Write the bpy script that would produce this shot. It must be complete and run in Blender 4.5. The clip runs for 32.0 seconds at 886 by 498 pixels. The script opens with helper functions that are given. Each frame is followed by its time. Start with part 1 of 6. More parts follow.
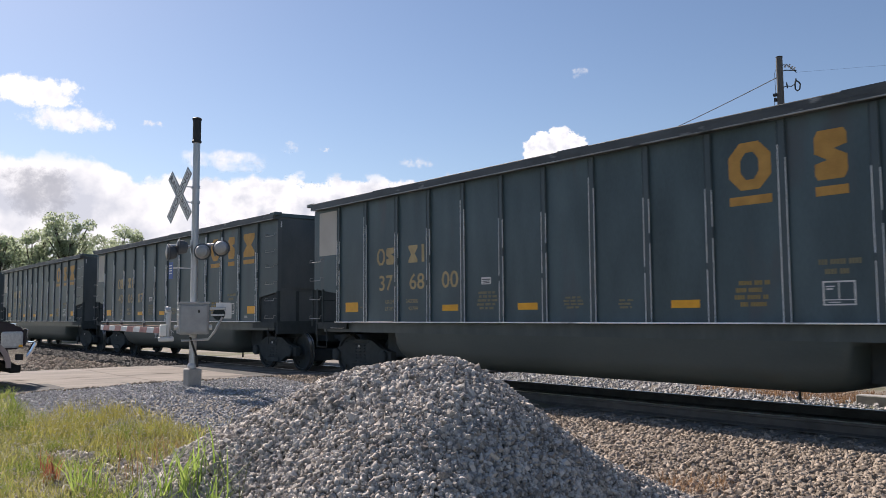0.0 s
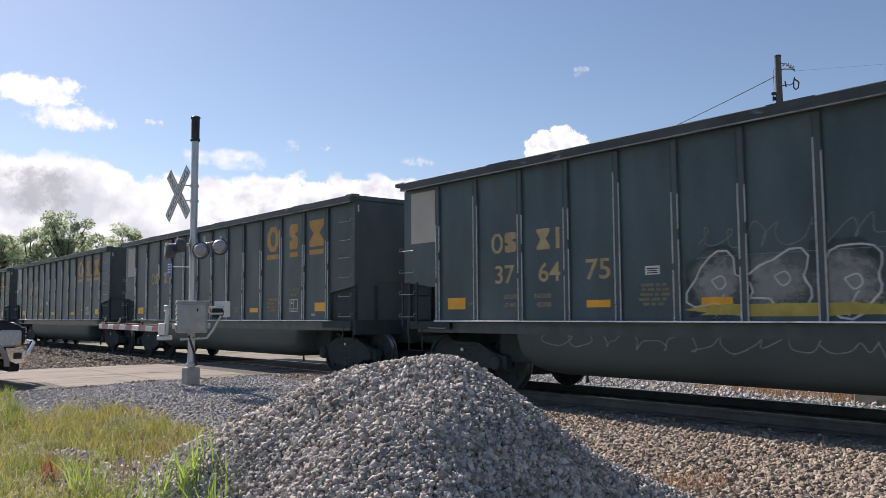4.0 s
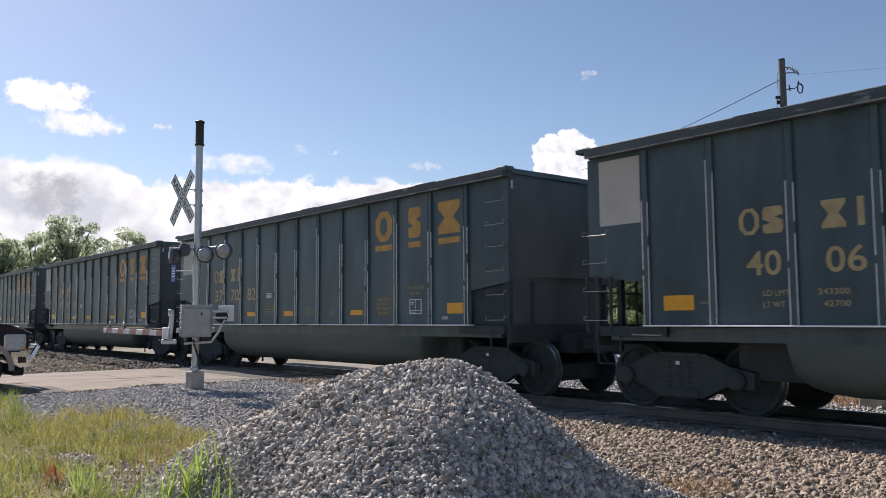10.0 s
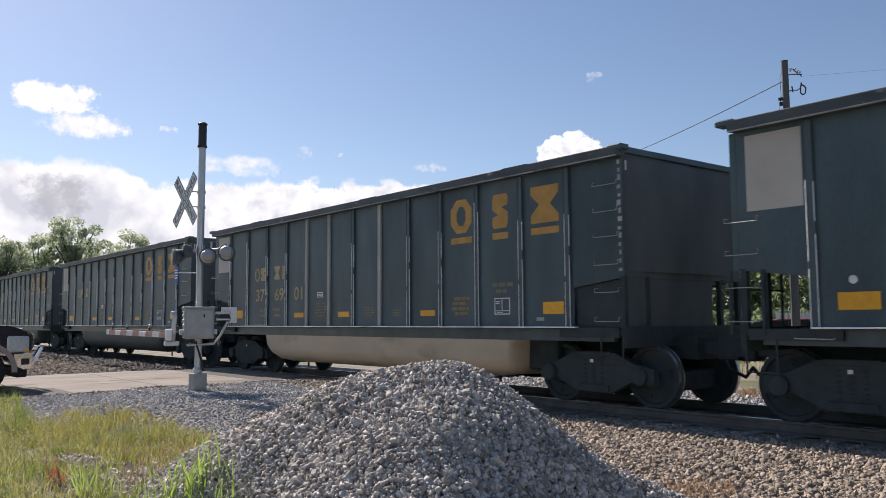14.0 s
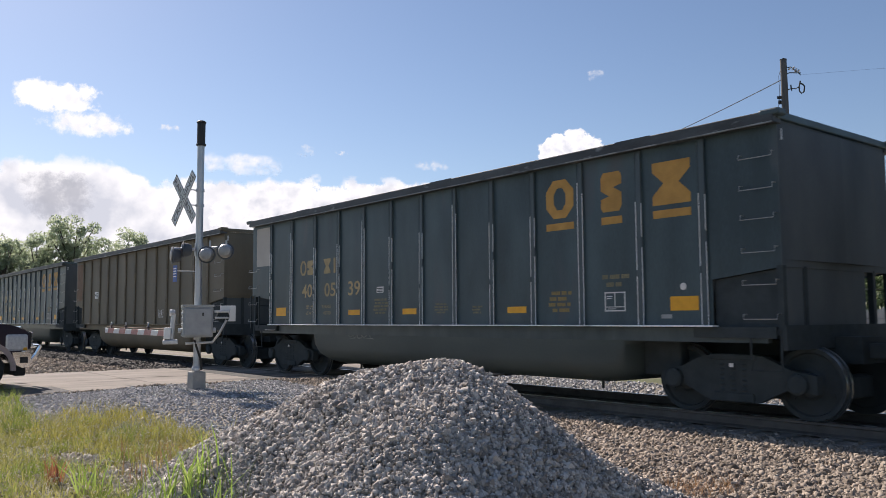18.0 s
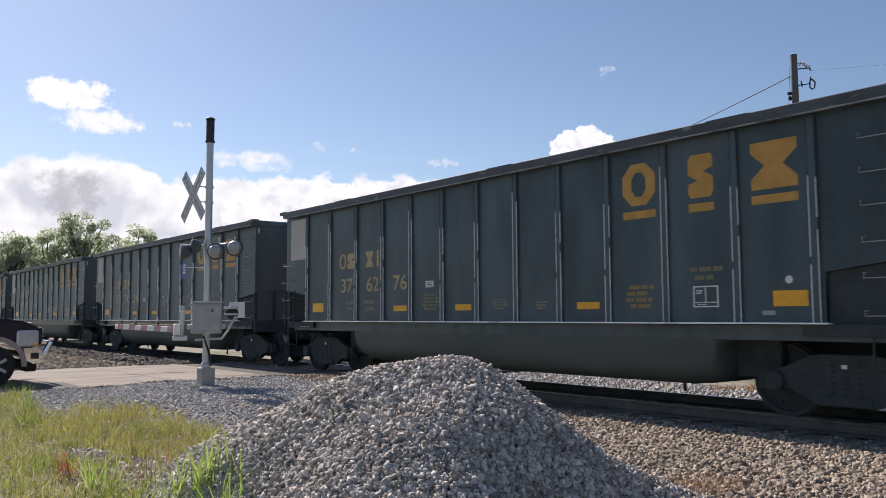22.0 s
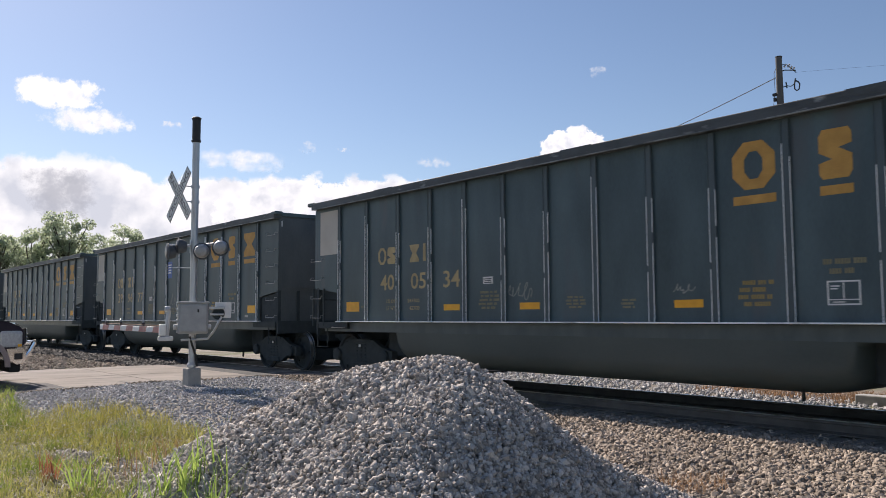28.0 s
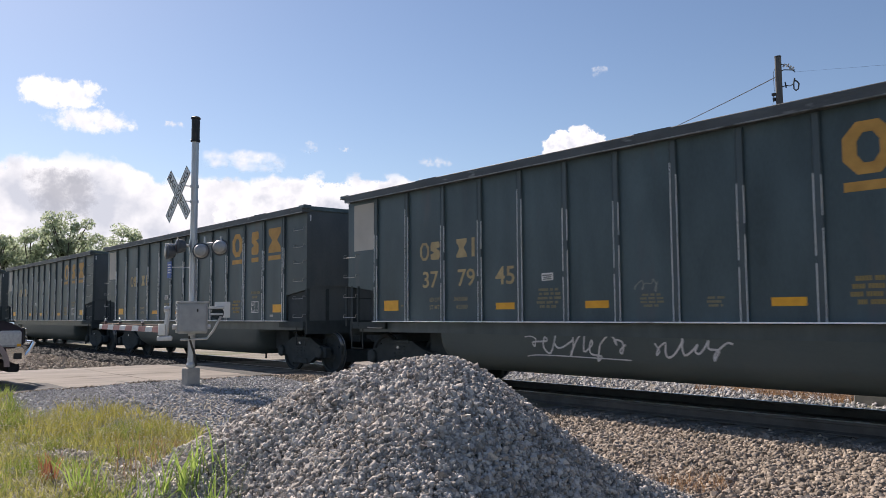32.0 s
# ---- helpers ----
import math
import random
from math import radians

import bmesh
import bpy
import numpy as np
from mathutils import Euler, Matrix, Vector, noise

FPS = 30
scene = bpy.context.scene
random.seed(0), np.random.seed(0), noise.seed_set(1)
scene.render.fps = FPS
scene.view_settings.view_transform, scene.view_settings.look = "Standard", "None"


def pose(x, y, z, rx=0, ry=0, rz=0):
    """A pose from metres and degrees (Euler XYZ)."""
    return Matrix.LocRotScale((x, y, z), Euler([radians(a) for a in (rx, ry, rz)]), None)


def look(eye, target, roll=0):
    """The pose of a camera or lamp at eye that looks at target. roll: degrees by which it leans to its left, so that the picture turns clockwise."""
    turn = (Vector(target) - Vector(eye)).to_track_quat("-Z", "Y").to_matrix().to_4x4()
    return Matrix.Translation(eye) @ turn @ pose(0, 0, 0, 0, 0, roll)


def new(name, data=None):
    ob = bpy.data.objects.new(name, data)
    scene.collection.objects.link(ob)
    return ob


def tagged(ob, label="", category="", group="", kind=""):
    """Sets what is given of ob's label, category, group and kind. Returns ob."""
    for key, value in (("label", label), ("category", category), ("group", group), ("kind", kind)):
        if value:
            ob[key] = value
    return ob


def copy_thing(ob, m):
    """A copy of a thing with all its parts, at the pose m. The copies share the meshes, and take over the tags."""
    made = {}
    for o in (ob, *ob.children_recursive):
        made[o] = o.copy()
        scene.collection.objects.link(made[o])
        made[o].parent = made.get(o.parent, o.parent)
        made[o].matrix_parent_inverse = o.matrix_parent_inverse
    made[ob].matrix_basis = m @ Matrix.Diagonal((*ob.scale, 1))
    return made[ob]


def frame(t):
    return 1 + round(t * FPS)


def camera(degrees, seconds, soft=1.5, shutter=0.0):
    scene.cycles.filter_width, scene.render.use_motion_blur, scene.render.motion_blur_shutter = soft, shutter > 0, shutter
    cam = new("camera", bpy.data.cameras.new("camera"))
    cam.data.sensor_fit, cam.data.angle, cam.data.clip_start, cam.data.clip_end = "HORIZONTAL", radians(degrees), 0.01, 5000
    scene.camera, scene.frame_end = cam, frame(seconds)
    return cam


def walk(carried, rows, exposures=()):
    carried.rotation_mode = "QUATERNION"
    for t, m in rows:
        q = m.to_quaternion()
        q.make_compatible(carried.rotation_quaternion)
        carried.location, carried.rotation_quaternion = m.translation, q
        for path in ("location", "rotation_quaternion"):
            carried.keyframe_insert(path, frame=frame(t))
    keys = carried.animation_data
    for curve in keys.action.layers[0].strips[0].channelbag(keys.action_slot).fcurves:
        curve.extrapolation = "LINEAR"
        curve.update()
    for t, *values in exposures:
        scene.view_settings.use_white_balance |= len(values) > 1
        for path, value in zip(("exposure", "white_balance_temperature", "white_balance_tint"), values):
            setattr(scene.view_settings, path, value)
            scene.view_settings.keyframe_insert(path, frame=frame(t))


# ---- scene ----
import itertools
import functools

# ------------------------------------------------------------------ camera
EYE = (0.0, -10.854, 1.256)
PITCH_LENGTH = 15.92          # one wagon over its couplers
AIM = [(0, 50.733, 4.685, -0.350), (0.5, 50.696, 4.655, -0.350), (1, 50.691, 4.646, -0.350), (1.5, 50.648, 4.639, -0.350), (2, 50.642, 4.644, -0.350), (2.5, 50.620, 4.591, -0.350), (3, 50.611, 4.633, -0.350), (3.5, 50.630, 4.590, -0.350), (5.5, 50.665, 4.610, -0.350), (6, 50.671, 4.625, -0.350), (6.5, 50.691, 4.650, -0.350), (7, 50.720, 4.680, -0.350), (7.5, 50.772, 4.710, -0.350), (8, 50.775, 4.735, -0.350), (8.5, 50.826, 4.804, -0.350), (9, 50.863, 4.811, -0.350), (9.5, 50.877, 4.853, -0.350), (10, 50.904, 4.875, -0.350), (10.5, 50.891, 4.888, -0.350), (11, 50.927, 4.889, -0.350), (11.5, 50.908, 4.920, -0.350), (12, 50.890, 4.914, -0.350), (12.5, 50.964, 4.946, -0.350), (13, 51.024, 4.965, -0.350), (13.5, 51.011, 5.008, -0.350), (14, 51.083, 5.000, -0.350), (14.5, 51.083, 5.000, -0.350), (16.5, 50.792, 4.681, -0.350), (17, 50.681, 4.572, -0.350), (17.5, 50.851, 4.716, -0.350), (18, 51.003, 4.886, -0.350), (18.5, 51.092, 5.019, -0.350), (19, 51.092, 5.028, -0.350), (19.5, 51.202, 4.995, -0.350), (20, 51.331, 4.912, -0.350), (20.5, 51.363, 4.813, -0.322), (21, 51.458, 4.753, -0.287), (21.5, 51.531, 4.698, -0.259), (22, 51.599, 4.657, -0.275), (22.5, 51.677, 4.661, -0.226), (23, 51.731, 4.654, -0.204), (23.5, 51.479, 4.589, -0.226), (24, 51.245, 4.515, -0.220), (24.5, 51.040, 4.446, -0.249), (25, 50.811, 4.366, -0.270), (25.5, 50.748, 4.540, -0.299), (27.5, 50.695, 4.657, -0.313), (28, 50.695, 4.657, -0.313), (28.5, 50.695, 4.657, -0.313), (29, 50.676, 4.595, -0.323), (29.5, 50.580, 4.532, -0.315), (30, 50.494, 4.469, -0.327), (30.5, 50.433, 4.403, -0.308), (31, 50.374, 4.344, -0.329), (31.5, 50.547, 4.518, -0.274), (32, 50.646, 4.636, -0.321)]
cam = camera(56.82, 32.0, soft=0.8, shutter=0.05)


def aim(yaw, tilt, roll):
    return pose(*EYE, 90 + tilt, 0, yaw) @ pose(0, 0, 0, 0, 0, roll)


walk(cam, [(t, aim(a, b, c)) for t, a, b, c in AIM], exposures=[(0, 0.39, 6500, 16), (32, 0.39, 6500, 16)])

# ------------------------------------------------------------------ world and sun
SUN_WAY = Vector((-1.28, 0.02, 1.0)).normalized()     # towards the sun
world = bpy.data.worlds.new("sky")
scene.world = world
world.use_nodes = True
wn = world.node_tree.nodes
sky = wn.new("ShaderNodeTexSky")
sky.sky_type, sky.sun_disc = "NISHITA", False
sky.sun_elevation = math.asin(SUN_WAY.z)
sky.sun_rotation = math.atan2(SUN_WAY.x, SUN_WAY.y)
sky.air_density, sky.dust_density, sky.ozone_density, sky.altitude = 1.0, 0.38, 2.45, 100
wn["Background"].inputs["Strength"].default_value = 0.08
world.node_tree.links.new(sky.outputs[0], wn["Background"].inputs["Color"])
sun = new("sun", bpy.data.lights.new("sun", "SUN"))
sun.data.energy, sun.data.angle, sun.data.color = 5.0, radians(0.53), (1.0, 0.91, 0.79)
sun.matrix_world = look(SUN_WAY * 60, (0, 0, 0))


# ------------------------------------------------------------------ materials
def nodes(name):
    m = bpy.data.materials.new(name)
    m.use_nodes = True
    return m, m.node_tree.nodes, m.node_tree.links, m.node_tree.nodes["Principled BSDF"]


def surface(name, low, high, rough=0.6, metal=0.0, scale=6.0, fine=60.0, bump=0.15, stretch=(1, 1, 1), spec=0.5,
            spread=0.0, wear=None, depth=0.01, island=False):
    """Painted, stone or metal surface: two colours mixed by coarse and fine noise, with relief; wear adds a third colour in patches."""
    m, n, l, bsdf = nodes(name)
    co = n.new("ShaderNodeTexCoord")
    mp = n.new("ShaderNodeMapping")
    mp.inputs["Scale"].default_value = stretch
    l.new(co.outputs["Object"], mp.inputs[0])
    a, b = n.new("ShaderNodeTexNoise"), n.new("ShaderNodeTexNoise")
    for tex, s, d in ((a, scale, 5), (b, fine, 3)):
        tex.inputs["Scale"].default_value, tex.inputs["Detail"].default_value = s, d
        l.new(mp.outputs[0], tex.inputs["Vector"])
    mixf = n.new("ShaderNodeMath")
    mixf.operation = "MULTIPLY_ADD"
    l.new(a.outputs[0], mixf.inputs[0])
    mixf.inputs[1].default_value = 1.9
    half = n.new("ShaderNodeMath")
    half.operation = "MULTIPLY_ADD"
    l.new(b.outputs[0], half.inputs[0])
    half.inputs[1].default_value, half.inputs[2].default_value = 0.6, -0.75
    l.new(half.outputs[0], mixf.inputs[2])
    last = mixf.outputs[0]
    if spread:
        rnd = n.new("ShaderNodeNewGeometry" if island else "ShaderNodeObjectInfo")
        add = n.new("ShaderNodeMath")
        add.operation = "MULTIPLY_ADD"
        l.new(rnd.outputs["Random Per Island" if island else "Random"], add.inputs[0])
        add.inputs[1].default_value = spread
        sub = n.new("ShaderNodeMath")
        sub.operation = "SUBTRACT"
        l.new(last, sub.inputs[0])
        sub.inputs[1].default_value = spread / 2
        l.new(sub.outputs[0], add.inputs[2])
        last = add.outputs[0]
    mix = n.new("ShaderNodeMix")
    mix.data_type, mix.clamp_factor = "RGBA", True
    mix.inputs["A"].default_value, mix.inputs["B"].default_value = (*low, 1), (*high, 1)
    l.new(last, mix.inputs["Factor"])
    colour = mix.outputs["Result"]
    if wear:
        w = n.new("ShaderNodeTexNoise")
        w.inputs["Scale"].default_value, w.inputs["Detail"].default_value = wear[1], 6
        l.new(mp.outputs[0], w.inputs["Vector"])
        ramp = n.new("ShaderNodeMapRange")
        ramp.inputs["From Min"].default_value, ramp.inputs["From Max"].default_value = wear[2], wear[2] + 0.12
        l.new(w.outputs[0], ramp.inputs["Value"])
        mix2 = n.new("ShaderNodeMix")
        mix2.data_type = "RGBA"
        mix2.inputs["B"].default_value = (*wear[0], 1)
        l.new(colour, mix2.inputs["A"])
        l.new(ramp.outputs[0], mix2.inputs["Factor"])
        colour = mix2.outputs["Result"]
    l.new(colour, bsdf.inputs["Base Color"])
    rr = n.new("ShaderNodeMapRange")
    rr.inputs["To Min"].default_value, rr.inputs["To Max"].default_value = max(rough - 0.1, 0.02), min(rough + 0.12, 1)
    l.new(b.outputs[0], rr.inputs["Value"])
    l.new(rr.outputs[0], bsdf.inputs["Roughness"])
    bsdf.inputs["Metallic"].default_value = metal
    bsdf.inputs["Specular IOR Level"].default_value = spec
    if bump:
        bm_ = n.new("ShaderNodeBump")
        bm_.inputs["Strength"].default_value, bm_.inputs["Distance"].default_value = bump, depth
        l.new(b.outputs[0], bm_.inputs["Height"])
        l.new(bm_.outputs[0], bsdf.inputs["Normal"])
    return m


def leafy(name, low, high, through_light=0.35, rough=0.5):
    """Leaf or blade: colour varies from piece to piece, some light passes through."""
    m, n, l, bsdf = nodes(name)
    geo = n.new("ShaderNodeNewGeometry")
    mix = n.new("ShaderNodeMix")
    mix.data_type = "RGBA"
    mix.inputs["A"].default_value, mix.inputs["B"].default_value = (*low, 1), (*high, 1)
    l.new(geo.outputs["Random Per Island"], mix.inputs["Factor"])
    l.new(mix.outputs["Result"], bsdf.inputs["Base Color"])
    bsdf.inputs["Roughness"].default_value = rough
    tr = n.new("ShaderNodeBsdfTranslucent")
    l.new(mix.outputs["Result"], tr.inputs["Color"])
    ms = n.new("ShaderNodeMixShader")
    ms.inputs[0].default_value = through_light
    l.new(bsdf.outputs[0], ms.inputs[1])
    l.new(tr.outputs[0], ms.inputs[2])
    l.new(ms.outputs[0], n["Material Output"].inputs["Surface"])
    return m


M_PAINT = surface("dark_green_black_paint", (0.026, 0.047, 0.055), (0.078, 0.122, 0.138), 0.46, 0.0, 1.6, 40, 0.05, (1, 1, 0.3),
                  0.45, 0.25, ((0.074, 0.088, 0.097), 1.7, 0.6))
# End paint lighter than the sides, standing in for haze over their shade.
M_END = surface("hazy_end_sheet", (0.064, 0.079, 0.087), (0.122, 0.138, 0.146), 0.75, 0.0, 1.4, 40, 0.1, (1, 1, 0.4), 0.25, 0.3,
                ((0.11, 0.108, 0.1), 1.1, 0.64))
M_CHORD = surface("dusty_grey_chord", (0.035, 0.04, 0.043), (0.088, 0.1, 0.106), 0.55, 0.0, 4.0, 50, 0.3, (0.3, 1, 1), 0.4, 0.3,
                  ((0.26, 0.275, 0.28), 9.0, 0.62))
M_RIB = surface("rib_paint", (0.042, 0.062, 0.07), (0.078, 0.106, 0.118), 0.45, 0.0, 4, 50, 0.1, (1, 1, 0.3), 0.45, 0.3)
# Near-white edge paint for sun glints on ribs and sill; dark breaks are wear.
M_EDGE = surface("sun_glint_edge", (0.88, 0.89, 0.89), (0.97, 0.98, 0.98), 0.3, 0.0, 6, 60, 0.0, (1, 1, 0.5), 0.5, 0.4,
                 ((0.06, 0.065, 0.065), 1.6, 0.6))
M_FADEDRED = surface("bleached_red_sheeting", (0.46, 0.2, 0.17), (0.62, 0.36, 0.31), 0.6, 0.0, 4, 40, 0.05, spread=0.4)
M_LIP = surface("scuffed_chord_lip", (0.1, 0.11, 0.115), (0.4, 0.42, 0.43), 0.5, 0.0, 3, 30, 0.2, (1, 1, 1), 0.4, 0.5, ((0.05, 0.06, 0.064), 2.0, 0.55))
M_RIBPALE = surface("worn_pale_rib_primer", (0.3, 0.3, 0.285), (0.52, 0.51, 0.48), 0.6, 0, 5, 50, 0.1, (1, 1, 0.3), 0.5, 0.3)
M_TUB = surface("dusty_tub_steel", (0.045, 0.064, 0.067), (0.083, 0.105, 0.104), 0.55, 0.0, 1.0, 30, 0.08, (0.5, 1, 1), 0.4, 0.3,
                ((0.075, 0.075, 0.062), 0.8, 0.66))
M_TUBPALE = surface("pale_primer_tub", (0.42, 0.36, 0.27), (0.56, 0.49, 0.38), 0.7, 0.0, 1.0, 30, 0.1, (0.5, 1, 1), 0.3, 0.2,
                    ((0.3, 0.25, 0.18), 0.9, 0.6))
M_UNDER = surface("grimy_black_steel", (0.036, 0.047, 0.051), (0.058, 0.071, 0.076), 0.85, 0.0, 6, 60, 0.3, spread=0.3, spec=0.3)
M_WHEEL = surface("grimy_wheel_steel", (0.042, 0.052, 0.056), (0.066, 0.077, 0.082), 0.85, 0.0, 6, 60, 0.2, spread=0.3, spec=0.15)
M_TREAD = surface("polished_wheel_steel", (0.3, 0.29, 0.28), (0.5, 0.49, 0.47), 0.3, 0.9, 8, 60, 0.1)
M_BROWN = surface("faded_brown_paint", (0.115, 0.1, 0.07), (0.19, 0.165, 0.118), 0.6, 0.0, 1.0, 40, 0.08, (1, 1, 0.3), 0.4, 0.25,
                  ((0.2, 0.145, 0.09), 1.3, 0.64))
# Paler brown that paints the same edge glints on the brown wagon.
M_BROWNEDGE = surface("brown_glint_edge", (0.16, 0.13, 0.09), (0.34, 0.29, 0.22), 0.55, 0.1, 6, 60, 0.1)
M_RUST = surface("rust_brown", (0.15, 0.09, 0.055), (0.24, 0.145, 0.09), 0.75, 0.0, 4, 50, 0.2)
M_PLACARD = surface("pale_warm_grey_panel", (0.42, 0.39, 0.34), (0.52, 0.49, 0.43), 0.6, 0.0, 2, 40, 0.03, spread=0.3)
M_YELLOW = surface("faded_gold_lettering", (0.40, 0.21, 0.04), (0.58, 0.32, 0.07), 0.6, 0.0, 5, 60, 0.02, spread=0.3)
M_ORANGE = surface("orange_yellow_reflector", (0.72, 0.33, 0.01), (0.9, 0.46, 0.02), 0.45, 0.0, 8, 80, 0.03, spread=0.4)
M_PALEGOLD = surface("pale_gold_lettering", (0.34, 0.25, 0.12), (0.52, 0.4, 0.2), 0.6, 0.0, 6, 60, 0.02, spread=0.4)
M_WHITE = surface("white_stencil", (0.6, 0.6, 0.58), (0.8, 0.8, 0.78), 0.6, 0, 6, 60, 0.02)
M_STENCILGOLD = surface("dull_gold_stencil", (0.22, 0.16, 0.05), (0.36, 0.26, 0.09), 0.6, 0, 6, 60, 0.02)
M_FADED = surface("faded_stencil", (0.16, 0.14, 0.08), (0.26, 0.23, 0.13), 0.6, 0, 6, 60, 0.02)
M_RUNG = surface("bare_rung_steel", (0.28, 0.28, 0.27), (0.5, 0.5, 0.48), 0.4, 0.4, 20, 90, 0.1)
M_SPRAY = surface("white_spray_paint", (0.42, 0.42, 0.42), (0.68, 0.68, 0.67), 0.7, 0, 9, 60, 0.0)
M_SPRAYDIM = surface("dim_spray_paint", (0.16, 0.17, 0.16), (0.3, 0.31, 0.29), 0.7, 0, 9, 60, 0.0)
M_SPRAYGOLD = surface("mustard_spray_paint", (0.3, 0.24, 0.05), (0.55, 0.44, 0.1), 0.7, 0, 5, 60, 0.0)


def soft_spray(name, low, high, most=0.85):
    """Spray paint whose edge fades out into specks."""
    m, n, l, bsdf = nodes(name)
    co = n.new("ShaderNodeTexCoord")
    no = n.new("ShaderNodeTexNoise")
    no.inputs["Scale"].default_value, no.inputs["Detail"].default_value = 9.0, 8
    l.new(co.outputs["Object"], no.inputs["Vector"])
    mix = n.new("ShaderNodeMix")
    mix.data_type = "RGBA"
    mix.inputs["A"].default_value, mix.inputs["B"].default_value = (*low, 1), (*high, 1)
    l.new(no.outputs[0], mix.inputs["Factor"])
    l.new(mix.outputs["Result"], bsdf.inputs["Base Color"])
    bsdf.inputs["Roughness"].default_value = 0.7
    mp = n.new("ShaderNodeMapping")
    mp.vector_type = "TEXTURE"
    mp.inputs["Location"].default_value, mp.inputs["Scale"].default_value = (0.5, 0.5, 0.5), (0.5, 50.0, 0.5)
    l.new(co.outputs["Generated"], mp.inputs[0])
    ln = n.new("ShaderNodeVectorMath")
    ln.operation = "LENGTH"
    l.new(mp.outputs[0], ln.inputs[0])
    sub = n.new("ShaderNodeMath")
    sub.operation = "MULTIPLY_ADD"
    l.new(no.outputs[0], sub.inputs[0])
    sub.inputs[1].default_value = -0.9
    l.new(ln.outputs["Value"], sub.inputs[2])
    ramp = n.new("ShaderNodeMapRange")
    ramp.interpolation_type = "SMOOTHSTEP"
    ramp.inputs["From Min"].default_value, ramp.inputs["From Max"].default_value = 0.5, -0.15
    ramp.inputs["To Max"].default_value = most
    l.new(sub.outputs[0], ramp.inputs["Value"])
    l.new(ramp.outputs[0], bsdf.inputs["Alpha"])
    return m


M_SOFTPINK = soft_spray("crimson_spray_mist", (0.28, 0.03, 0.08), (0.45, 0.06, 0.14))
M_SOFTTEAL = soft_spray("teal_spray_mist", (0.02, 0.09, 0.1), (0.05, 0.15, 0.15))
M_SOFTGREEN = soft_spray("green_spray_mist", (0.05, 0.1, 0.035), (0.1, 0.18, 0.06))
M_SOFTGOLD = soft_spray("mustard_spray_mist", (0.3, 0.24, 0.05), (0.5, 0.4, 0.1))
M_GHOST = soft_spray("faded_spray_ghost", (0.2, 0.215, 0.21), (0.34, 0.34, 0.3), 0.4)
M_SOFTDIM = soft_spray("grey_spray_mist", (0.2, 0.21, 0.2), (0.34, 0.35, 0.33))
M_RAIL = surface("dusty_rail", (0.08, 0.075, 0.068), (0.17, 0.155, 0.14), 0.7, 0.3, 4, 60, 0.3)
M_RAILTOP = surface("polished_rail_head", (0.4, 0.4, 0.4), (0.6, 0.6, 0.6), 0.3, 1.0, 3, 60, 0.05)
M_TIE = surface("weathered_timber_tie", (0.14, 0.135, 0.125), (0.27, 0.255, 0.235), 0.85, 0, 4, 40, 0.6, (1, 0.2, 1), 0.3, 0.5)
M_STONE = surface("crushed_limestone", (0.22, 0.196, 0.17), (0.67, 0.612, 0.55), 0.9, 0, 12, 90, 0.4, (1, 1, 1), 0.15, 0.9, None, 0.004, True)
M_GRITSTONE = surface("blue_grey_grit", (0.24, 0.235, 0.235), (0.58, 0.57, 0.565), 0.9, 0, 12, 90, 0.4, (1, 1, 1), 0.15, 0.9, None, 0.004, True)
M_STONEPART = surface("crushed_limestone_piece", (0.22, 0.196, 0.17), (0.67, 0.612, 0.55), 0.9, 0, 12, 90, 0.4, (1, 1, 1), 0.15, 0.9, None, 0.004)
M_BALLAST = surface("tan_ballast_stone", (0.14, 0.115, 0.088), (0.46, 0.385, 0.31), 0.9, 0, 12, 90, 0.4, (1, 1, 1), 0.3, 0.9, None, 0.004, True)
# Near-black stone colour that stands in for the train's shadow on ballast.
M_SHADESTONE = surface("shade_dark_stone", (0.04, 0.038, 0.036), (0.1, 0.094, 0.088), 0.8, 0, 12, 90, 0.4, (1, 1, 1), 0.3, 0.9, None, 0.004, True)
M_BED = surface("fine_ballast_bed", (0.2, 0.18, 0.155), (0.4, 0.36, 0.31), 0.9, 0, 5, 70, 0.9, depth=0.02)
M_SOIL = surface("gravelly_soil", (0.14, 0.12, 0.09), (0.3, 0.27, 0.22), 0.95, 0, 0.8, 30, 0.9, depth=0.02,
                 wear=((0.1, 0.11, 0.04), 0.25, 0.5))
M_GRIT = surface("grey_crushed_grit", (0.2, 0.2, 0.2), (0.42, 0.41, 0.4), 0.9, 0, 3, 60, 0.9, depth=0.02)
M_CONCRETE = surface("tan_weathered_concrete", (0.19, 0.17, 0.15), (0.32, 0.285, 0.25), 0.9, 0, 1.6, 50, 0.4, (1, 0.4, 1),
                     0.3, 0, ((0.13, 0.118, 0.105), 0.9, 0.55))
M_ASPHALT = surface("patched_asphalt", (0.04, 0.04, 0.04), (0.08, 0.08, 0.08), 0.9, 0, 2, 60, 0.5)
M_BASE = surface("grey_cast_concrete", (0.3, 0.3, 0.29), (0.45, 0.44, 0.42), 0.85, 0, 6, 60, 0.4)
M_ALU = surface("dull_aluminium", (0.45, 0.46, 0.47), (0.6, 0.61, 0.62), 0.45, 0.75, 5, 60, 0.08, (1, 1, 0.3))
M_BOX = surface("silver_grey_enamel", (0.3, 0.31, 0.315), (0.42, 0.43, 0.43), 0.55, 0.2, 5, 60, 0.08)
M_SIGNWHITE = surface("white_sign_sheeting", (0.72, 0.72, 0.7), (0.85, 0.85, 0.83), 0.5, 0, 6, 60, 0.03)
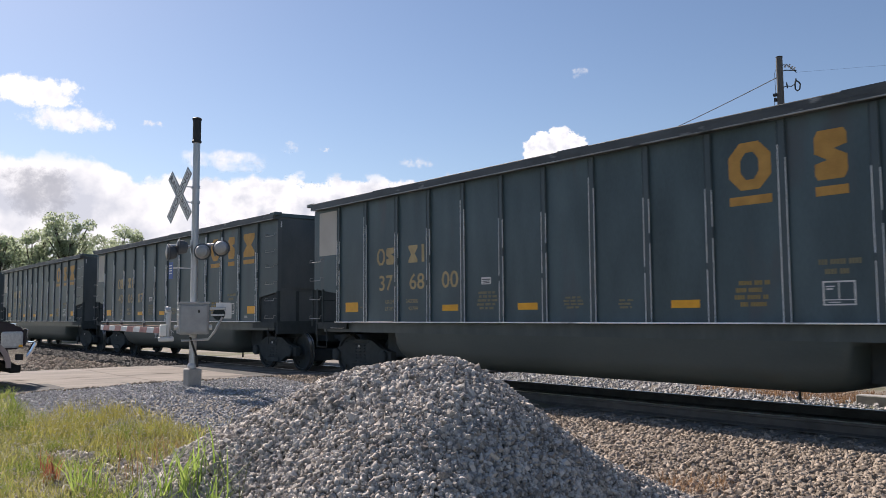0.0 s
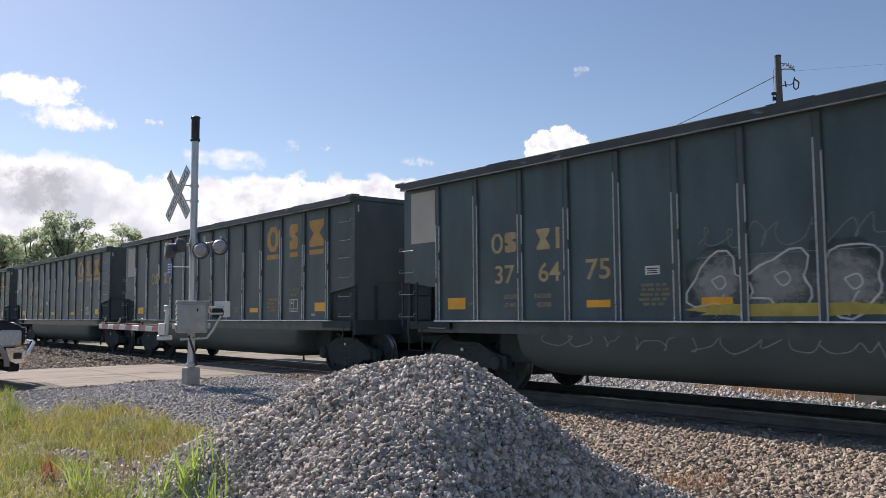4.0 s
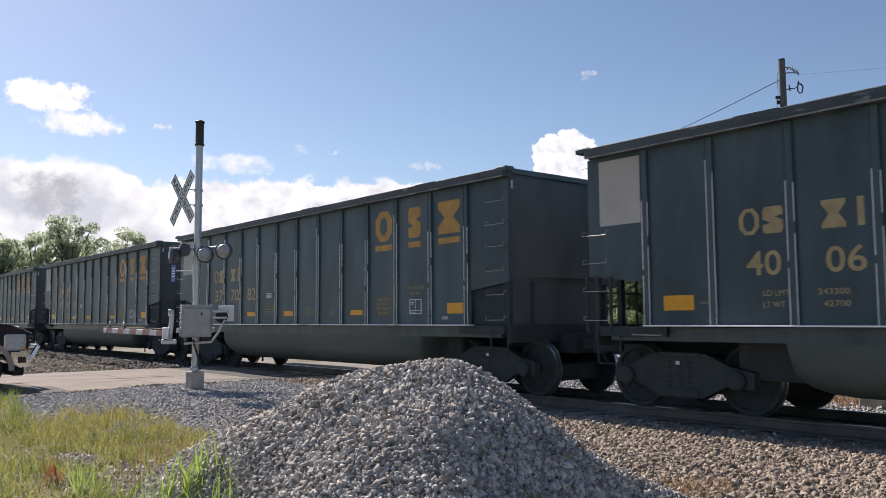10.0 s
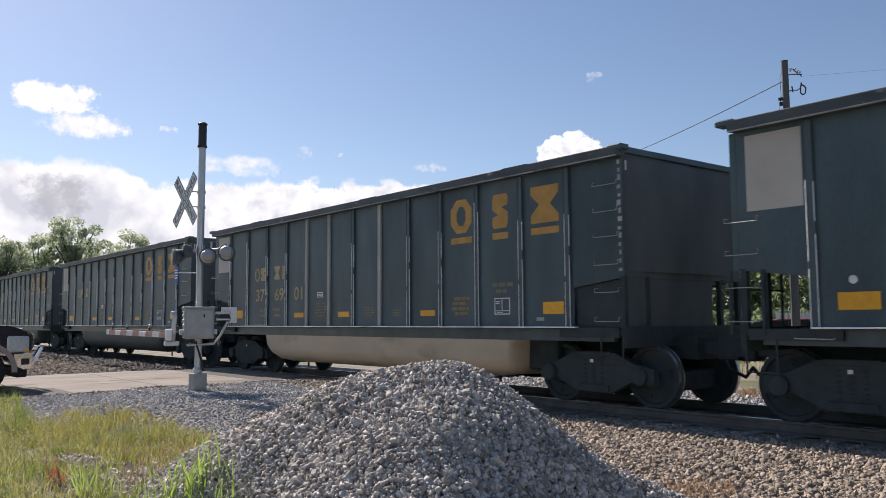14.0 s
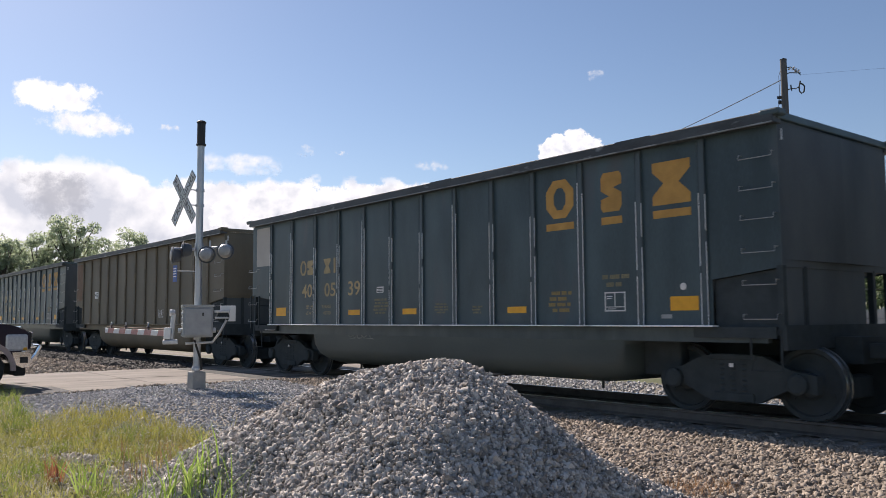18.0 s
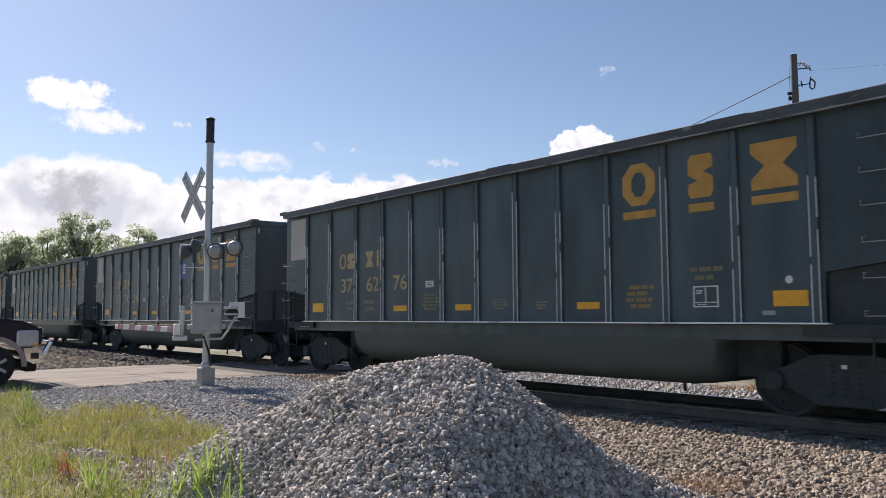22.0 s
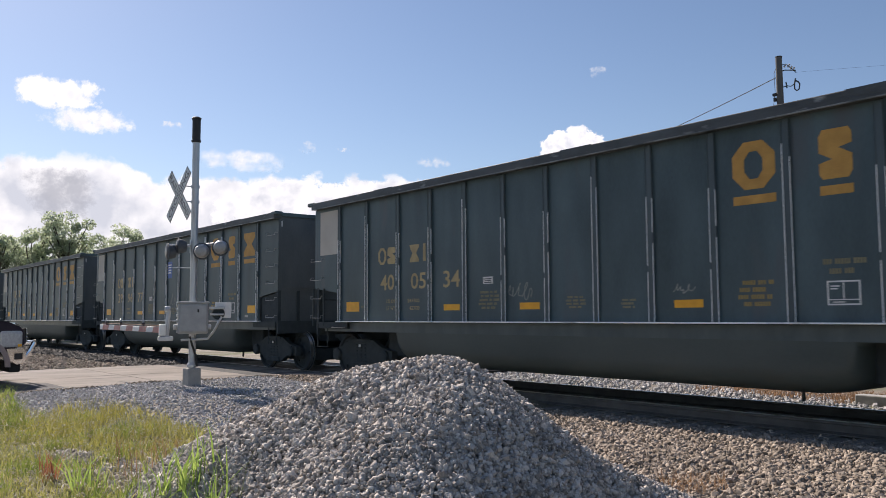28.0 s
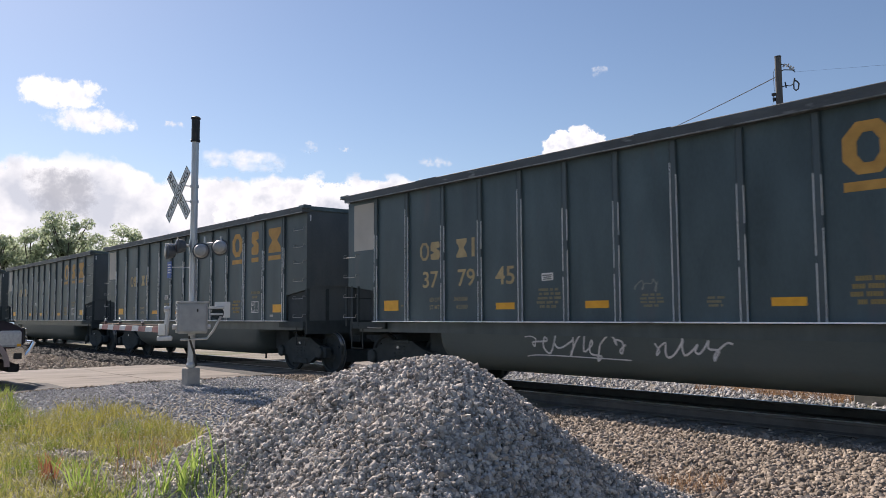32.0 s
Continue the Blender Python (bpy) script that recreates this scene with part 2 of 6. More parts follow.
M_BLACK = surface("flat_black_enamel", (0.015, 0.015, 0.015), (0.03, 0.03, 0.03), 0.55, 0, 6, 60, 0.08)
M_RED = surface("faded_red_sheeting", (0.4, 0.24, 0.22), (0.54, 0.38, 0.35), 0.5, 0, 6, 60, 0.03)
M_REDLENS = surface("dark_red_lens", (0.04, 0.032, 0.036), (0.06, 0.045, 0.05), 0.3, 0, 6, 60, 0.03)
M_LAMPBLACK = surface("weathered_black_backing", (0.07, 0.08, 0.092), (0.1, 0.112, 0.125), 0.7, 0, 6, 60, 0.05)
M_LENS = surface("grey_lamp_back", (0.26, 0.265, 0.27), (0.38, 0.385, 0.39), 0.35, 0.3, 6, 60, 0.03)
M_BLUE = surface("blue_notice_sheeting", (0.03, 0.08, 0.3), (0.06, 0.14, 0.45), 0.5, 0, 6, 60, 0.03)
M_POLE = surface("weathered_pole_timber", (0.075, 0.074, 0.073), (0.16, 0.156, 0.15), 0.85, 0, 5, 50, 0.6, (1, 1, 0.06), 0.3)
M_PORCELAIN = surface("grey_porcelain", (0.45, 0.45, 0.45), (0.65, 0.65, 0.65), 0.2, 0, 6, 60, 0.0)
M_WIRE = surface("dark_cable", (0.02, 0.02, 0.02), (0.04, 0.04, 0.04), 0.6, 0.3, 6, 60, 0.0)
M_MAROON = surface("maroon_car_paint", (0.026, 0.02, 0.03), (0.038, 0.03, 0.042), 0.1, 0.0, 3, 90, 0.0)
M_CARWHITE = surface("white_car_paint", (0.66, 0.66, 0.65), (0.78, 0.78, 0.77), 0.25, 0, 3, 90, 0.0)
M_CARRED = surface("red_car_paint", (0.4, 0.02, 0.03), (0.5, 0.04, 0.05), 0.25, 0, 3, 90, 0.0)
M_FENCE = surface("pale_fence_board", (0.42, 0.41, 0.37), (0.58, 0.56, 0.5), 0.8, 0, 3, 50, 0.2, (1, 1, 0.2))
M_FLARE = surface("mauve_silver_paint", (0.26, 0.215, 0.22), (0.33, 0.28, 0.285), 0.3, 0.4, 3, 90, 0.0)
M_SILVER = surface("silver_car_paint", (0.42, 0.4, 0.37), (0.52, 0.5, 0.46), 0.28, 0.5, 3, 90, 0.0)
M_CHROME = surface("chrome", (0.6, 0.6, 0.61), (0.8, 0.8, 0.8), 0.12, 1.0, 8, 60, 0.0)
M_TYRE = surface("black_rubber", (0.015, 0.015, 0.015), (0.035, 0.034, 0.032), 0.85, 0, 10, 90, 0.3)
M_GLASSDARK = surface("tinted_glass", (0.01, 0.012, 0.014), (0.02, 0.022, 0.024), 0.06, 0, 3, 60, 0.0, spec=0.8)
M_HEADLAMP = surface("clear_headlamp", (0.5, 0.52, 0.54), (0.75, 0.76, 0.78), 0.12, 0.3, 20, 60, 0.0)
M_BARK = surface("grey_brown_bark", (0.06, 0.05, 0.04), (0.14, 0.12, 0.1), 0.9, 0, 6, 40, 0.8, (1, 1, 0.2))
# Leaf colours raised past real foliage to stand in for pale haze.
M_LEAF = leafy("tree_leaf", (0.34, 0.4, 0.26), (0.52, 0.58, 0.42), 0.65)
M_LEAFFAR = leafy("far_leaf", (0.14, 0.19, 0.09), (0.29, 0.35, 0.18), 0.55)
M_GRASSDRY = leafy("drying_grass", (0.22, 0.24, 0.07), (0.54, 0.5, 0.18), 0.5)
M_GRASSGOLD = leafy("golden_olive_grass", (0.24, 0.24, 0.06), (0.52, 0.46, 0.13), 0.5)
M_STALK = leafy("dark_weed_stalk", (0.06, 0.075, 0.03), (0.13, 0.15, 0.06), 0.3)
M_GRASSLUSH = leafy("lush_grass", (0.16, 0.22, 0.04), (0.36, 0.43, 0.11), 0.45)
M_GRASSTALL = leafy("sunlit_broad_grass", (0.2, 0.31, 0.055), (0.44, 0.55, 0.15), 0.55)
M_SEED = leafy("pale_seed_head", (0.45, 0.42, 0.3), (0.7, 0.66, 0.52), 0.4)
M_REDWEED = leafy("red_dock_weed", (0.32, 0.11, 0.06), (0.46, 0.2, 0.11), 0.4)
M_STRAW = leafy("dead_straw", (0.26, 0.15, 0.08), (0.42, 0.27, 0.15), 0.3)


# ------------------------------------------------------------------ mesh helpers
def mesh_of(name, bm, smooth=False):
    bmesh.ops.recalc_face_normals(bm, faces=bm.faces)
    me = bpy.data.meshes.new(name)
    bm.to_mesh(me)
    bm.free()
    if smooth:
        me.shade_smooth()
    return me


def part(name, bm, material, parent, label="", m=None, smooth=False):
    """Links a bmesh (or a ready mesh) as one mesh object under a thing or a part."""
    me = bm
    if not isinstance(bm, bpy.types.Mesh):
        me = mesh_of(name, bm, smooth)
        me.materials.append(material)
    ob = new(name, me)
    ob.parent = parent
    if m is not None:
        ob.matrix_basis = m
    if label:
        ob["label"] = label
    return ob


def thing(name, m, label, category, group="", kind=""):
    ob = new(name)
    ob.empty_display_size = 0.2
    ob.matrix_basis = m
    return tagged(ob, label, category, group, kind)


def box(bm, x0, x1, y0, y1, z0, z1, bev=0.0):
    vs = [bm.verts.new(p) for p in itertools.product((x0, x1), (y0, y1), (z0, z1))]
    fs = [bm.faces.new([vs[i] for i in f]) for f in
          ((0, 1, 3, 2), (4, 6, 7, 5), (0, 4, 5, 1), (2, 3, 7, 6), (0, 2, 6, 4), (1, 5, 7, 3))]
    if bev:
        bmesh.ops.bevel(bm, geom=list({e for f in fs for e in f.edges}), offset=bev, segments=2, affect="EDGES", profile=0.5)
    return bm


def boxbm(*a):
    return box(bmesh.new(), *a)


def prism(bm, pts, y0, y1, axis="y"):
    """Extrudes a flat outline of (x, z) points from y0 to y1 (or (y, z) along x, (x, y) along z)."""
    def put(p, d):
        return {"y": (p[0], d, p[1]), "x": (d, p[0], p[1]), "z": (p[0], p[1], d)}[axis]
    a = [bm.verts.new(put(p, y0)) for p in pts]
    b = [bm.verts.new(put(p, y1)) for p in pts]
    bm.faces.new(a)
    bm.faces.new(b[::-1])
    for i in range(len(pts)):
        j = (i + 1) % len(pts)
        bm.faces.new((a[i], b[i], b[j], a[j]))
    return bm


def prismbm(*a, **k):
    return prism(bmesh.new(), *a, **k)


def tube(bm, pts, radii, seg=8, caps=True):
    """A tube along points, with a radius at each."""
    if not isinstance(radii, (list, tuple)):
        radii = [radii] * len(pts)
    pts = [Vector(p) for p in pts]
    rings, side = [], None
    for i, p in enumerate(pts):
        d = (pts[min(i + 1, len(pts) - 1)] - pts[max(i - 1, 0)]).normalized()
        if side is None:
            side = d.orthogonal().normalized()
        side = (side - d * side.dot(d)).normalized()
        up = d.cross(side)
        rings.append([bm.verts.new(p + radii[i] * (side * math.cos(a) + up * math.sin(a)))
                      for a in (2 * math.pi * k / seg for k in range(seg))])
    for a, b in zip(rings, rings[1:]):
        for k in range(seg):
            bm.faces.new((a[k], a[(k + 1) % seg], b[(k + 1) % seg], b[k]))
    if caps:
        bm.faces.new(rings[0][::-1])
        bm.faces.new(rings[-1])
    return bm


def tubebm(*a, **k):
    return tube(bmesh.new(), *a, **k)


def lathe(bm, prof, seg=24, axis="y"):
    """Turns a profile of (radius, place along the axis)."""
    rings = []
    for r, d in prof:
        ring = []
        for k in range(seg):
            c, s = r * math.cos(2 * math.pi * k / seg), r * math.sin(2 * math.pi * k / seg)
            ring.append(bm.verts.new({"y": (c, d, s), "x": (d, c, s), "z": (c, s, d)}[axis]))
        rings.append(ring)
    for a, b in zip(rings, rings[1:]):
        for k in range(seg):
            bm.faces.new((a[k], a[(k + 1) % seg], b[(k + 1) % seg], b[k]))
    bm.faces.new(rings[0])
    bm.faces.new(rings[-1][::-1])
    return bm


def lathebm(*a, **k):
    return lathe(bmesh.new(), *a, **k)


@functools.lru_cache(None)
def glyphs(text, size, bold=0.0):
    """Flat letters as (vertices, faces), lying in x and z, facing -y."""
    cu = bpy.data.curves.new("letters", "FONT")
    cu.body, cu.size, cu.offset, cu.resolution_u = text, size, bold, 3
    ob = bpy.data.objects.new("letters", cu)
    scene.collection.objects.link(ob)
    bpy.context.view_layer.update()
    me = bpy.data.meshes.new_from_object(ob)
    vs = [(v.co.x, v.co.y) for v in me.vertices]
    fs = [tuple(p.vertices) for p in me.polygons]
    bpy.data.objects.remove(ob)
    bpy.data.curves.remove(cu)
    bpy.data.meshes.remove(me)
    return vs, fs


def single_letters(me):
    """Splits a mesh of flat letters into one mesh a letter."""
    group = list(range(len(me.vertices)))

    def root(i):
        while group[i] != i:
            i = group[i]
        return i
    for p in me.polygons:
        a = root(p.vertices[0])
        for i in p.vertices[1:]:
            group[root(i)] = a
    sets = {}
    for p in me.polygons:
        sets.setdefault(root(p.vertices[0]), []).append(tuple(p.vertices))
    out = []
    for faces in sets.values():
        used = sorted({i for f in faces for i in f})
        at = {i: k for k, i in enumerate(used)}
        one = bpy.data.meshes.new(me.name)
        one.from_pydata([tuple(me.vertices[i].co) for i in used], [], [tuple(at[i] for i in f) for f in faces])
        one.materials.append(me.materials[0])
        out.append(one)
    return out


def letter_mesh(name, words, y, material):
    """One mesh of words: (text, left x, right x, bottom z, top z, bold), stretched to fit."""
    vs, fs = [], []
    for text, x0, x1, z0, z1, bold in words:
        gv, gf = glyphs(text, 1.0, bold)
        ax, bx = min(p[0] for p in gv), max(p[0] for p in gv)
        az, bz = min(p[1] for p in gv), max(p[1] for p in gv)
        o = len(vs)
        vs += [(x0 + (px - ax) / (bx - ax) * (x1 - x0), y, z0 + (pz - az) / (bz - az) * (z1 - z0)) for px, pz in gv]
        fs += [tuple(i + o for i in f) for f in gf]
    me = bpy.data.meshes.new(name)
    me.from_pydata(vs, [], fs)
    me.materials.append(material)
    return me


# ------------------------------------------------------------------ wagons
# Wagon space: x along the train from the wagon's middle, y across (near side negative), z over the rail head.
HALF = 7.13
LENGTH = 14.10        # over the side sheets
BAY = 0.96            # open end bays under the slope sheets
RIBS = [0.95, 1.98, 3.06, 4.06, 5.03, 6.01, 6.99, 7.97, 8.95, 9.93, 10.94, 12.02, 13.04]
SIDE = 1.50           # the side sheet
RAIL_TOP = -0.045     # the rail head
Z_SILL, Z_CHORD, Z_TOP = 1.155, 3.61, 3.755


def zs(z):
    """Heights of the side's markings, brought to the wagon's own height."""
    return 0.012 + 0.936 * z


def ring_shape(bm, x0, x1, z0, z1, t, y0, y1):
    """Closed eight-sided ring."""
    def octo(a, b, c, d, k):
        w, h = (b - a) * k, (d - c) * k
        return [(a + w, c), (b - w, c), (b, c + h), (b, d - h), (b - w, d), (a + w, d), (a, d - h), (a, c + h)]
    o, i = octo(x0, x1, z0, z1, 0.28), octo(x0 + t, x1 - t, z0 + t * 0.8, z1 - t * 0.8, 0.28)
    lay = [[[bm.verts.new((p[0], y, p[1])) for p in pts] for pts in (o, i)] for y in (y0, y1)]
    for k in range(8):
        j = (k + 1) % 8
        bm.faces.new((lay[0][0][k], lay[0][0][j], lay[0][1][j], lay[0][1][k]))
        bm.faces.new((lay[1][0][k], lay[1][1][k], lay[1][1][j], lay[1][0][j]))
        bm.faces.new((lay[0][0][k], lay[1][0][k], lay[1][0][j], lay[0][0][j]))
        bm.faces.new((lay[0][1][k], lay[0][1][j], lay[1][1][j], lay[1][1][k]))
    return bm


def mark_shape(kind, x0, x1, z0, z1, y, t):
    """Plain shapes of a painted mark: ring, step (notched block), waist (hourglass), slab."""
    bm, y0 = bmesh.new(), y
    zm, xm = (z0 + z1) / 2, (x0 + x1) / 2
    if kind == "ring":
        ring_shape(bm, x0, x1, z0, z1, t * 1.15, y0 - 0.004, y0)
    elif kind == "step":
        w, h, d = x1 - x0, z1 - z0, (z1 - z0) * 0.11
        prism(bm, [(x0 + w * 0.1, z0), (x1 - w * 0.12, z0), (x1, z0 + h * 0.14), (x1, z0 + h * 0.46), (xm + w * 0.1, zm + d), (x1, zm + d * 1.6), (x1, z1 - h * 0.1),
                   (x1 - w * 0.1, z1), (x0 + w * 0.12, z1), (x0, z1 - h * 0.14), (x0, z1 - h * 0.46), (xm - w * 0.1, zm - d), (x0, zm - d * 1.6), (x0, z0 + h * 0.1)], y0 - 0.004, y0)
    elif kind == "waist":
        w = (x1 - x0) * 0.2
        prism(bm, [(x0, z0), (x1, z0), (x1, z0 + t), (xm + w, zm), (x1, z1 - t), (x1, z1), (x0, z1), (x0, z1 - t), (xm - w, zm),
                   (x0, z0 + t)], y0 - 0.004, y0)
    else:
        prism(bm, [(x0, z0), (x1, z0), (x1, z1), (x0, z1)], y0 - 0.004, y0)
    return bm


def plate(x0, x1, z0, z1, y, thick=0.004):
    return boxbm(x0 - HALF, x1 - HALF, y - thick, y, z0, z1)


def make_truck():
    """Meshes of a two-axle bogie, in its own space (origin at the middle, rail head)."""
    frame_pts = [(-1.12, 0.36), (-1.12, 0.58), (-0.78, 0.64), (-0.42, 0.80), (0.42, 0.80), (0.78, 0.64), (1.12, 0.58), (1.12, 0.36),
                 (0.72, 0.38), (0.34, 0.20), (-0.34, 0.20), (-0.72, 0.38)]
    bm = prismbm(frame_pts, -1.08, -0.95)
    box(bm, -0.3, 0.3, -1.11, -0.93, 0.2, 0.32, 0.02)
    box(bm, -0.34, 0.34, -1.1, -0.94, 0.74, 0.82, 0.02)
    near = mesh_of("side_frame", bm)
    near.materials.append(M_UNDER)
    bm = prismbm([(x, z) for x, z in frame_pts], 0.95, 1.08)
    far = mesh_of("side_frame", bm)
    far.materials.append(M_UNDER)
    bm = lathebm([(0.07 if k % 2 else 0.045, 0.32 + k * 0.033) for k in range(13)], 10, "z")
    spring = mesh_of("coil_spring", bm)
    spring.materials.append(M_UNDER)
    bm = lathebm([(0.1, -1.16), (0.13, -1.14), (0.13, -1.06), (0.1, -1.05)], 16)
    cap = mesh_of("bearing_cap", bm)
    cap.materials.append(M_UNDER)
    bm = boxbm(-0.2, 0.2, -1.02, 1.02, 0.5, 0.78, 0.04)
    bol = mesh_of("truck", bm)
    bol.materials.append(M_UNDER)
    # wheelset round the origin: two flanged wheels and the axle
    bm = bmesh.new()
    lathe(bm, [(0.08, -1.08), (0.08, 1.08)], 12)
    wheelprof = [(0.1, -0.80), (0.16, -0.81), (0.2, -0.77), (0.38, -0.76), (0.4, -0.80), (0.455, -0.80), (0.458, -0.73), (0.483, -0.715),
                 (0.483, -0.69), (0.4, -0.68), (0.38, -0.71), (0.2, -0.72), (0.1, -0.7)]
    lathe(bm, wheelprof, 32)
    lathe(bm, [(r, -d) for r, d in wheelprof], 32)
    for a in range(3):                      # chalk-worn casting bosses show the turn
        c, s = 0.3 * math.cos(a * 2.094), 0.3 * math.sin(a * 2.094)
        for y in (-0.79, 0.75):
            box(bm, c - 0.03, c + 0.03, y, y + 0.04, s - 0.03, s + 0.03)
    wh = mesh_of("wheelset", bm)
    wh.materials.append(M_WHEEL)
    wh.materials.append(M_TREAD)
    for p in wh.polygons:
        r = math.hypot(p.center.x, p.center.z)
        if 0.44 < r and abs(p.normal.y) < 0.7:
            p.material_index = 1
    beam = mesh_of("brake_beam", boxbm(-1.05, 1.05, -0.62, 0.62, 0.23, 0.52, 0.03))
    beam.materials.append(M_WHEEL)
    return near, far, spring, cap, bol, wh, beam


TRUCK = make_truck()


def add_truck(car, x):
    near, far, spring, cap, bol, wh, beam = TRUCK
    tr = part("truck", bol, None, car, "grimy black two-axle wagon truck", pose(x, 0, RAIL_TOP))
    part("side_frame", near, None, tr)
    part("side_frame", far, None, tr)
    part("brake_beam", beam, None, tr)
    # Pale square painted in for a bright reflection on the truck.
    part("frame_tag", boxbm(-0.03, 0.03, -1.122, -1.112, 0.65, 0.7), M_SIGNWHITE, tr, "small pale square for a glint on the side frame")
    for dx in (-0.16, 0, 0.16):
        part("coil_spring", spring, None, tr, "", pose(dx, -1.03, 0))
    for dx in (-0.89, 0.89):
        part("wheelset", wh, None, tr, "dark steel wheels with shiny treads", pose(dx, 0, 0.457))
        part("bearing_cap", cap, None, tr, "", pose(dx, 0, 0.47))
    return tr


def make_car(paint, rib, chord, tub, label, marks=True, placard=M_PLACARD, rust=False, edge=None):
    """One high-sided open coal wagon with all its parts."""
    car = thing("gondola_wagon", pose(0, 0, 0), label, "rail wagon", "coal train wagons")
    H = HALF
    edge = edge or M_EDGE
    out = [(0, 1.86), (BAY, 1.74), (BAY, Z_SILL), (LENGTH - BAY, Z_SILL), (LENGTH - BAY, 1.74), (LENGTH, 1.86), (LENGTH, Z_CHORD), (0, Z_CHORD)]
    RE = LENGTH - HALF        # the leading end
    out = [(x - H, z) for x, z in out]
    ribs = []
    # Random cuts of the painted glint lines, broken by wear.
    wear = random.Random(17)
    for split, low in ((2.95, 1.155), (3.1, 1.28), (3.2, 1.155), (3.3, 1.2), (3.05, 1.24), (3.15, 1.155)):
        bm = bmesh.new()
        box(bm, -0.05, 0.05, -0.03, 0, Z_SILL, Z_CHORD - 0.01)
        bare = []                            # heights painted bright as sun glints, below the top rail's shadow
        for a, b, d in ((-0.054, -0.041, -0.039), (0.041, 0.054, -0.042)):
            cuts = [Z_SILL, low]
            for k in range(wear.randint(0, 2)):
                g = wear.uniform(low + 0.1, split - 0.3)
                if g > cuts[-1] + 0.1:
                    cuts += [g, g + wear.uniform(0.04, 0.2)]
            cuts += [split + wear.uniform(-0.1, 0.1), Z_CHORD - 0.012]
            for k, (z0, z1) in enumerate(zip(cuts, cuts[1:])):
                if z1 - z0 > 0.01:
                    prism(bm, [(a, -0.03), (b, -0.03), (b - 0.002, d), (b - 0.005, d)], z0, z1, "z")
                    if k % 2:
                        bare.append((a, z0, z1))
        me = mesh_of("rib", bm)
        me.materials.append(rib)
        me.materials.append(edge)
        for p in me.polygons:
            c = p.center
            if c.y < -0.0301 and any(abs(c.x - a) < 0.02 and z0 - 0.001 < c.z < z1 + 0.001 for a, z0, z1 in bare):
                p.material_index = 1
        ribs.append(me)
    for s in (-1, 1):
        wall = part("side_wall", prismbm(out, s * SIDE, s * (SIDE - 0.012)), paint, car)
        bm = bmesh.new()
        y0, y1 = sorted((s * (SIDE - 0.06), s * (SIDE + 0.15)))
        box(bm, -H - 0.03, RE + 0.03, y0, y1, Z_CHORD, Z_TOP, 0.012)
        for x in (-4.4, 0.6, 4.9):           # splices of the chord
            box(bm, x - 0.3, x + 0.3, y0 - 0.003, y1 + 0.003, Z_CHORD + 0.05, Z_TOP + 0.004)
        part("top_chord", bm, chord, wall, "dusty grey top rail with worn edges")
        y0 = s * (SIDE + 0.15)
        bm = boxbm(-H - 0.02, RE + 0.02, *sorted((y0 - s * 0.03, y0 + s * 0.002)), Z_CHORD - 0.004, Z_CHORD + 0.011)
        part("chord_lip", bm, M_LIP, wall, "scuffed pale lower edge of the top rail")
        y0, y1 = sorted((s * (SIDE - 0.03), s * (SIDE + 0.11)))
        part("sill_flange", boxbm(BAY - 0.03 - H, RE - BAY + 0.05, y0, y1, Z_SILL - 0.02, Z_SILL, 0.004), edge, wall, "sill edge painted bright as if sunlit")
        bm = bmesh.new()
        box(bm, 0.25 - H, RE - 0.25, *sorted((s * (SIDE - 0.15), s * (SIDE - 0.05))), Z_SILL - 0.22, Z_SILL - 0.032)
        part("side_sill", bm, rib, wall)
        for i, x in enumerate(RIBS):
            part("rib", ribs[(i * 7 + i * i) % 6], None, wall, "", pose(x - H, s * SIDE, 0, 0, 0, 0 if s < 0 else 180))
    # tub: rounded trough hung between the trucks
    prof = [(-1.44, 1.0), (-1.44, 0.62), (-1.36, 0.45), (-1.2, 0.34), (-1.0, 0.3), (1.0, 0.3), (1.2, 0.34), (1.36, 0.45), (1.44, 0.62), (1.44, 1.0)]
    bm = bmesh.new()
    rows = []
    for x, k in ((2.90, 0.25), (2.95, 0.74), (3.05, 0.87), (3.25, 0.96), (3.55, 1.0), (5.0, 1.0), (9.34, 1.0), (11.0, 1.0), (11.3, 0.96), (11.48, 0.87), (11.58, 0.74), (11.63, 0.25)):
        rows.append([bm.verts.new((x - H, y, 1.0 - (1.0 - z) * k)) for y, z in prof])
    for a, b in zip(rows, rows[1:]):
        for i in range(len(prof) - 1):
            bm.faces.new((a[i], a[i + 1], b[i + 1], b[i]))
    bm.faces.new(rows[0])
    bm.faces.new(rows[-1])
    part("tub", bm, tub, car, "", smooth=True)
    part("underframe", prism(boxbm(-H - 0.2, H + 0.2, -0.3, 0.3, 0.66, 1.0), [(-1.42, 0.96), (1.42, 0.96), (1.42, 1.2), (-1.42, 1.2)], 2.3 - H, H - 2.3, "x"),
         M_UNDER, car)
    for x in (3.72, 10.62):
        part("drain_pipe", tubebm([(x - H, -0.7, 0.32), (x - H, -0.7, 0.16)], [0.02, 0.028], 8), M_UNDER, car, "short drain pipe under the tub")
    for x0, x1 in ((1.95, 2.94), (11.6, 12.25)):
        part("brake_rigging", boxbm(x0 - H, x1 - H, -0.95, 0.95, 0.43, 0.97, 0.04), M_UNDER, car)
    # ends: upright sheet, slope sheet below, posts, platform
    for s in (-1, 1):
        H = HALF if s < 0 else RE
        bm = bmesh.new()
        pr = [(s * H, Z_CHORD + 0.05), (s * H, 1.86), (s * (H - 0.012), 1.86), (s * (H - 0.012), Z_CHORD + 0.05)]
        prism(bm, pr, -SIDE, SIDE)
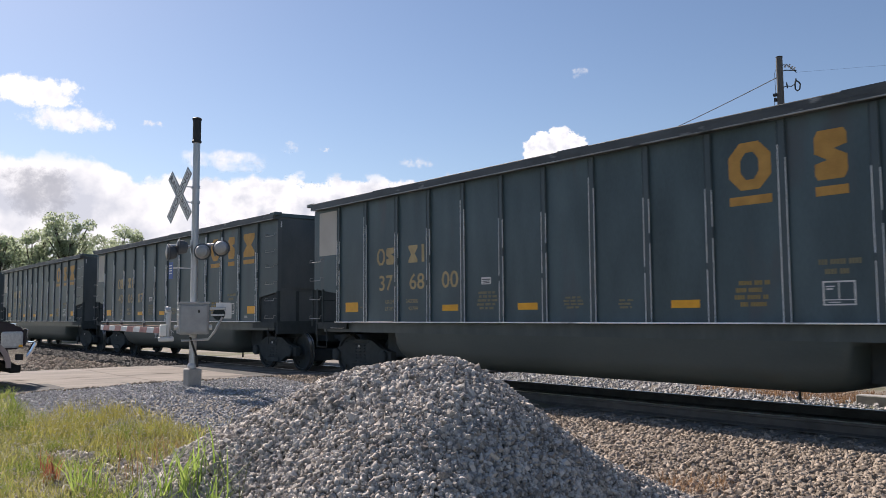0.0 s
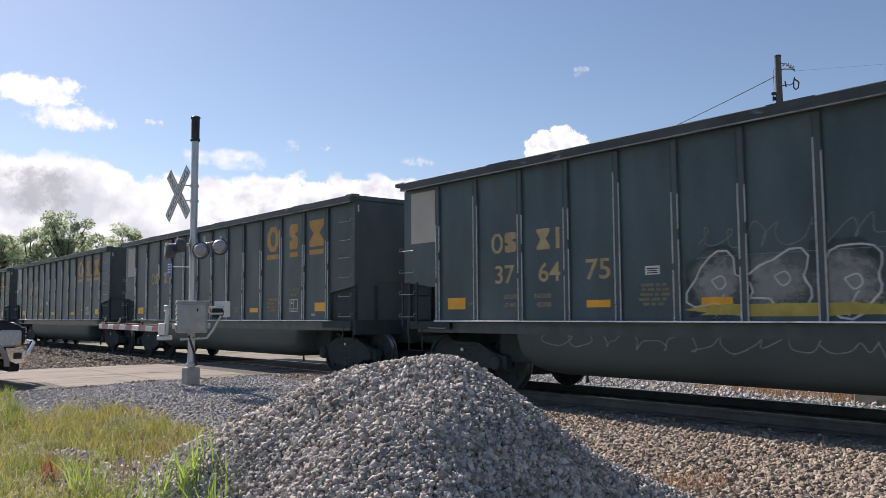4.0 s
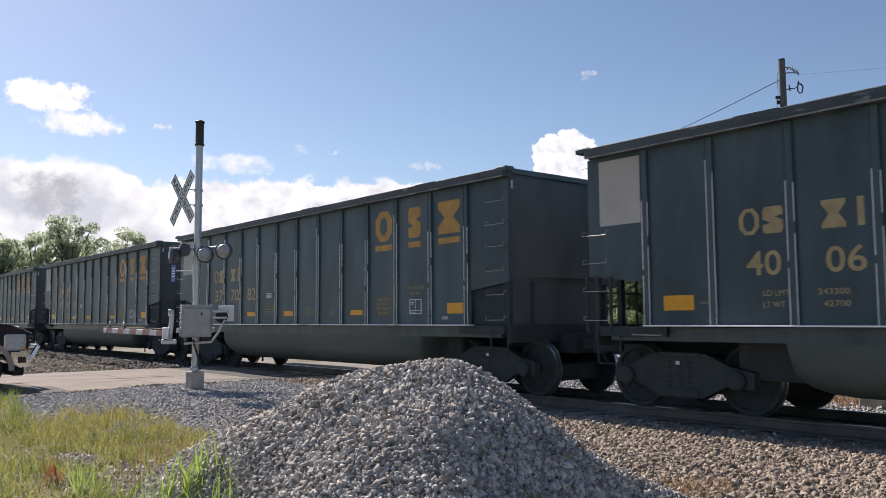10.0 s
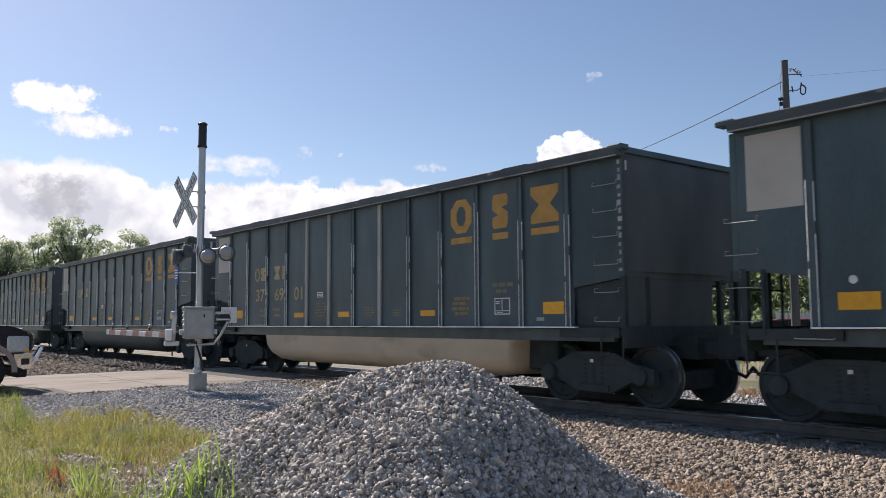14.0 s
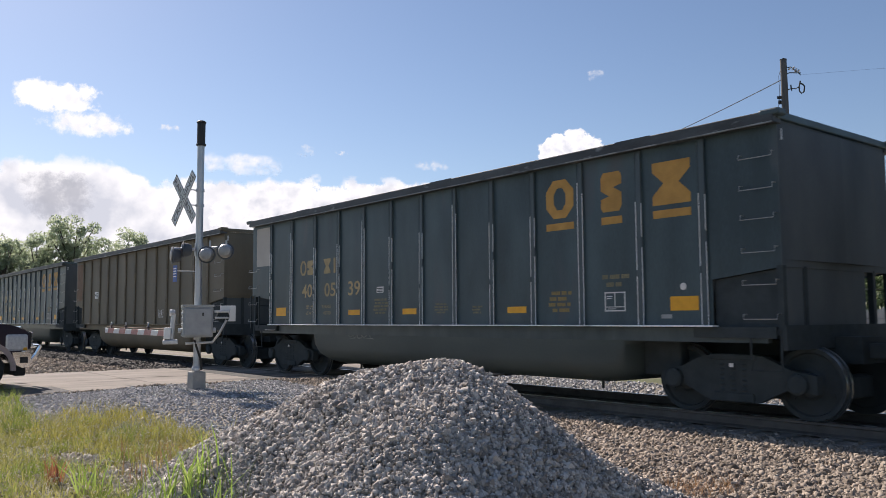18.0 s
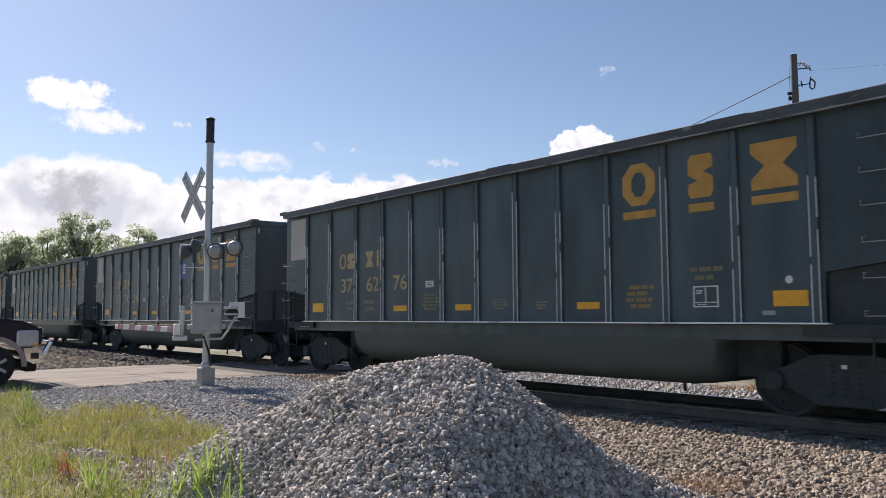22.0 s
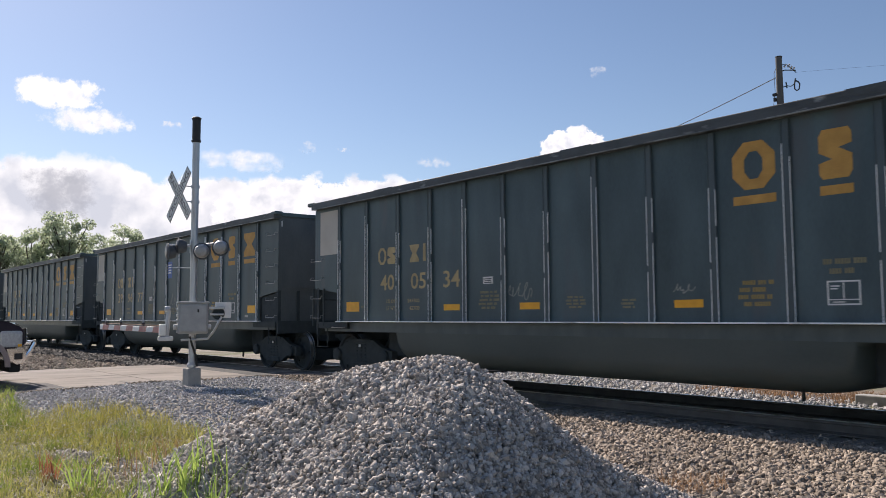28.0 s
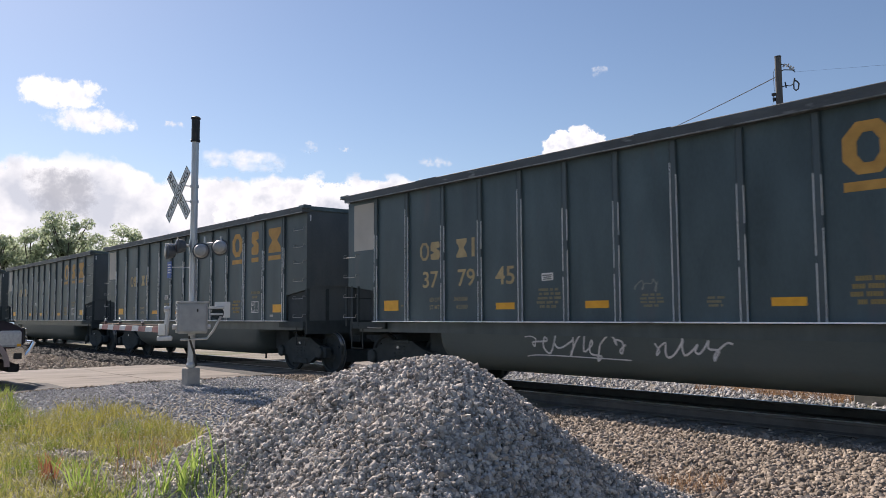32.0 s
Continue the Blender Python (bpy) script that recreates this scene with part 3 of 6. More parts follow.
        prism(bm, [(s * H, 1.88), (s * (H - BAY), 1.77), (s * (H - 1.1), 1.0), (s * (H - 1.13), 1.0), (s * (H - BAY - 0.03), 1.8), (s * H, 1.91)], -SIDE + 0.02, SIDE - 0.02)
        endm = M_BROWN if paint is M_BROWN else M_END
        end = part("end_wall", bm, endm, car)
        x0, x1 = sorted((s * (H - 0.05), s * (H + 0.1)))
        bm = bmesh.new()
        box(bm, *sorted((s * (H - 0.05), s * (H + 0.045))), -SIDE - 0.06, SIDE + 0.06, Z_TOP - 0.09, Z_TOP + 0.004, 0.012)
        box(bm, x0 - 0.1, x1 + 0.01, -SIDE - 0.152, -SIDE + 0.05, Z_TOP - 0.06, Z_TOP + 0.022, 0.02)
        box(bm, x0 - 0.1, x1 + 0.01, SIDE - 0.05, SIDE + 0.152, Z_TOP - 0.06, Z_TOP + 0.022, 0.02)
        part("end_chord", bm, paint, end, "dark top rail with rounded corner castings")
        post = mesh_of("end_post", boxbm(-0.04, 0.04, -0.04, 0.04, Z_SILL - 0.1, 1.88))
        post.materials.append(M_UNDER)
        for y in (-1.46, -0.95, 0.95, 1.46):
            part("end_post", post, None, end, "", pose(s * (H - 0.04), y, 0))
        if s > 0:
            # Dark sheet put in for the shade inside the open bay.
            part("bay_plate", prismbm([(H - BAY, 1.74), (H - BAY, Z_SILL - 0.1), (H - 0.05, Z_SILL - 0.1), (H - 0.05, 1.85)], -1.44, -1.428), M_UNDER, end, "dark sheet standing for the bay's shade behind the ladder")
            # Added plate fills the dark opening below the end sheet.
            part("brake_shield", boxbm(H - 0.03, H - 0.015, -1.44, 0.7, Z_SILL - 0.12, 1.88), M_END, end)
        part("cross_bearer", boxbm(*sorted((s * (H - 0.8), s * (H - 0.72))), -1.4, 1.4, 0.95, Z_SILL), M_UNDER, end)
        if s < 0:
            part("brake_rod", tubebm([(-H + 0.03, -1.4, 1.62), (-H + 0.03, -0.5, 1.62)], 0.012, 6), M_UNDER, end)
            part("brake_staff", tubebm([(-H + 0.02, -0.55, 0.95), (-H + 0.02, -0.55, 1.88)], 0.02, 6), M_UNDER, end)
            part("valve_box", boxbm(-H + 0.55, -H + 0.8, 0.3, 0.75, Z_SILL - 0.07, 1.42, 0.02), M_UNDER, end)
        # end panel crease and shallow wedge
        part("end_panel", prismbm([(s * H, -SIDE + 0.1), (s * (H + 0.07), 0.0), (s * H, SIDE - 0.1)], 1.95, Z_CHORD, "z"), endm, end)
        bm = bmesh.new()
        x0, x1 = sorted((s * (H - 1.25), s * (H + 0.02)))
        box(bm, x0, x1, -SIDE, SIDE, Z_SILL - 0.12, Z_SILL - 0.06)
        box(bm, *sorted((s * (H - 0.05), s * (H + 0.02))), -SIDE, SIDE, Z_SILL - 0.3, Z_SILL)
        box(bm, *sorted((s * (H - 1.25), s * (H - 0.1))), -SIDE - 0.02, -SIDE + 0.05, Z_SILL - 0.16, Z_SILL - 0.02)
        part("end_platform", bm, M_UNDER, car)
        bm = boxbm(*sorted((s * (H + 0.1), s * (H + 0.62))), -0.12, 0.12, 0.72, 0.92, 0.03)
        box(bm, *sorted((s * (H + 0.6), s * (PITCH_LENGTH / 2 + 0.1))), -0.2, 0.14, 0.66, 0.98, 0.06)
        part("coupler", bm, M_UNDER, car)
        bm = tubebm([(s * (H + 0.3), 0.3, 0.85), (s * (H + 0.5), 0.3, 0.5), (s * (H + 0.78), 0.28, 0.4), (s * (H + 0.92), 0.25, 0.55)], 0.03, 6)
        part("brake_hose", bm, M_BLACK, car)
        if s > 0:
            part("corner_tag", boxbm(H + 0.004, H + 0.012, -1.43, -1.4, 3.42, 3.56), M_WHITE, end, "small white strip at the top corner")
        # ladder rungs
        rungs = (2.46, 2.05, 1.64, 1.22) if s < 0 else (3.22, 2.83, 2.46, 2.05, 1.65, 1.23)
        xa = -0.15 if s < 0 else 13.61
        bm = tubebm([(0, 0, 0.06), (0, -0.07, 0.06), (0, -0.08, 0), (0.44, -0.08, 0), (0.44, -0.07, 0.06), (0.44, 0, 0.06)], 0.0065, 6)
        rung = mesh_of("ladder_rung", bm)
        rung.materials.append(M_RUNG)
        for z in rungs:
            part("ladder_rung", rung, None, car, "bare steel ladder rung", pose(xa - HALF, -SIDE, z))
            part("ladder_rung", rung, None, car, "bare steel ladder rung", pose(xa + 0.44 - HALF, SIDE, z, 0, 0, 180))
        if s < 0:
            for y in (-SIDE, SIDE - 0.25):
                part("corner_sheet", boxbm(-H - 0.09, -H - 0.002, y, y + 0.25, 1.86, Z_CHORD), paint, car)
            for x in (-0.13, 0.31):
                part("ladder_rail", boxbm(x - 0.02 - H, x + 0.02 - H, -SIDE - 0.03, -SIDE, 1.05, 1.86), M_UNDER, car)
        if s < 0:
            bm = tubebm([(0.71 - HALF, -SIDE + 0.05, 1.06), (0.70 - HALF, -SIDE - 0.05, 1.02), (1.16 - HALF, -SIDE - 0.05, 1.015), (1.17 - HALF, -SIDE + 0.05, 1.06)], 0.009, 6)
            part("uncoupling_lever", bm, M_RUNG, car, "bare steel lever handle under the sill")
        # grab step below the corner
        xs = s * (H - 0.25)
        bm = tubebm([(xs - 0.2, -SIDE, 1.1), (xs - 0.2, -SIDE, 0.6), (xs + 0.2, -SIDE, 0.6), (xs + 0.2, -SIDE, 1.1)], 0.014, 6)
        part("stirrup_step", bm, M_UNDER, car, "bent steel stirrup step")
        add_truck(car, s * 6.0)
    H = HALF
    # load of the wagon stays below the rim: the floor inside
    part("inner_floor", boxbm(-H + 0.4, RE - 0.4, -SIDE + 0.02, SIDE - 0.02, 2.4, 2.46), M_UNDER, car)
    if placard:
        part("placard", plate(0.13, 0.86, 2.59, 3.545, -SIDE), placard, car, "pale grey blank panel by the ladder")
    if marks:
        for kind, x0, x1, z0, z1, t in (("ring", 10.22, 10.79, 2.80, 3.40, 0.14), ("step", 11.33, 11.71, 2.80, 3.38, 0.12), ("waist", 12.25, 12.86, 2.795, 3.39, 0.13)):
            mk = mark_shape(kind, x0 - H, x1 - H, z0, z1, -SIDE, t)
            part("painted_mark", mk, M_YELLOW, car, "large faded gold painted shape")
            part("mark_underline", plate(x0, x1, 2.615, 2.725, -SIDE), M_YELLOW, car)
        for x, kind, w in ((2.37, "ring", 0.27), (2.69, "step", 0.26), (3.42, "waist", 0.28), (3.83, "slab", 0.075)):
            part("painted_initial", mark_shape(kind, x - H, x + w - H, 2.27, 2.60, -SIDE, 0.05), M_PALEGOLD, car)
        for x0, x1, z0, z1 in ((1.21, 1.68, 1.35, 1.55), (4.43, 4.87, 1.35, 1.46), (6.37, 6.81, 1.35, 1.46), (9.30, 9.74, 1.345, 1.45), (12.49, 12.93, 1.35, 1.54)):
            part("reflector", plate(x0, x1, z0, z1, -SIDE), M_ORANGE, car, "orange-yellow reflective patch")
        bm = bmesh.new()
        for x0, x1, z0, z1 in ((11.36, 11.735, 1.35, 1.368), (11.36, 11.735, 1.612, 1.63), (11.36, 11.378, 1.368, 1.612), (11.717, 11.735, 1.368, 1.612),
                               (11.54, 11.553, 1.42, 1.612), (11.378, 11.717, 1.408, 1.42), (11.40, 11.50, 1.56, 1.575), (11.40, 11.48, 1.53, 1.545), (11.42, 11.56, 1.38, 1.392)):
            box(bm, x0 - H, x1 - H, -SIDE - 0.004, -SIDE, z0, z1)
        part("stencil_frame", bm, M_WHITE, car, "white stencilled two-box frame")
        part("notice_plate", plate(5.49, 5.73, 1.79, 1.91, -SIDE), M_WHITE, car, "small white notice plate")
        bm = bmesh.new()
        for x0, x1, z in ((5.51, 5.71, 1.875), (5.53, 5.69, 1.845), (5.52, 5.70, 1.815)):
            box(bm, x0 - H, x1 - H, -SIDE - 0.006, -SIDE - 0.004, z - 0.009, z + 0.006)
        part("notice_text", bm, M_UNDER, car)
        part("data_plate", plate(12.34, 12.51, 1.245, 1.30, -SIDE), M_LENS, car, "small grey metal plate")
        rnd = random.Random(5)
        for name, material, blocks in (("stencil_text", M_FADED, ((5.35, 5.91, 1.67, 5, 0.066), (7.35, 7.78, 1.54, 4, 0.05), (8.41, 8.70, 1.48, 3, 0.05), (1.76, 1.93, 1.46, 1, 0.05))),
                                       ("stencil_text", M_STENCILGOLD, ((10.24, 10.76, 1.67, 4, 0.088),)),
                                       ("stencil_text", M_FADED, ((11.21, 11.88, 1.88, 1, 0.1), (11.36, 11.74, 1.77, 1, 0.1)))):
            bm = bmesh.new()
            for x0, x1, top, lines, step in blocks:
                for q in range(lines):
                    a = x0 + rnd.uniform(0, 0.09) * (x1 - x0) / 0.5
                    b = x1 - rnd.uniform(0, 0.09) * (x1 - x0) / 0.5
                    while a < b - 0.03:
                        n_ = rnd.randint(2, 6)
                        for _ in range(n_):
                            if a < b - 0.02:
                                z = top - q * step
                                box(bm, a - H, a + 0.028 - H, -SIDE - 0.003, -SIDE, z - step * 0.62, z)
                            a += 0.036
                        a += 0.03
            part(name, bm, material, car, "faded illegible stencil lines")["kind"] = "stuff"
        part("weight_stencil", letter_mesh("weight_stencil", (("LD LMT", 2.66 - H, 3.0 - H, 1.51, 1.58, 0.0), ("LT WT", 2.66 - H, 2.94 - H, 1.37, 1.44, 0.0),
             ("243300", 3.34 - H, 3.71 - H, 1.51, 1.58, 0.0), ("42700", 3.4 - H, 3.71 - H, 1.37, 1.44, 0.0)), -SIDE - 0.003, M_PALEGOLD), None, car)["kind"] = "stuff"
    if rust:
        part("rust_patch", plate(12.92, 12.985, 1.5, 2.5, -SIDE), M_RUST, car, "rust streak beside the last rib")
        part("rust_patch", plate(0.05, 0.89, 2.05, 3.5, -SIDE), M_RUST, car, "rusty end panel")
        bm = bmesh.new()
        for x0, x1, z0, z1 in ((9.22, 9.24, 1.36, 1.62), (9.58, 9.6, 1.36, 1.62), (9.24, 9.58, 1.36, 1.385), (9.32, 9.36, 1.42, 1.6), (9.45, 9.49, 1.42, 1.6)):
            box(bm, x0 - H, x1 - H, -SIDE - 0.004, -SIDE, z0, z1)
        part("stencil_frame", bm, M_WHITE, car)
        part("notice_plate", plate(12.5, 12.7, 1.42, 1.48, -SIDE), M_WHITE, car)
    return car


FLEET = {0: "376800", 1: "400607", 2: "376479", 3: "400469", 4: "376475", 6: "377728", 7: "377753", 8: "376698", 9: "377770", 10: "400695",
         11: "377082", 12: "399483", 13: "377829", 14: "377668", 15: "376901", 17: "400223", 18: "399542", 19: "400539", 21: "376694",
         22: "400555", 23: "376276", 24: "377424", 25: "376413", 26: "376615", 28: "399928", 29: "400534", 30: "399677", 31: "377139",
         32: "376476", 33: "377945"}
CARS = {}


def number_on(car, digits):
    H = HALF
    words = [(digits[i:i + 2], x - H, x + 0.46 - H, 1.76, 2.065, 0.012) for i, x in ((0, 2.45), (2, 3.45), (4, 4.42))]
    for word, x0, x1, z0, z1, bold in words:
        # a slim 1 leaves its cell partly empty
        w = (word, x0 + (0.07 if word[0] == "1" else 0), x1 - (0.07 if word[1] == "1" else 0), z0, z1, bold)
        for one in single_letters(letter_mesh("running_digit", [w], -SIDE - 0.003, M_PALEGOLD)):
            part("running_digit", one, None, car, "pale gold stencilled digit")


def build_train():
    plain = make_car(M_PAINT, M_RIB, M_CHORD, M_TUB, "dark green-black steel coal gondola with gold markings, on the track")
    brown = make_car(M_BROWN, M_BROWN, M_CHORD, M_BROWN, "faded brown steel coal gondola with rust streaks, on the track", marks=False, placard=None, rust=True,
                     edge=M_BROWNEDGE)
    used = False
    for k in range(-1, 39):
        if k == 20:
            car = brown
            bm = plate(2.42, 2.86, 2.1, 2.36, -SIDE)
            part("number_patch", bm, M_SIGNWHITE, car, "white patch behind painted number")
            part("running_number", letter_mesh("running_number", (("40", 2.47 - HALF, 2.81 - HALF, 2.14, 2.32, 0.01),),
                 -SIDE - 0.007, M_BLACK), None, car, "black painted wagon number")
        else:
            car = plain if not used else copy_thing(plain_bare, pose(0, 0, 0))
            if not used:
                used = True
                plain_bare = plain
        CARS[k] = car
    for k, car in CARS.items():
        if k in FLEET:
            number_on(car, FLEET[k])


def curve_through(line):
    """A smooth line through points."""
    fine = []
    for i in range(len(line) - 1):
        p0, p1, p2, p3 = line[max(i - 1, 0)], line[i], line[i + 1], line[min(i + 2, len(line) - 1)]
        for q in (0, 0.25, 0.5, 0.75):
            fine.append(0.5 * ((2 * p1) + (p2 - p0) * q + (2 * p0 - 5 * p1 + 4 * p2 - p3) * q * q + (3 * p1 - p0 - 3 * p2 + p3) * q ** 3))
    return fine + [line[-1]]


def press_flat(bm, depth, lift=0.003):
    """Lays tubes of paint flat on a side that lies at depth."""
    mid = -depth - 0.02
    for v in bm.verts:
        v.co.y = -depth - lift + (v.co.y - mid) * 0.1


def scribble(car, x0, x1, z0, z1, seed, letters, material, depth=SIDE, width=0.014, label="white spray-painted scribble"):
    """A sprayed tag: one running line of loops and peaks, that spells nothing."""
    rr = random.Random(seed)
    bm = bmesh.new()
    step, h, zm = (x1 - x0) / letters, z1 - z0, (z0 + z1) / 2
    pts = []
    for k in range(letters):
        a, tall, wide, way = x0 + k * step - HALF - 0.1, h * rr.uniform(0.22, 0.52), step * rr.uniform(0.2, 0.8), rr.choice((-1, 1, 1))
        lift, turn, n_ = h * rr.uniform(-0.1, 0.1), rr.uniform(0, 6.28), rr.choice((4, 5, 7))
        for q in range(n_):
            g = way * 2 * math.pi * q / n_ + turn
            r = rr.uniform(0.6, 1.15)
            pts.append(Vector((a + step * q / n_ + wide * r * math.cos(g) * 0.6 + 0.3 * tall * math.sin(g), -depth - 0.02, zm + lift + tall * r * math.sin(g))))
    tube(bm, curve_through(pts), width * 0.6, 4)
    if letters > 4 and seed % 2:
        tube(bm, curve_through([Vector((x0 - HALF - 0.1, -depth - 0.02, z0)), Vector((x0 - HALF + 0.3, -depth - 0.02, z0 + 0.03)), Vector((x1 - HALF - 0.1, -depth - 0.02, z0 + 0.01))]), width * 0.5, 4)
    press_flat(bm, depth)
    part("graffiti_tag", bm, material, car, label)


def throw_up(car, x0, x1, z0, z1, seed, letters, material, depth, width=0.016):
    """Overlapping bubble letters in outline, that spell nothing."""
    rr = random.Random(seed)
    bm = bmesh.new()
    step, h, zm = (x1 - x0) / letters, z1 - z0, (z0 + z1) / 2
    for k in range(letters):
        cx, lobes, ph = x0 + (k + 0.5) * step - HALF, rr.randint(2, 3), rr.uniform(0, 6.28)
        pts = []
        for q in range(26):
            a = 2 * math.pi * q / 24
            r = 0.8 + 0.2 * math.cos(a * lobes + ph) + 0.07 * math.sin(a * 5 + ph)
            pts.append(Vector((cx + step * 0.62 * r * math.cos(a), -depth - 0.02, zm + h * 0.5 * r * math.sin(a))))
        tube(bm, pts, width * 0.6, 4)
        ex, ez = cx + step * rr.uniform(-0.1, 0.1), zm + h * rr.uniform(-0.08, 0.15)
        tube(bm, curve_through([Vector((ex + step * u, -depth - 0.02, ez + h * v)) for u, v in ((-0.12, 0.06), (0.05, 0.12), (0.12, 0.0), (0.0, -0.08), (-0.12, 0.06))]), width * 0.5, 4)
        if rr.random() < 0.6:
            tube(bm, curve_through([Vector((cx + step * u, -depth - 0.02, zm + h * v)) for u, v in ((-0.05, -0.48), (0.03, -0.25), (0.1, -0.15))]), width * 0.5, 4)
    press_flat(bm, depth)
    part("graffiti_outline", bm, material, car, "white sprayed bubble lettering")


def paint_lines(car, lines, material, width=0.014, label="white sprayed outline"):
    """Sprayed lines through points of the side: metres from the rear corner, metres over the rail."""
    bm = bmesh.new()
    for pts in lines:
        tube(bm, curve_through([Vector((x - HALF, -SIDE - 0.02, z)) for x, z in pts]), width * 0.7, 4)
    press_flat(bm, SIDE, 0.009)
    part("graffiti_outline", bm, material, car, label)


def bubble(car, cx, cz, w, h, lobes, material, width=0.016):
    """A scalloped bubble outline in spray paint."""
    pts = []
    for k in range(lobes * 8 + 1):
        a = 2 * math.pi * k / (lobes * 8)
        r = 0.82 + 0.18 * abs(math.sin(a * lobes / 2))
        pts.append((cx - HALF - 0.1 + w / 2 * r * math.cos(a), -SIDE - 0.004, cz + h / 2 * r * math.sin(a)))
    bm = tubebm(pts, width, 4)
    for v in bm.verts:
        v.co.y = -SIDE - 0.002 + (v.co.y + SIDE + 0.004) * 0.12
    part("graffiti_outline", bm, material, car, "white sprayed bubble outline")


def stroke(car, pts, material, width=0.014, label="white sprayed outline"):
    """A sprayed line through points of the side (metres from the rear corner, marking heights)."""
    line = [Vector((x - HALF - 0.1, -SIDE - 0.02, zs(z))) for x, z in pts]
    bm = tubebm(curve_through(line), width, 4)
    press_flat(bm, SIDE, 0.008)
    part("graffiti_outline", bm, material, car, label)


def sprayed_shape(car, cx, cz, w, h, seed, material, depth=SIDE, label="sprayed colour patch", lift=0.003):
    """A sprayed patch with an uneven outline."""
    rr = random.Random(seed)
    pts = []
    for k in range(18):
        a = 2 * math.pi * k / 18
        r = 1 + rr.uniform(-0.16, 0.16)
        c, s_ = math.cos(a), math.sin(a)
        pts.append((cx - HALF - 0.1 + w / 2 * r * math.copysign(abs(c) ** 0.6, c), cz + h / 2 * r * math.copysign(abs(s_) ** 0.6, s_)))
    part("graffiti_patch", prismbm(pts, -depth - lift, -depth), material, car, label)


def repaint(car, name, material, which=None):
    """Gives one part (or some of several) of a wagon another paint, on a mesh of its own."""
    hits = [o for o in car.children_recursive if o.name.split(".")[0] == name and (name != "rib" or o.matrix_basis.translation.y < 0)]
    for i, o in enumerate(hits):
        if which is None or i in which:
            o.data = o.data.copy()
            for k in range(len(o.data.materials)):
                o.data.materials[k] = material


def graffiti():
    TUB = 1.445
    for k, x, z in ((9, 1.39, 1.69), (12, 1.39, 1.69), (13, 1.39, 1.69), (14, 1.39, 1.69), (23, 12.7, 1.67), (19, 12.7, 1.67), (25, 12.7, 1.67)):
        part("round_spot", lathebm([(0.045, -0.006), (0.05, 0)], 12), M_WHITE, CARS[k], "small white painted dot", pose(x - HALF, -SIDE, z))
    for z, way in ((3.2, 1), (2.98, -1)):    # two small arrows on the last painted shape
        bm = prismbm([(12.53 - HALF, z + 0.17 * way), (12.53 - HALF, z + 0.05 * way), (12.5 - HALF, z + 0.05 * way), (12.545 - HALF, z - 0.03 * way),
                      (12.59 - HALF, z + 0.05 * way), (12.56 - HALF, z + 0.05 * way), (12.56 - HALF, z + 0.17 * way)], -SIDE - 0.007, -SIDE - 0.004)
        part("painted_arrow", bm, M_RUST, CARS[21], "small dark red painted arrow")
    for seed in (11, 15):
        scribble(CARS[1], 5.95, 7.55, 0.62, 0.98, seed, 7, M_SPRAY, TUB, 0.015)
    for k, (c, w) in enumerate(((6.7, 0.7), (7.5, 0.8), (8.3, 0.8))):
        sprayed_shape(CARS[4], c, 1.6, w * 1.3, 0.95, 40 + k, M_SOFTDIM, label="pale grey sprayed letter shape")
    sprayed_shape(CARS[4], 9.4, 1.68, 1.25, 1.15, 44, M_SOFTGOLD, label="mustard sprayed round shape")
    sprayed_shape(CARS[4], 7.6, 1.3, 2.6, 0.16, 45, M_SPRAYGOLD, lift=0.006)
    throw_up(CARS[4], 6.2, 8.7, 1.2, 2.05, 12, 3, M_SPRAY, SIDE, 0.024)
    bubble(CARS[4], 9.5, 1.66, 1.05, 1.0, 1, M_SPRAY, 0.016)
    bubble(CARS[4], 9.5, 1.6, 0.3, 0.3, 1, M_BLACK, 0.02)
    scribble(CARS[4], 6.4, 9.9, 1.95, 2.45, 13, 9, M_SPRAYDIM, width=0.009)
    scribble(CARS[4], 3.6, 10.4, 0.68, 1.02, 14, 14, M_SPRAYDIM, TUB)
    for k in range(8):
        sprayed_shape(CARS[7], 5.75 + k * 0.62, 1.72 + 0.12 * (k % 3), 1.25, 1.45 + 0.1 * (k % 3), 60 + k, (M_SOFTTEAL, M_SOFTGREEN, M_SOFTTEAL)[k % 3], lift=0.0015 + 0.0006 * k, label="teal and green sprayed letter shape")
    sprayed_shape(CARS[7], 4.2, 1.5, 0.75, 0.6, 69, M_SOFTPINK, label="crimson sprayed patch", lift=0.0016)
    sprayed_shape(CARS[7], 4.85, 1.62, 1.15, 1.15, 70, M_SOFTPINK, label="crimson sprayed patch", lift=0.0024)
    sprayed_shape(CARS[7], 5.0, 1.38, 0.9, 0.5, 73, M_SOFTPINK, label="crimson sprayed patch", lift=0.002)
    sprayed_shape(CARS[7], 10.5, 1.6, 1.2, 1.1, 71, M_SOFTPINK, label="crimson sprayed patch")
    scribble(CARS[7], 12.3, 13.0, 1.4, 2.2, 16, 5, M_SPRAY)
    bubble(CARS[7], 12.62, 1.84, 0.95, 1.2, 9, M_SPRAY)
    bubble(CARS[7], 1.6, 1.84, 0.8, 1.15, 7, M_SPRAY)
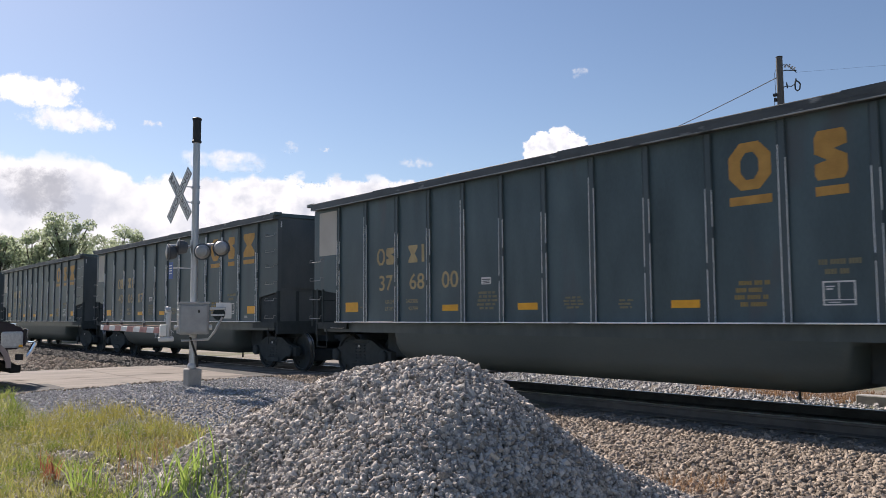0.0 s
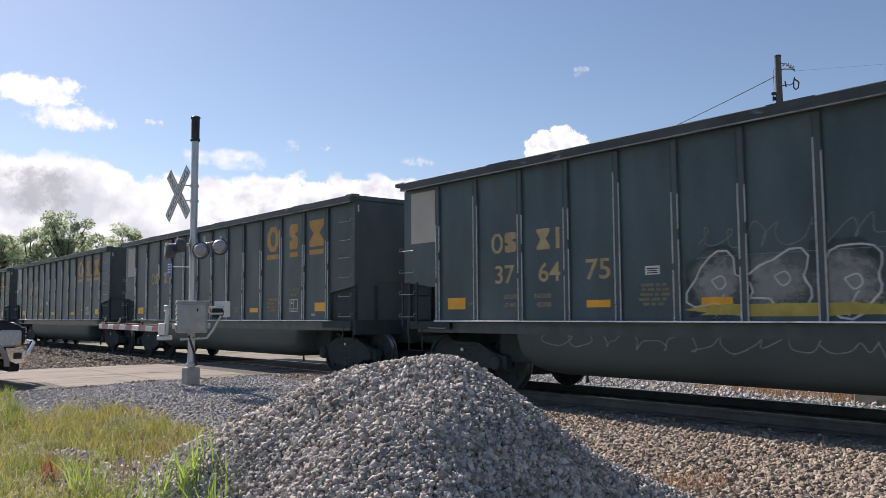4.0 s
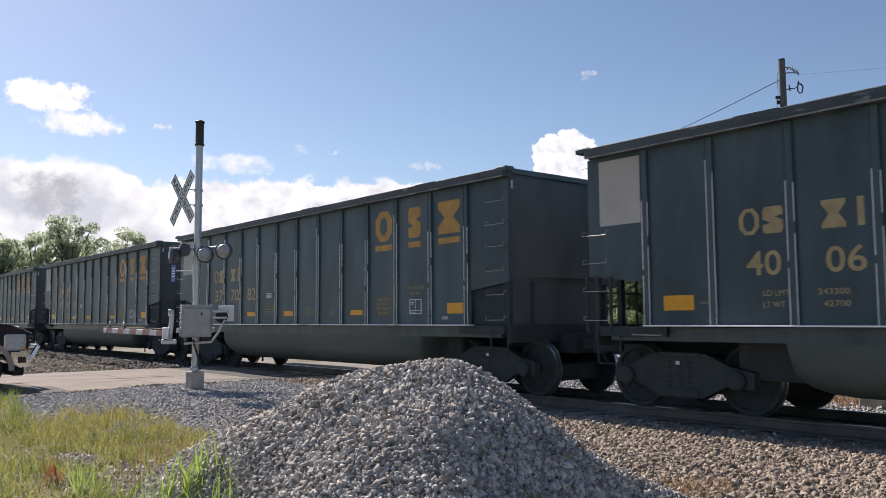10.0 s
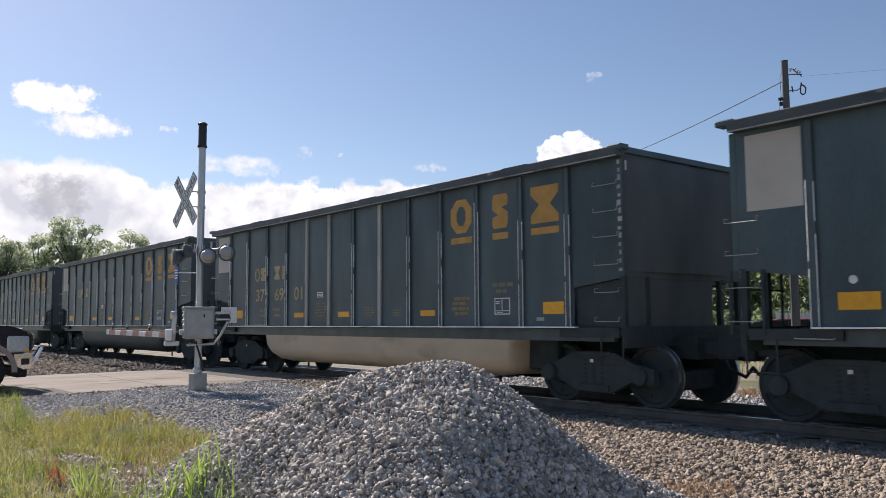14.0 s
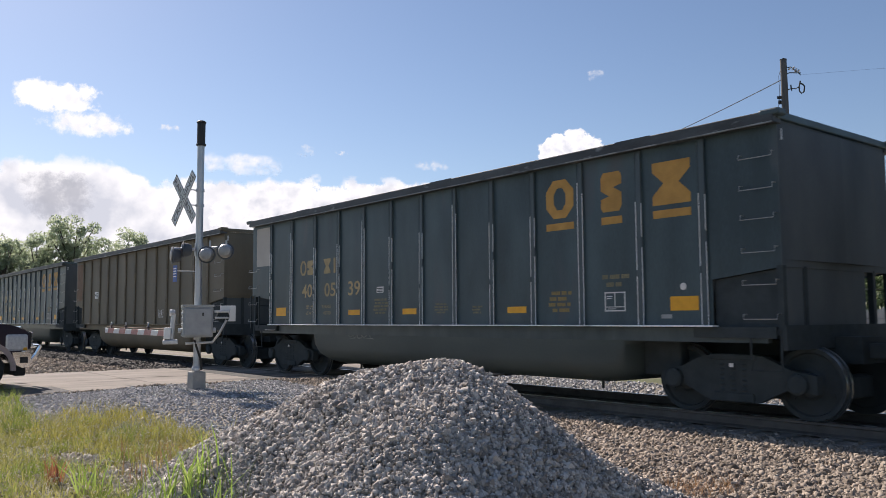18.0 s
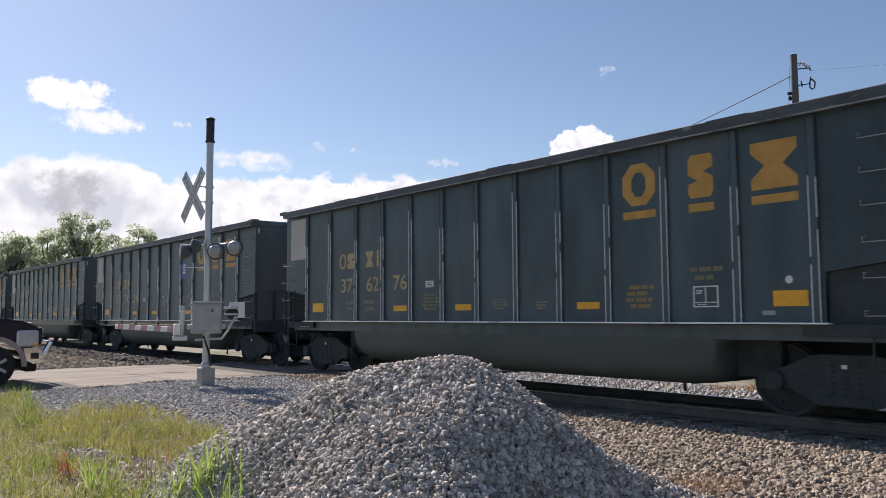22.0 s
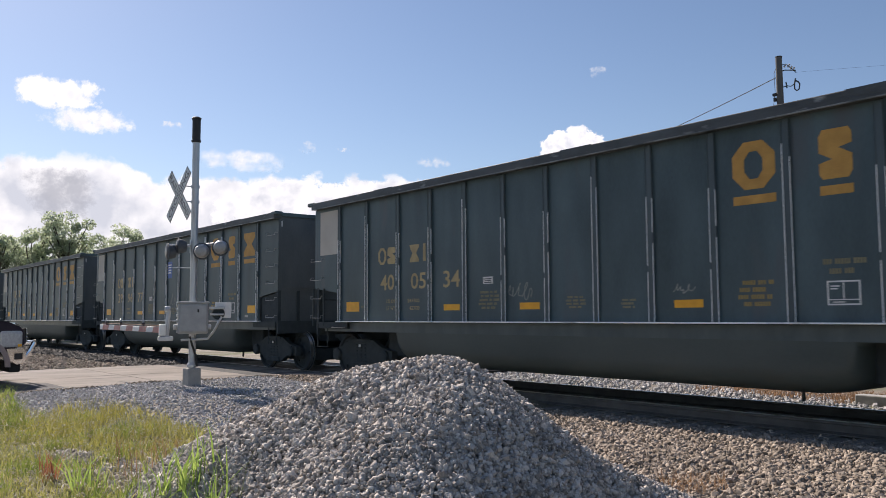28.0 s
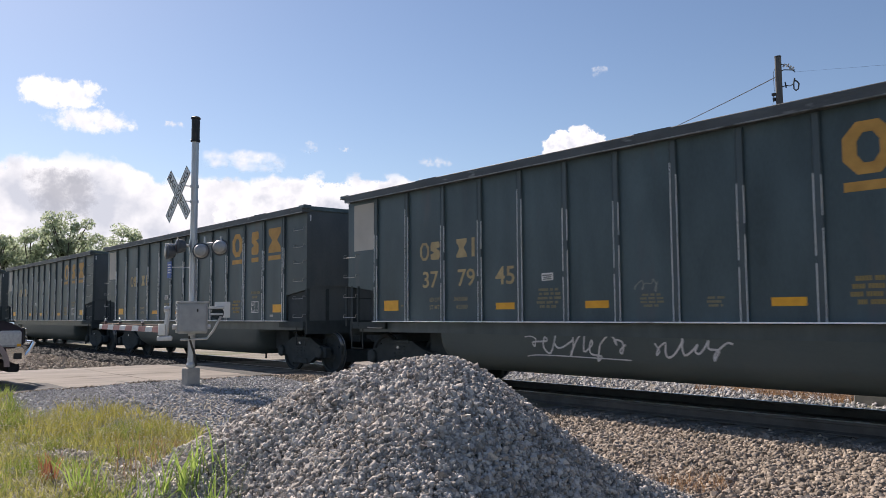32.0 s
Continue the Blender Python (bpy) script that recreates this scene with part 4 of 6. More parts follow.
    for word, x0, x1, z0, z1 in (("CRAZY", 1.35, 1.9, 2.13, 2.32), ("FOR", 1.49, 1.78, 1.94, 2.1), ("COAL", 1.38, 1.88, 1.72, 1.91)):
        for one in single_letters(letter_mesh("sprayed_letter", [(word, x0 - HALF - 0.1, x1 - HALF - 0.1, zs(z0), zs(z1), 0.0)], -SIDE - 0.006, M_SPRAY)):
            part("sprayed_letter", one, None, CARS[7], "thin white hand-sprayed letter")
    for x, z, r in ((2.24, 1.49, 0.13), (2.57, 1.31, 0.07), (2.77, 1.3, 0.05), (3.0, 1.32, 0.08), (3.26, 1.42, 0.1), (3.47, 1.33, 0.07), (3.68, 1.31, 0.03)):
        stroke(CARS[7], [(x + r * math.cos(a), z + r * math.sin(a)) for a in np.linspace(0, 6.28, 13)], M_SPRAY, 0.012, "white sprayed ring")
    for x, z, r in ((4.4, 1.82, 0.1), (4.84, 1.67, 0.16)):
        bm = prismbm([((r if k % 2 == 0 else r * 0.16) * math.cos(k * math.pi / 4) + x - HALF - 0.1, (r if k % 2 == 0 else r * 0.16) * math.sin(k * math.pi / 4) + zs(z)) for k in range(8)],
                     -SIDE - 0.012, -SIDE - 0.008)
        part("sprayed_star", bm, M_SPRAY, CARS[7], "white sprayed four-point star")
    paint_lines(CARS[7], [[(6.01, 2.34), (5.78, 2.29), (5.45, 2.42), (5.35, 2.17), (5.2, 1.86), (5.26, 1.6), (5.48, 1.48), (5.67, 1.52)], [(5.68, 1.88), (5.88, 2.0), (6.04, 1.98), (6.1, 1.9)], [(6.27, 1.94), (6.32, 2.39), (6.6, 2.31), (6.98, 2.28), (7.05, 2.39)], [(6.56, 1.79), (6.8, 1.97), (6.72, 2.0)], [(7.18, 1.45), (7.46, 1.61), (7.36, 1.73)], [(7.22, 1.96), (7.4, 1.96), (7.6, 1.82), (7.55, 2.05)], [(7.38, 2.27), (7.58, 2.4)], [(7.97, 1.64), (7.89, 2.07), (7.82, 2.26), (7.86, 2.46), (7.97, 2.43)]], M_SPRAY, 0.02)
    paint_lines(CARS[7], [[(8.68, 2.24), (8.79, 2.51), (8.95, 2.43), (9.06, 2.38)], [(9.21, 2.32), (9.27, 2.49), (9.42, 2.45)], [(8.44, 1.81), (8.76, 1.8)], [(8.92, 2.05), (9.03, 1.98), (9.27, 1.93), (9.27, 1.74)], [(8.63, 1.52), (8.78, 1.51), (8.77, 1.41)], [(6.9, 1.42), (6.9, 1.63)], [(8.22, 2.32), (8.37, 2.46)]], M_SPRAY, 0.02)
    scribble(CARS[7], 4.6, 5.15, 1.2, 1.36, 19, 3, M_SPRAY, width=0.02)
    # the mural has covered the markings below it
    for ob in [o for o in CARS[7].children if o.name.split(".")[0] in ("notice_plate", "notice_text", "stencil_text", "reflector")]:
        x = sum(v.co.x for v in ob.data.vertices) / len(ob.data.vertices) + HALF
        if 4.4 < x < 9.0:
            bpy.data.objects.remove(ob)
    scribble(CARS[7], 11.1, 12.1, 1.2, 1.5, 18, 6, M_SPRAY)
    scribble(CARS[12], 8.0, 9.6, 0.62, 0.95, 20, 5, M_SPRAYDIM, TUB)
    throw_up(CARS[13], 3.45, 5.75, 0.55, 1.03, 21, 4, M_SPRAY, TUB)
    throw_up(CARS[13], 6.1, 8.55, 0.52, 1.03, 22, 4, M_SPRAY, TUB)
    scribble(CARS[13], 9.4, 10.0, 0.82, 1.03, 23, 4, M_SPRAY, TUB)
    scribble(CARS[13], 5.4, 5.9, 1.3, 1.7, 24, 3, M_SPRAYDIM)
    repaint(CARS[13], "rib", M_RIBPALE, (6,))
    scribble(CARS[14], 3.9, 6.2, 0.68, 0.98, 25, 9, M_SPRAYDIM, TUB)
    scribble(CARS[14], 6.3, 7.3, 0.65, 0.98, 26, 4, M_SPRAYGOLD, TUB)
    rr = random.Random(9)
    for k in range(15):
        z = 1.95 + k * 0.12
        part("paint_chip", plate(14.0 + rr.uniform(0, 0.03), 14.06 + rr.uniform(0, 0.03), z, z + rr.uniform(0.04, 0.09), -SIDE), M_RIBPALE, CARS[15], "chipped pale corner paint")
    repaint(CARS[15], "tub", M_TUBPALE)
    repaint(CARS[15], "rib", M_RIBPALE, (4, 5, 7))
    for k, (x, z, w, h) in enumerate(((6.45, 1.6, 0.95, 0.95), (7.5, 1.75, 1.2, 1.3), (8.7, 1.65, 1.2, 1.1))):
        sprayed_shape(CARS[18], x, z, w, h, 80 + k, M_GHOST, lift=0.0015 + 0.0005 * k, label="ghostly faded spray mist")
    paint_lines(CARS[18], [[(6.11, 1.32), (6.07, 1.52), (6.15, 1.75)], [(6.64, 1.22), (6.58, 1.47), (6.78, 1.61), (6.89, 1.8)], [(6.92, 1.22), (6.95, 1.51), (7.13, 1.74), (7.2, 1.81)], [(6.92, 1.51), (6.79, 1.7), (6.65, 1.83)], [(7.61, 1.27), (7.65, 1.59), (7.78, 1.83), (8.03, 1.83), (8.14, 1.62)], [(8.66, 1.26), (8.69, 1.48), (8.58, 1.65)], [(8.71, 1.39), (8.93, 1.39)], [(8.69, 1.65), (8.91, 1.69)], [(9.01, 1.24), (9.02, 1.64), (9.16, 1.84)], [(7.84, 1.67), (8.02, 1.6), (8.12, 1.71)]], M_SPRAYDIM, 0.03, "faded grey spray strokes")
    scribble(CARS[19], 4.5, 5.4, 0.85, 1.02, 29, 5, M_SPRAYDIM, TUB)
    scribble(CARS[24], 7.27, 7.95, 1.56, 2.1, 30, 5, M_SPRAY, width=0.009)
    scribble(CARS[24], 9.2, 9.92, 1.56, 2.1, 31, 6, M_SPRAY, width=0.009)
    sprayed_shape(CARS[25], 9.45, 1.44, 0.52, 0.15, 74, M_SPRAYGOLD, label="gold sprayed underline", lift=0.0015)
    for x0, x1, seeds in ((8.17, 8.72, (32, 34)), (9.1, 9.85, (33, 35))):
        for seed in seeds:                   # two passes of the can over each other
            scribble(CARS[25], x0, x1, 1.4, 1.84, seed, 6, M_SPRAY, width=0.009)
    sprayed_shape(CARS[25], 4.0, 0.78, 1.8, 0.42, 72, M_TUBPALE, TUB, "pale primer patch on the tub")
    scribble(CARS[26], 9.12, 9.84, 1.42, 1.85, 34, 5, M_SPRAY)
    scribble(CARS[26], 12.15, 12.8, 1.55, 1.98, 35, 5, M_SPRAY)
    scribble(CARS[29], 6.2, 6.8, 1.48, 1.78, 36, 5, M_SPRAYDIM)
    scribble(CARS[29], 9.4, 9.74, 1.53, 1.68, 37, 4, M_SPRAYDIM)
    scribble(CARS[30], 7.2, 8.0, 1.3, 2.1, 38, 4, M_SPRAYDIM)
    scribble(CARS[30], 8.15, 8.85, 1.35, 1.9, 39, 3, M_SPRAYDIM)
    scribble(CARS[31], 0.28, 0.85, 2.65, 3.45, 40, 4, M_BLACK, width=0.011, label="black marker scribble on the panel")
    scribble(CARS[32], 6.4, 6.95, 1.4, 1.72, 41, 4, M_SPRAY)
    scribble(CARS[32], 8.3, 8.95, 1.75, 1.95, 42, 5, M_SPRAYDIM)
    scribble(CARS[33], 5.2, 7.25, 0.6, 1.0, 43, 7, M_SPRAY, TUB, 0.024)
    scribble(CARS[33], 7.6, 8.8, 0.62, 0.97, 44, 5, M_SPRAY, TUB, 0.024)
    scribble(CARS[33], 7.35, 7.82, 1.54, 1.78, 45, 3, M_SPRAYDIM)


build_train()
graffiti()

# ------------------------------------------------------------------ how the train rolls
# seconds and the metres the train has gone: the place of wagon 0's rear corner
TRAVEL = [(0, -15.9), (0.5, -7.72), (1, 0.37), (1.5, 8.71), (2, 17.19), (2.5, 25.98), (3, 34.51), (3.5, 42.85), (5.5, 76.38), (6, 84.74), (6.5, 93.05), (7, 101.41), (7.5, 109.83), (8, 118.04), (8.5, 126.49), (9, 134.08), (9.5, 142.87), (10, 151.23), (10.5, 159.69), (11, 168.37), (11.5, 176.28), (12, 184.33), (12.5, 192.77), (13, 201.33), (13.5, 209.51), (14, 217.23), (14.5, 225.54), (16.5, 258.86), (17, 266.47), (17.5, 275.08), (18, 283.31), (18.5, 291.43), (19, 299.58), (19.5, 307.8), (20, 315.89), (20.5, 324.06), (21, 332.09), (21.5, 340.48), (22, 348.34), (22.5, 356.44), (23, 364.52), (23.5, 373.04), (24, 381.25), (24.5, 388.92), (25, 396.89), (25.5, 404.89), (27.5, 437.18), (28, 445.84), (28.5, 453.84), (29, 461.97), (29.5, 469.94), (30, 478.14), (30.5, 486.11), (31, 494.25), (31.5, 502.34), (32, 510.91)]


def train_place(t):
    return float(np.interp(t, [r[0] for r in TRAVEL], [r[1] for r in TRAVEL]))


# ------------------------------------------------------------------ ground, road and track
def smooth01(a, b, v):
    k = np.clip((v - a) / (b - a), 0, 1)
    return k * k * (3 - 2 * k)


def ground_z(x, y):
    """Height of the ground: level by the road, a little lower towards the lens and behind the track."""
    x, y = np.asarray(x, float), np.asarray(y, float)
    near_road = 1 - smooth01(-12.5, -8.5, x)
    flat = -0.21 - 0.05 * smooth01(-5, -9, y)
    high = -0.03 - 0.2 * smooth01(-6.8, -9.0, y)
    flat = flat - 0.05 * smooth01(-4.0, -2.6, y)
    z = np.where(y < 0, flat * (1 - near_road) + high * near_road, -0.26)
    z = z - 0.06 * smooth01(-15.7, -16.2, x) * (y > -9) + 0.05 * np.exp(-((x + 14.7) ** 2 + (y + 4.8) ** 2) / 5.0)
    return z + 0.02 * np.sin(x * 1.3 + y) * np.sin(y * 1.7)


def sheet(name, xs, ys, zf, material):
    X, Y = np.meshgrid(xs, ys, indexing="ij")
    Z = zf(X, Y)
    vs = np.stack([X, Y, Z], -1).reshape(-1, 3)
    n, m_ = len(xs), len(ys)
    fs = [(i * m_ + j, (i + 1) * m_ + j, (i + 1) * m_ + j + 1, i * m_ + j + 1) for i in range(n - 1) for j in range(m_ - 1)]
    me = bpy.data.meshes.new(name)
    me.from_pydata(vs.tolist(), [], fs)
    me.materials.append(material)
    me.shade_smooth()
    return new(name, me)


far = [-2500, -1000, -400, -200, -100, -60]
xs = far + list(np.arange(-44, 12.1, 0.5)) + [20, 40, 100, 400, 1000, 2500]
ys = [-2500, -800, -200, -60, -30] + list(np.arange(-15, 15.1, 0.5)) + [25, 45, 90, 300, 1000, 2500]
tagged(sheet("ground", xs, ys, lambda X, Y: ground_z(X, Y), M_SOIL), "gravelly soil with sparse weeds round the crossing", "ground", kind="structure")

bed_y = [-2.6, -1.9, -1.5, 1.5, 1.9, 2.9]
bed_z = {-2.6: -0.3, -1.9: -0.25, -1.5: -0.24, 1.5: -0.24, 1.9: -0.25, 2.9: -0.34}
tagged(sheet("ballast_bed", [-400, -120, -60] + list(np.arange(-40, 10, 1.0)) + [40, 150], bed_y,
             lambda X, Y: np.vectorize(bed_z.get)(Y).astype(float), M_BED), "tan crushed stone bed under the track", "track bed", kind="structure")

track = thing("railway_track", pose(-10, 0, RAIL_TOP - 0.2), "single track of worn steel rails on timber ties in ballast", "track", kind="structure")
RAIL_PROFILE = [(-0.07, -0.168), (0.07, -0.168), (0.07, -0.155), (0.012, -0.13), (0.012, -0.045), (0.036, -0.035), (0.036, -0.004), (0.03, 0.0),
                (-0.03, 0.0), (-0.036, -0.004), (-0.036, -0.035), (-0.012, -0.045), (-0.012, -0.13), (-0.07, -0.155)]
for s in (-1, 1):
    bm = prismbm([(y + s * 0.753, z) for y, z in RAIL_PROFILE], -400, 150, "x")
    me = mesh_of("rail", bm)
    me.materials.append(M_RAIL)
    me.materials.append(M_RAILTOP)
    for p in me.polygons:
        if p.normal.z > 0.3 and p.center.z > -0.02:
            p.material_index = 1
    part("rail", me, None, track, "rust-brown rail with polished head", pose(10, 0, 0.2))
bm = boxbm(-0.115, 0.115, -1.36, 1.36, -0.14, 0.034, 0.012)
tie = mesh_of("tie", bm)
tie.materials.append(M_TIE)
bm = boxbm(-0.09, 0.09, -0.13, 0.13, 0.0, 0.012)
tp = mesh_of("tie_plate", bm)
tp.materials.append(M_RAIL)
rnd = random.Random(3)
for i in range(130):
    x = -60 + i * 0.53
    if -22.9 < x < -15.8:
        continue
    t_ = part("tie", tie, None, track, "", pose(x + 10 + rnd.uniform(-0.02, 0.02), rnd.uniform(-0.04, 0.04), 0.0, 0, 0, rnd.uniform(-1, 1)))
    if x > -15.8:
        for s in (-1, 1):
            part("tie_plate", tp, None, t_, "", pose(0, s * 0.753, 0.024))

ROAD_R, ROAD_L = -16.05, -22.7
road = thing("road", pose(-18.8, 0, -0.2), "tan weathered concrete road crossing the track", "road", kind="structure")


def slab(name, x0, x1, y0, y1, z1, mat, n=6, label=""):
    """A road slab with slightly uneven edges."""
    rr = random.Random(int(abs(y0 * 31 + x0 * 7)))
    ptsl = [(x0 + rr.uniform(-0.12, 0.12), y0 + (y1 - y0) * k / n) for k in range(n + 1)]
    ptsr = [(x1 + rr.uniform(-0.12, 0.12), y1 - (y1 - y0) * k / n) for k in range(n + 1)]
    bm = prismbm([(x + 18.8, y) for x, y in ptsl + ptsr], 0.0, z1 + 0.2, "z")
    return part(name, bm, mat, road, label)


edges = [-40, -22, -14.5, -10.2, -7.1, -4.6, -2.4]
for a, b in zip(edges, edges[1:]):
    for x0, x1 in ((ROAD_L, -19.31), (-19.29, ROAD_R)):
        slab("road_slab", x0, x1, a + 0.012, b - 0.012, -0.055, M_CONCRETE, 8)
for a, b in ((1.62, 5.5), (5.5, 10), (10, 30), (30, 60)):
    slab("road_slab", ROAD_L, ROAD_R, a + 0.012, b - 0.012, -0.06, M_CONCRETE, 8)
for y0, y1 in ((-1.6, -0.83), (-0.64, -0.01), (0.01, 0.64), (0.83, 1.6)):
    for k in range(3):
        x0 = ROAD_L + k * 2.216
        slab("crossing_panel", x0 + 0.01, x0 + 2.206, y0, y1, -0.058, M_CONCRETE, 1)
# Strip in asphalt colour that widens the train's shadow on the road.
slab("asphalt_strip", ROAD_L, ROAD_R, -2.39, -1.62, -0.075, M_ASPHALT, 3, "dark strip standing in for train shade along the rails")
slab("asphalt_patch", -17.9, -16.1, -7.5, -6.5, -0.048, M_ASPHALT, 5, "dark asphalt patch with a broken edge")

# ------------------------------------------------------------------ loose stone
def stone_shapes(seed, count=6):
    rr = np.random.RandomState(seed)
    # a skew block whose long side is pinched: ten corners, sixteen faces
    v = np.array([(-.88, -.75, -.7), (-.88, .75, -.7), (-.88, .75, .7), (-.88, -.75, .7), (.88, -.75, -.7), (.88, .75, -.7), (.88, .75, .7), (.88, -.75, .7), (0.1, 0, 1.05), (-0.1, 0, -1.05)])
    f = np.array([(0, 3, 2), (0, 2, 1), (4, 5, 6), (4, 6, 7), (0, 4, 7), (0, 7, 3), (1, 2, 6), (1, 6, 5),
                  (3, 7, 8), (7, 6, 8), (6, 2, 8), (2, 3, 8), (0, 1, 9), (1, 5, 9), (5, 4, 9), (4, 0, 9)])
    out = []
    for _ in range(count):
        k = v * rr.uniform(0.7, 1.12, (len(v), 1)) * np.array([1.1, rr.uniform(0.9, 1.15), rr.uniform(0.75, 1.0)])
        out.append((k + rr.uniform(-0.2, 0.2, v.shape)) * 0.92)
    return out, f


STONES, STONE_F = stone_shapes(4, 10)


def turns(rr, n):
    q = rr.normal(size=(n, 4))
    q /= np.linalg.norm(q, axis=1)[:, None]
    w, x, y, z = q.T
    return np.stack([np.stack([1 - 2 * (y * y + z * z), 2 * (x * y - z * w), 2 * (x * z + y * w)], 1),
                     np.stack([2 * (x * y + z * w), 1 - 2 * (x * x + z * z), 2 * (y * z - x * w)], 1),
                     np.stack([2 * (x * z - y * w), 2 * (y * z + x * w), 1 - 2 * (x * x + y * y)], 1)], 1)


def stones_mesh(name, pts, sizes, seed, material):
    """All stones at the points in one mesh."""
    rr = np.random.RandomState(seed)
    n = len(pts)
    R = turns(rr, n)
    kind = rr.randint(0, len(STONES), n)
    base = np.array(STONES)[kind]
    V = np.einsum("nij,nkj->nki", R, base) * sizes[:, None, None] + pts[:, None, :]
    k = V.shape[1]
    F = (STONE_F[None] + (np.arange(n) * k)[:, None, None]).reshape(-1, 3)
    me = bpy.data.meshes.new(name)
    me.vertices.add(n * k)
    me.vertices.foreach_set("co", V.reshape(-1).astype(np.float32))
    me.loops.add(len(F) * 3)
    me.loops.foreach_set("vertex_index", F.reshape(-1).astype(np.int32))
    me.polygons.add(len(F))
    me.polygons.foreach_set("loop_start", (np.arange(len(F)) * 3).astype(np.int32))
    me.update(calc_edges=True)
    me.polygons.foreach_set("use_smooth", np.repeat(rr.uniform(0, 1, n) < 0.6, len(STONE_F)))
    me.materials.append(material)
    return me


# the stone heap stands across the view, its crest 6 m before the lens
FWD, RGT = np.array([-0.7742, 0.6329]), np.array([0.6329, 0.7742])
CREST_D = 6.0


def heap_z(r, d):
    # crest: rounded top, long left slope that steepens at its toe, steep right slope that runs out
    u = r + 0.045
    z = 0.955 - np.where(u < 0, 0.347, 0.798) * (np.sqrt(u * u + 0.097) - 0.311)
    z = z - 0.347 * np.maximum(0, -1.296 - r) ** 2 + 0.284 * np.maximum(0, np.minimum(r, 2.1) - 1.0) ** 2
    lump = 0.03 * np.sin(r * 5.1 + d * 2) + 0.025 * np.sin(d * 6.3 - r * 3.1)
    return z - 0.6 * (np.sqrt((d - CREST_D) ** 2 + 0.04) - 0.2) + lump * 0.8


def to_world(r, d):
    return EYE[0] + r * RGT[0] + d * FWD[0], EYE[1] + r * RGT[1] + d * FWD[1]


heap_base = to_world(-0.05, 6.0)
heap = thing("gravel_heap", pose(heap_base[0], heap_base[1], -0.25), "heap of pale grey crushed limestone beside the track", "gravel heap")
rs_, ds_ = np.linspace(-3.6, 2.9, 66), np.linspace(3.2, 8.6, 55)
Rg, Dg = np.meshgrid(rs_, ds_, indexing="ij")
Xg, Yg = to_world(Rg, Dg)
Zg = np.maximum(heap_z(Rg, Dg) - 0.045, ground_z(Xg, Yg) - 0.04)
me = bpy.data.meshes.new("heap_core")
fs = [(i * 55 + j, (i + 1) * 55 + j, (i + 1) * 55 + j + 1, i * 55 + j + 1) for i in range(65) for j in range(54)]
me.from_pydata(np.stack([Xg - heap_base[0], Yg - heap_base[1], Zg + 0.25], -1).reshape(-1, 3).tolist(), [], fs)
me.materials.append(M_GRIT)
part("heap_core", me, None, heap)
rr = np.random.RandomState(8)
N = 250000
r_, d_ = rr.uniform(-3.5, 2.8, N), rr.uniform(3.7, 8.4, N)
hz = heap_z(r_, d_)
x_, y_ = to_world(r_, d_)
gz = ground_z(x_, y_)
fade = rr.uniform(0, 1, N) < np.clip((hz - gz + 0.12) / 0.25, 0, 1)
ok = fade & ((d_ < 6.35) | (rr.uniform(0, 1, N) < 0.35))
P = np.stack([x_ - heap_base[0], y_ - heap_base[1], np.maximum(hz, gz) + 0.25 + rr.uniform(-0.026, 0.012, N)], 1)[ok]
SZ = rr.gamma(6, 0.00205, N)[ok].clip(0.006, 0.029) * np.where(d_[ok] < 6.35, 1.0, 1.4)
near_first = np.argsort(np.abs(d_[ok] - 5.2) + np.abs(r_[ok] - 0.1) * 0.8 - SZ * 60)
single, rest = near_first[:300], near_first[300:]
tagged(part("heap_stone", stones_mesh("heap_stone", P[rest], SZ[rest], 21, M_STONE), None, heap), kind="stuff")
singles = []
for k in STONES:
    me = bpy.data.meshes.new("stone")
    me.from_pydata(k.tolist(), [], STONE_F.tolist())
    me.shade_flat()
    me.materials.append(M_STONEPART)
    singles.append(me)
for i in single:
    ob = part("stone", singles[i % 10], None, heap, "", pose(*P[i], *rr.uniform(0, 360, 3)))
    ob.scale = (SZ[i] * 1.1,) * 3


def scatter(name, n, x0, x1, y0, y1, size, seed, material, label, keep=None, lift=0.0, zf=ground_z):
    rr = np.random.RandomState(seed)
    x, y = rr.uniform(x0, x1, n), rr.uniform(y0, y1, n)
    if keep is not None:
        k = keep(x, y, rr)
        x, y = x[k], y[k]
    z = zf(x, y) + lift
    s = rr.gamma(8, size / 8, len(x)).clip(size * 0.4, size * 1.9)
    me = stones_mesh(name, np.stack([x, y, z + s * 0.25], 1), s, seed + 1, material)
    return tagged(new(name, me), label, "gravel", kind="stuff")


def bed_height(x, y):
    return np.maximum(np.interp(y, bed_y, [bed_z[k] for k in bed_y]), ground_z(x, y))


def in_view(x, y, rr):
    dx, dy = x - EYE[0], y - EYE[1]
    r, d = dx * RGT[0] + dy * RGT[1], dx * FWD[0] + dy * FWD[1]
    return (d > 3) & (np.abs(r) < 0.68 * d)


scatter("ballast_stones", 72000, -16.0, 0.5, -5.6, -1.05, 0.021, 31, M_BALLAST, "tan crushed ballast stones along the track shoulder",
        lambda x, y, rr: in_view(x, y, rr) & (x > -15.9) & ((x > -11) | (y > -2.8)) & ((y < -1.36) | (np.abs((x + 60.265) % 0.53 - 0.265) < 0.13)) & (rr.uniform(0, 1, len(x)) < np.where(x < -9, 0.6, 1.0)), 0, bed_height)
scatter("ballast_stones", 12000, -24.0, 2.0, 1.2, 4.6, 0.028, 33, M_GRITSTONE, "pale grey ballast stones on the far side of the track",
        lambda x, y, rr: in_view(x, y, rr) & ((x > -15.9) | (x < -22.8)), 0, bed_height)
